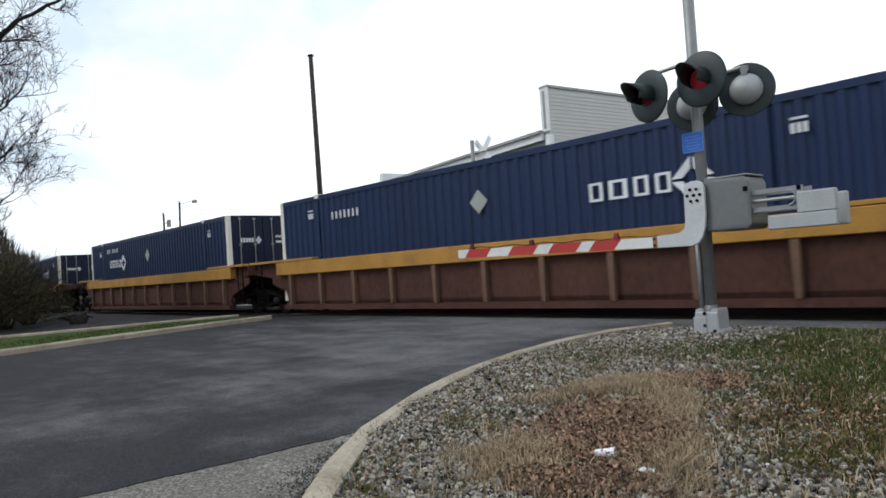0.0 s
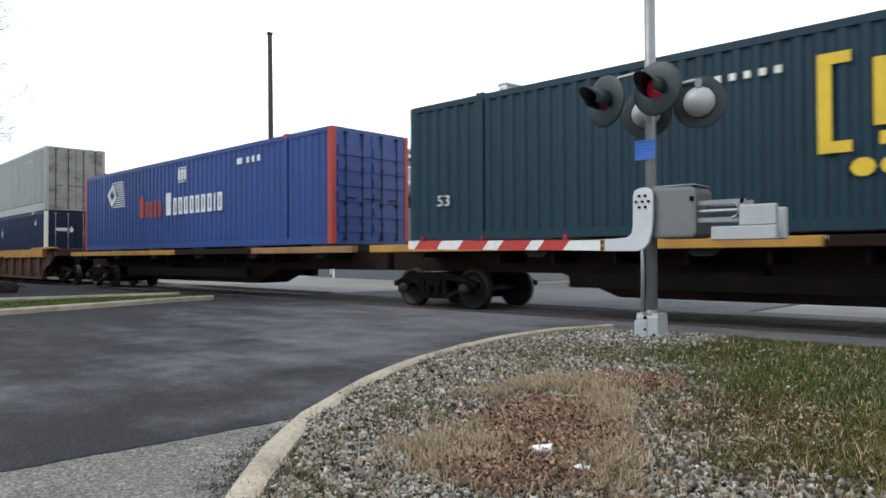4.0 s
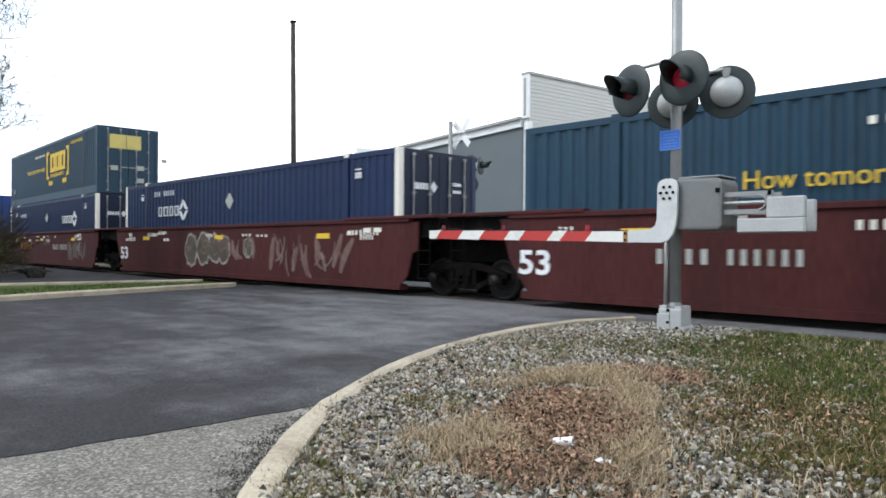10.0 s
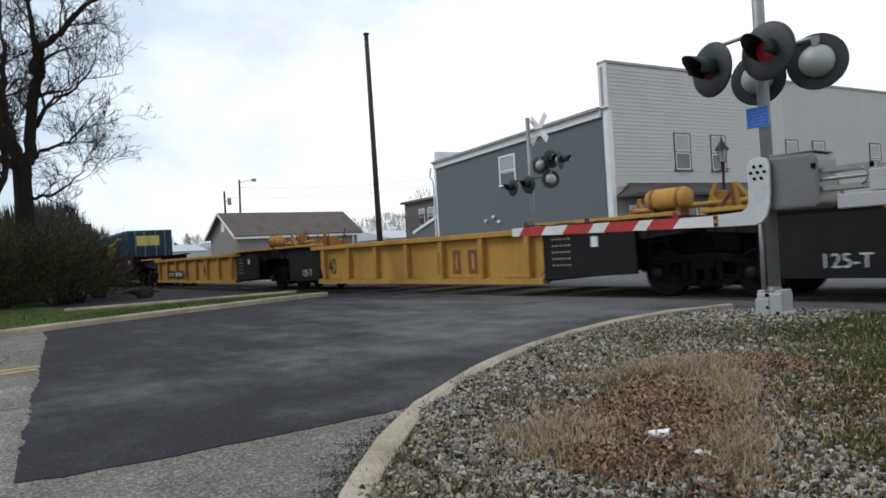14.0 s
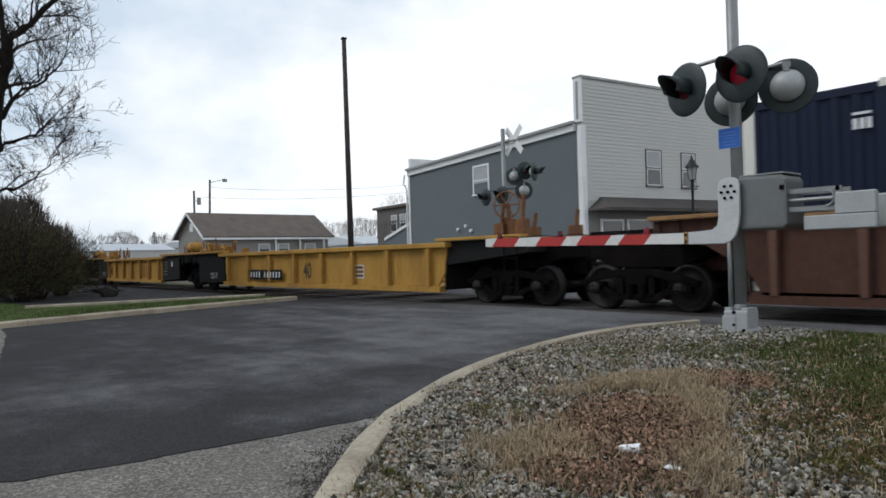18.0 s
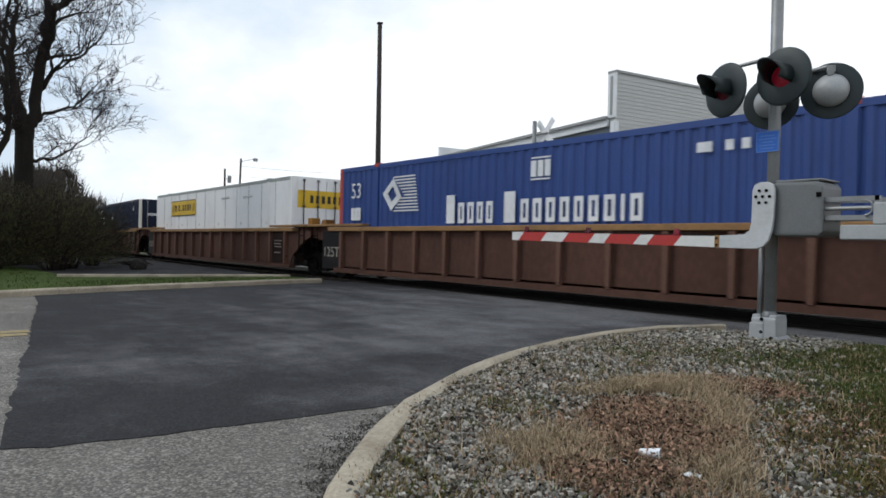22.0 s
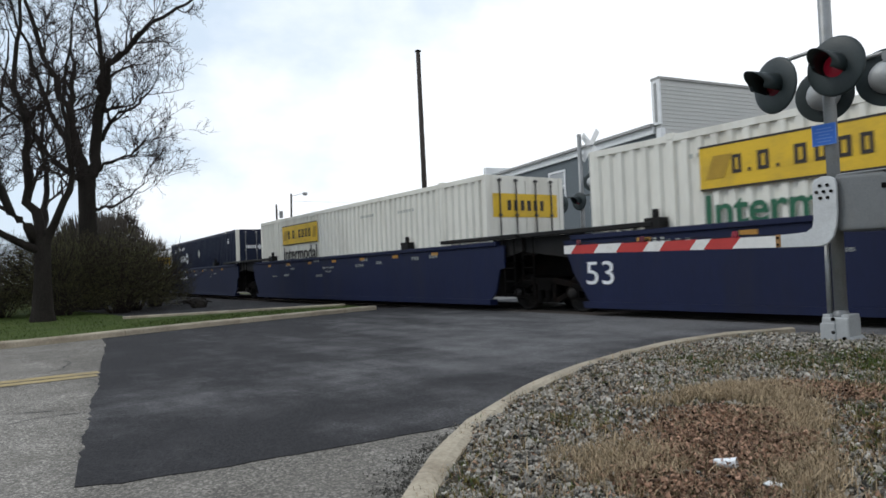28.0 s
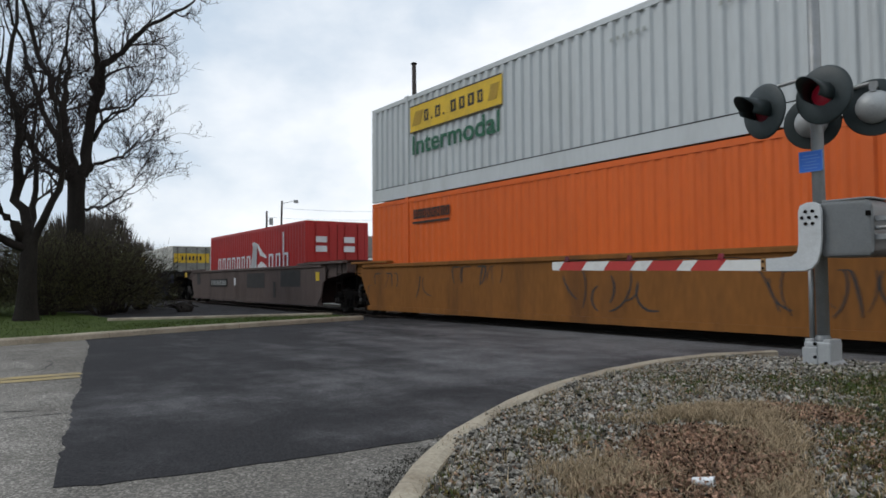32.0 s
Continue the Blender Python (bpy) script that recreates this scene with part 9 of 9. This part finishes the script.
        if i != 1:
            lettering("length_mark", "53", 0.66, M[WHITE], car, pose(f + 0.35 - uc, -1.5, 0.84), width=0.72)
            bars("number_mark", car, M[WHITE], f + (3.1 if i == 0 else 10.1) - uc, 0.97, 2.7, 0.22, [1, 1, 1, 1, 0.3, 1, 1, 1, 1, 1, 1], y=-1.496, gap=0.35, slant=0.15)
        for k in range(7):
            bars("yellow_strip", car, M["sill_yellow"], f + 1.3 + 2.1 * k - uc, 1.43, 0.32, 0.085, [1], y=-1.496)
        rng = random.Random(90 + i)
        for k in range(14):
            bars("stencil_mark", car, M["beige"], rng.uniform(f + 0.6, r - 1) - uc, rng.uniform(0.9, 1.5), rng.uniform(0.2, 0.6), rng.uniform(0.04, 0.1), [1] * rng.randint(2, 5), y=-1.496, gap=0.4)
        for px in (f + 1.7, r - 3.6):
            bm = bm_new()
            box(bm, px - 0.18 - uc, px + 0.18 - uc, -1.54, -1.3, 1.66, 1.86)
            rod(bm, (px - uc, -1.42, 1.86), (px - uc, -1.42, 2.02), 0.06, 8)
            part("lock_bracket", bm, M["black"], car)
        if i == 2:
            coupler(car, uc, r + 3.9)
        if i == 0:
            coupler(car, uc, f - 2.6)
    container("navy blue container with white end posts in a blue well", 318.89, 16.15, 0.45, 2.90, M["navy_dark"], M["cream"], navy_marks("first"), end_mat=M["navy_dark"])
    container("aged white corrugated container with yellow sign in a blue well", 338.61, 16.15, 0.45, 2.90, M["cream"], None, hunt_marks("dark"), end_mat=M["cream"], deep=0.055, pitch=0.30)
    # grimy end colour also holds the shade on the doors
    container("aged white corrugated container with yellow sign and green word", 358.12, 16.15, 0.45, 2.90, M["cream"], None, hunt_marks("green"), end_mat=M["grimy"], deep=0.055, pitch=0.30)
    # drab unit with the short red container
    f, r = 383.78, 395.97
    car, uc = well_unit("drab brown well car with painted-over dark squares", 379.0, 399.6, 381.2, 397.6, [380.2, 399.2], M["drab"], M["drab"], 0.26, 1.66, 1.66, chord_h=0.10, smooth_side=True, front=1.8, rear=1.8, floor_z=0.43)
    for x0, x1, z0 in ((381.95, 382.55, 0.95), (390.05, 392.25, 0.82), (393.25, 393.5, 0.45), (394.05, 396.0, 0.88)):
        bars("dark_square", car, M["graffiti_dark"], x0 - uc, z0, x1 - x0, 0.62, [1], y=-1.496)
    bm = bm_new()
    box(bm, 384.45 - uc, 387.25 - uc, -1.501, -1.494, 0.84, 1.22)
    part("number_board", bm, M["black"], car)
    bars("number_mark", car, M["pale"], 384.65 - uc, 0.92, 2.4, 0.24, [0.6] * 10, y=-1.504, gap=0.4)
    bars("letter_bar", car, M[WHITE], 388.25 - uc, 0.92, 0.25, 0.34, [1], y=-1.502)
    bm = bm_new()
    for k in range(10):
        box(bm, 395.9 + 0.36 * k - uc, 396.15 + 0.36 * k - uc, -1.3, 1.3, 1.74, 1.78)
    part("grating", bm, M["well_brown"], car)
    bars("yellow_strip", car, M["letter_yellow"], 397.4 - uc, 1.1, 0.3, 0.3, [1], y=-1.5)
    bars("yellow_strip", car, M["letter_yellow"], 379.4 - uc, 1.35, 0.4, 0.25, [1], y=-1.5)
    coupler(car, uc, 378.3)
    container("red container with white block lettering in a drab well car", f, 12.19, 0.43, 2.90, M["red"], None, red_marks, ext=False, deep=0.032)
    # burnt orange unit, two high
    f = 400.9
    car, uc = well_unit("burnt orange smooth-sided well car with faded scrawls", 400.0, 420.5, 401.0, 417.4, [401.2, 419.6], M["burnt"], M["burnt"], 0.24, 1.58, 1.60, chord_h=0.10, smooth_side=True, front=1.2, rear=1.8, floor_z=0.53)
    rng = random.Random(123)
    for x0, x1, z0, z1 in ((400.7, 401.3, 0.55, 0.95), (401.6, 402.7, 0.95, 1.3), (403.6, 404.3, 0.7, 1.2), (405.4, 407.4, 1.05, 1.42), (409.3, 409.8, 0.6, 1.3), (410.0, 411.4, 0.5, 1.25), (413.5, 415.5, 0.6, 1.2)):
        scrawl(car, x0 - uc, x1 - uc, z0, z1, rng, True)
    container("bright orange container, lower of two, in a burnt orange well", f, 16.15, 0.53, 2.90, M["orange"], None, orange_marks, deep=0.022)
    container("pale grey container with yellow sign stacked on an orange one", f, 16.15, 3.47, 2.88, M["pale"], None, hunt_marks("green", 0.0, 2.2, 4.0), deep=0.055, pitch=0.30, rail=0.36)


build_train()


# ---- everything that moves ----
def motions():
    for ob, u, z in MOVING:
        rows = []
        for t in range(33):
            x = u - float(np.interp(t, GONE_T, GONE))
            rows.append((float(t), pose(x, track_y(x), z, 0, 0, track_turn(x))))
        walk(ob, rows)
    # the wheels roll while they pass the road and the curve behind it
    for ob, k, u in WHEELS:
        reach = lambda t: float(np.interp(t, GONE_T, GONE))
        spin = lambda t: pose(k, 0, 0.425, 0, -math.degrees(reach(t) / 0.425) % 360, 0)
        steps = [i * 0.04 for i in range(801) if -75 < u - reach(i * 0.04) < 8]
        if len(steps) > 2:
            rows = [(t, spin(t)) for t in steps]
            if steps[0] > 0:
                rows.insert(0, (0.0, rows[0][1]))
            if steps[-1] < 32:
                rows.append((32.0, rows[-1][1]))
            walk(ob, rows)


motions()
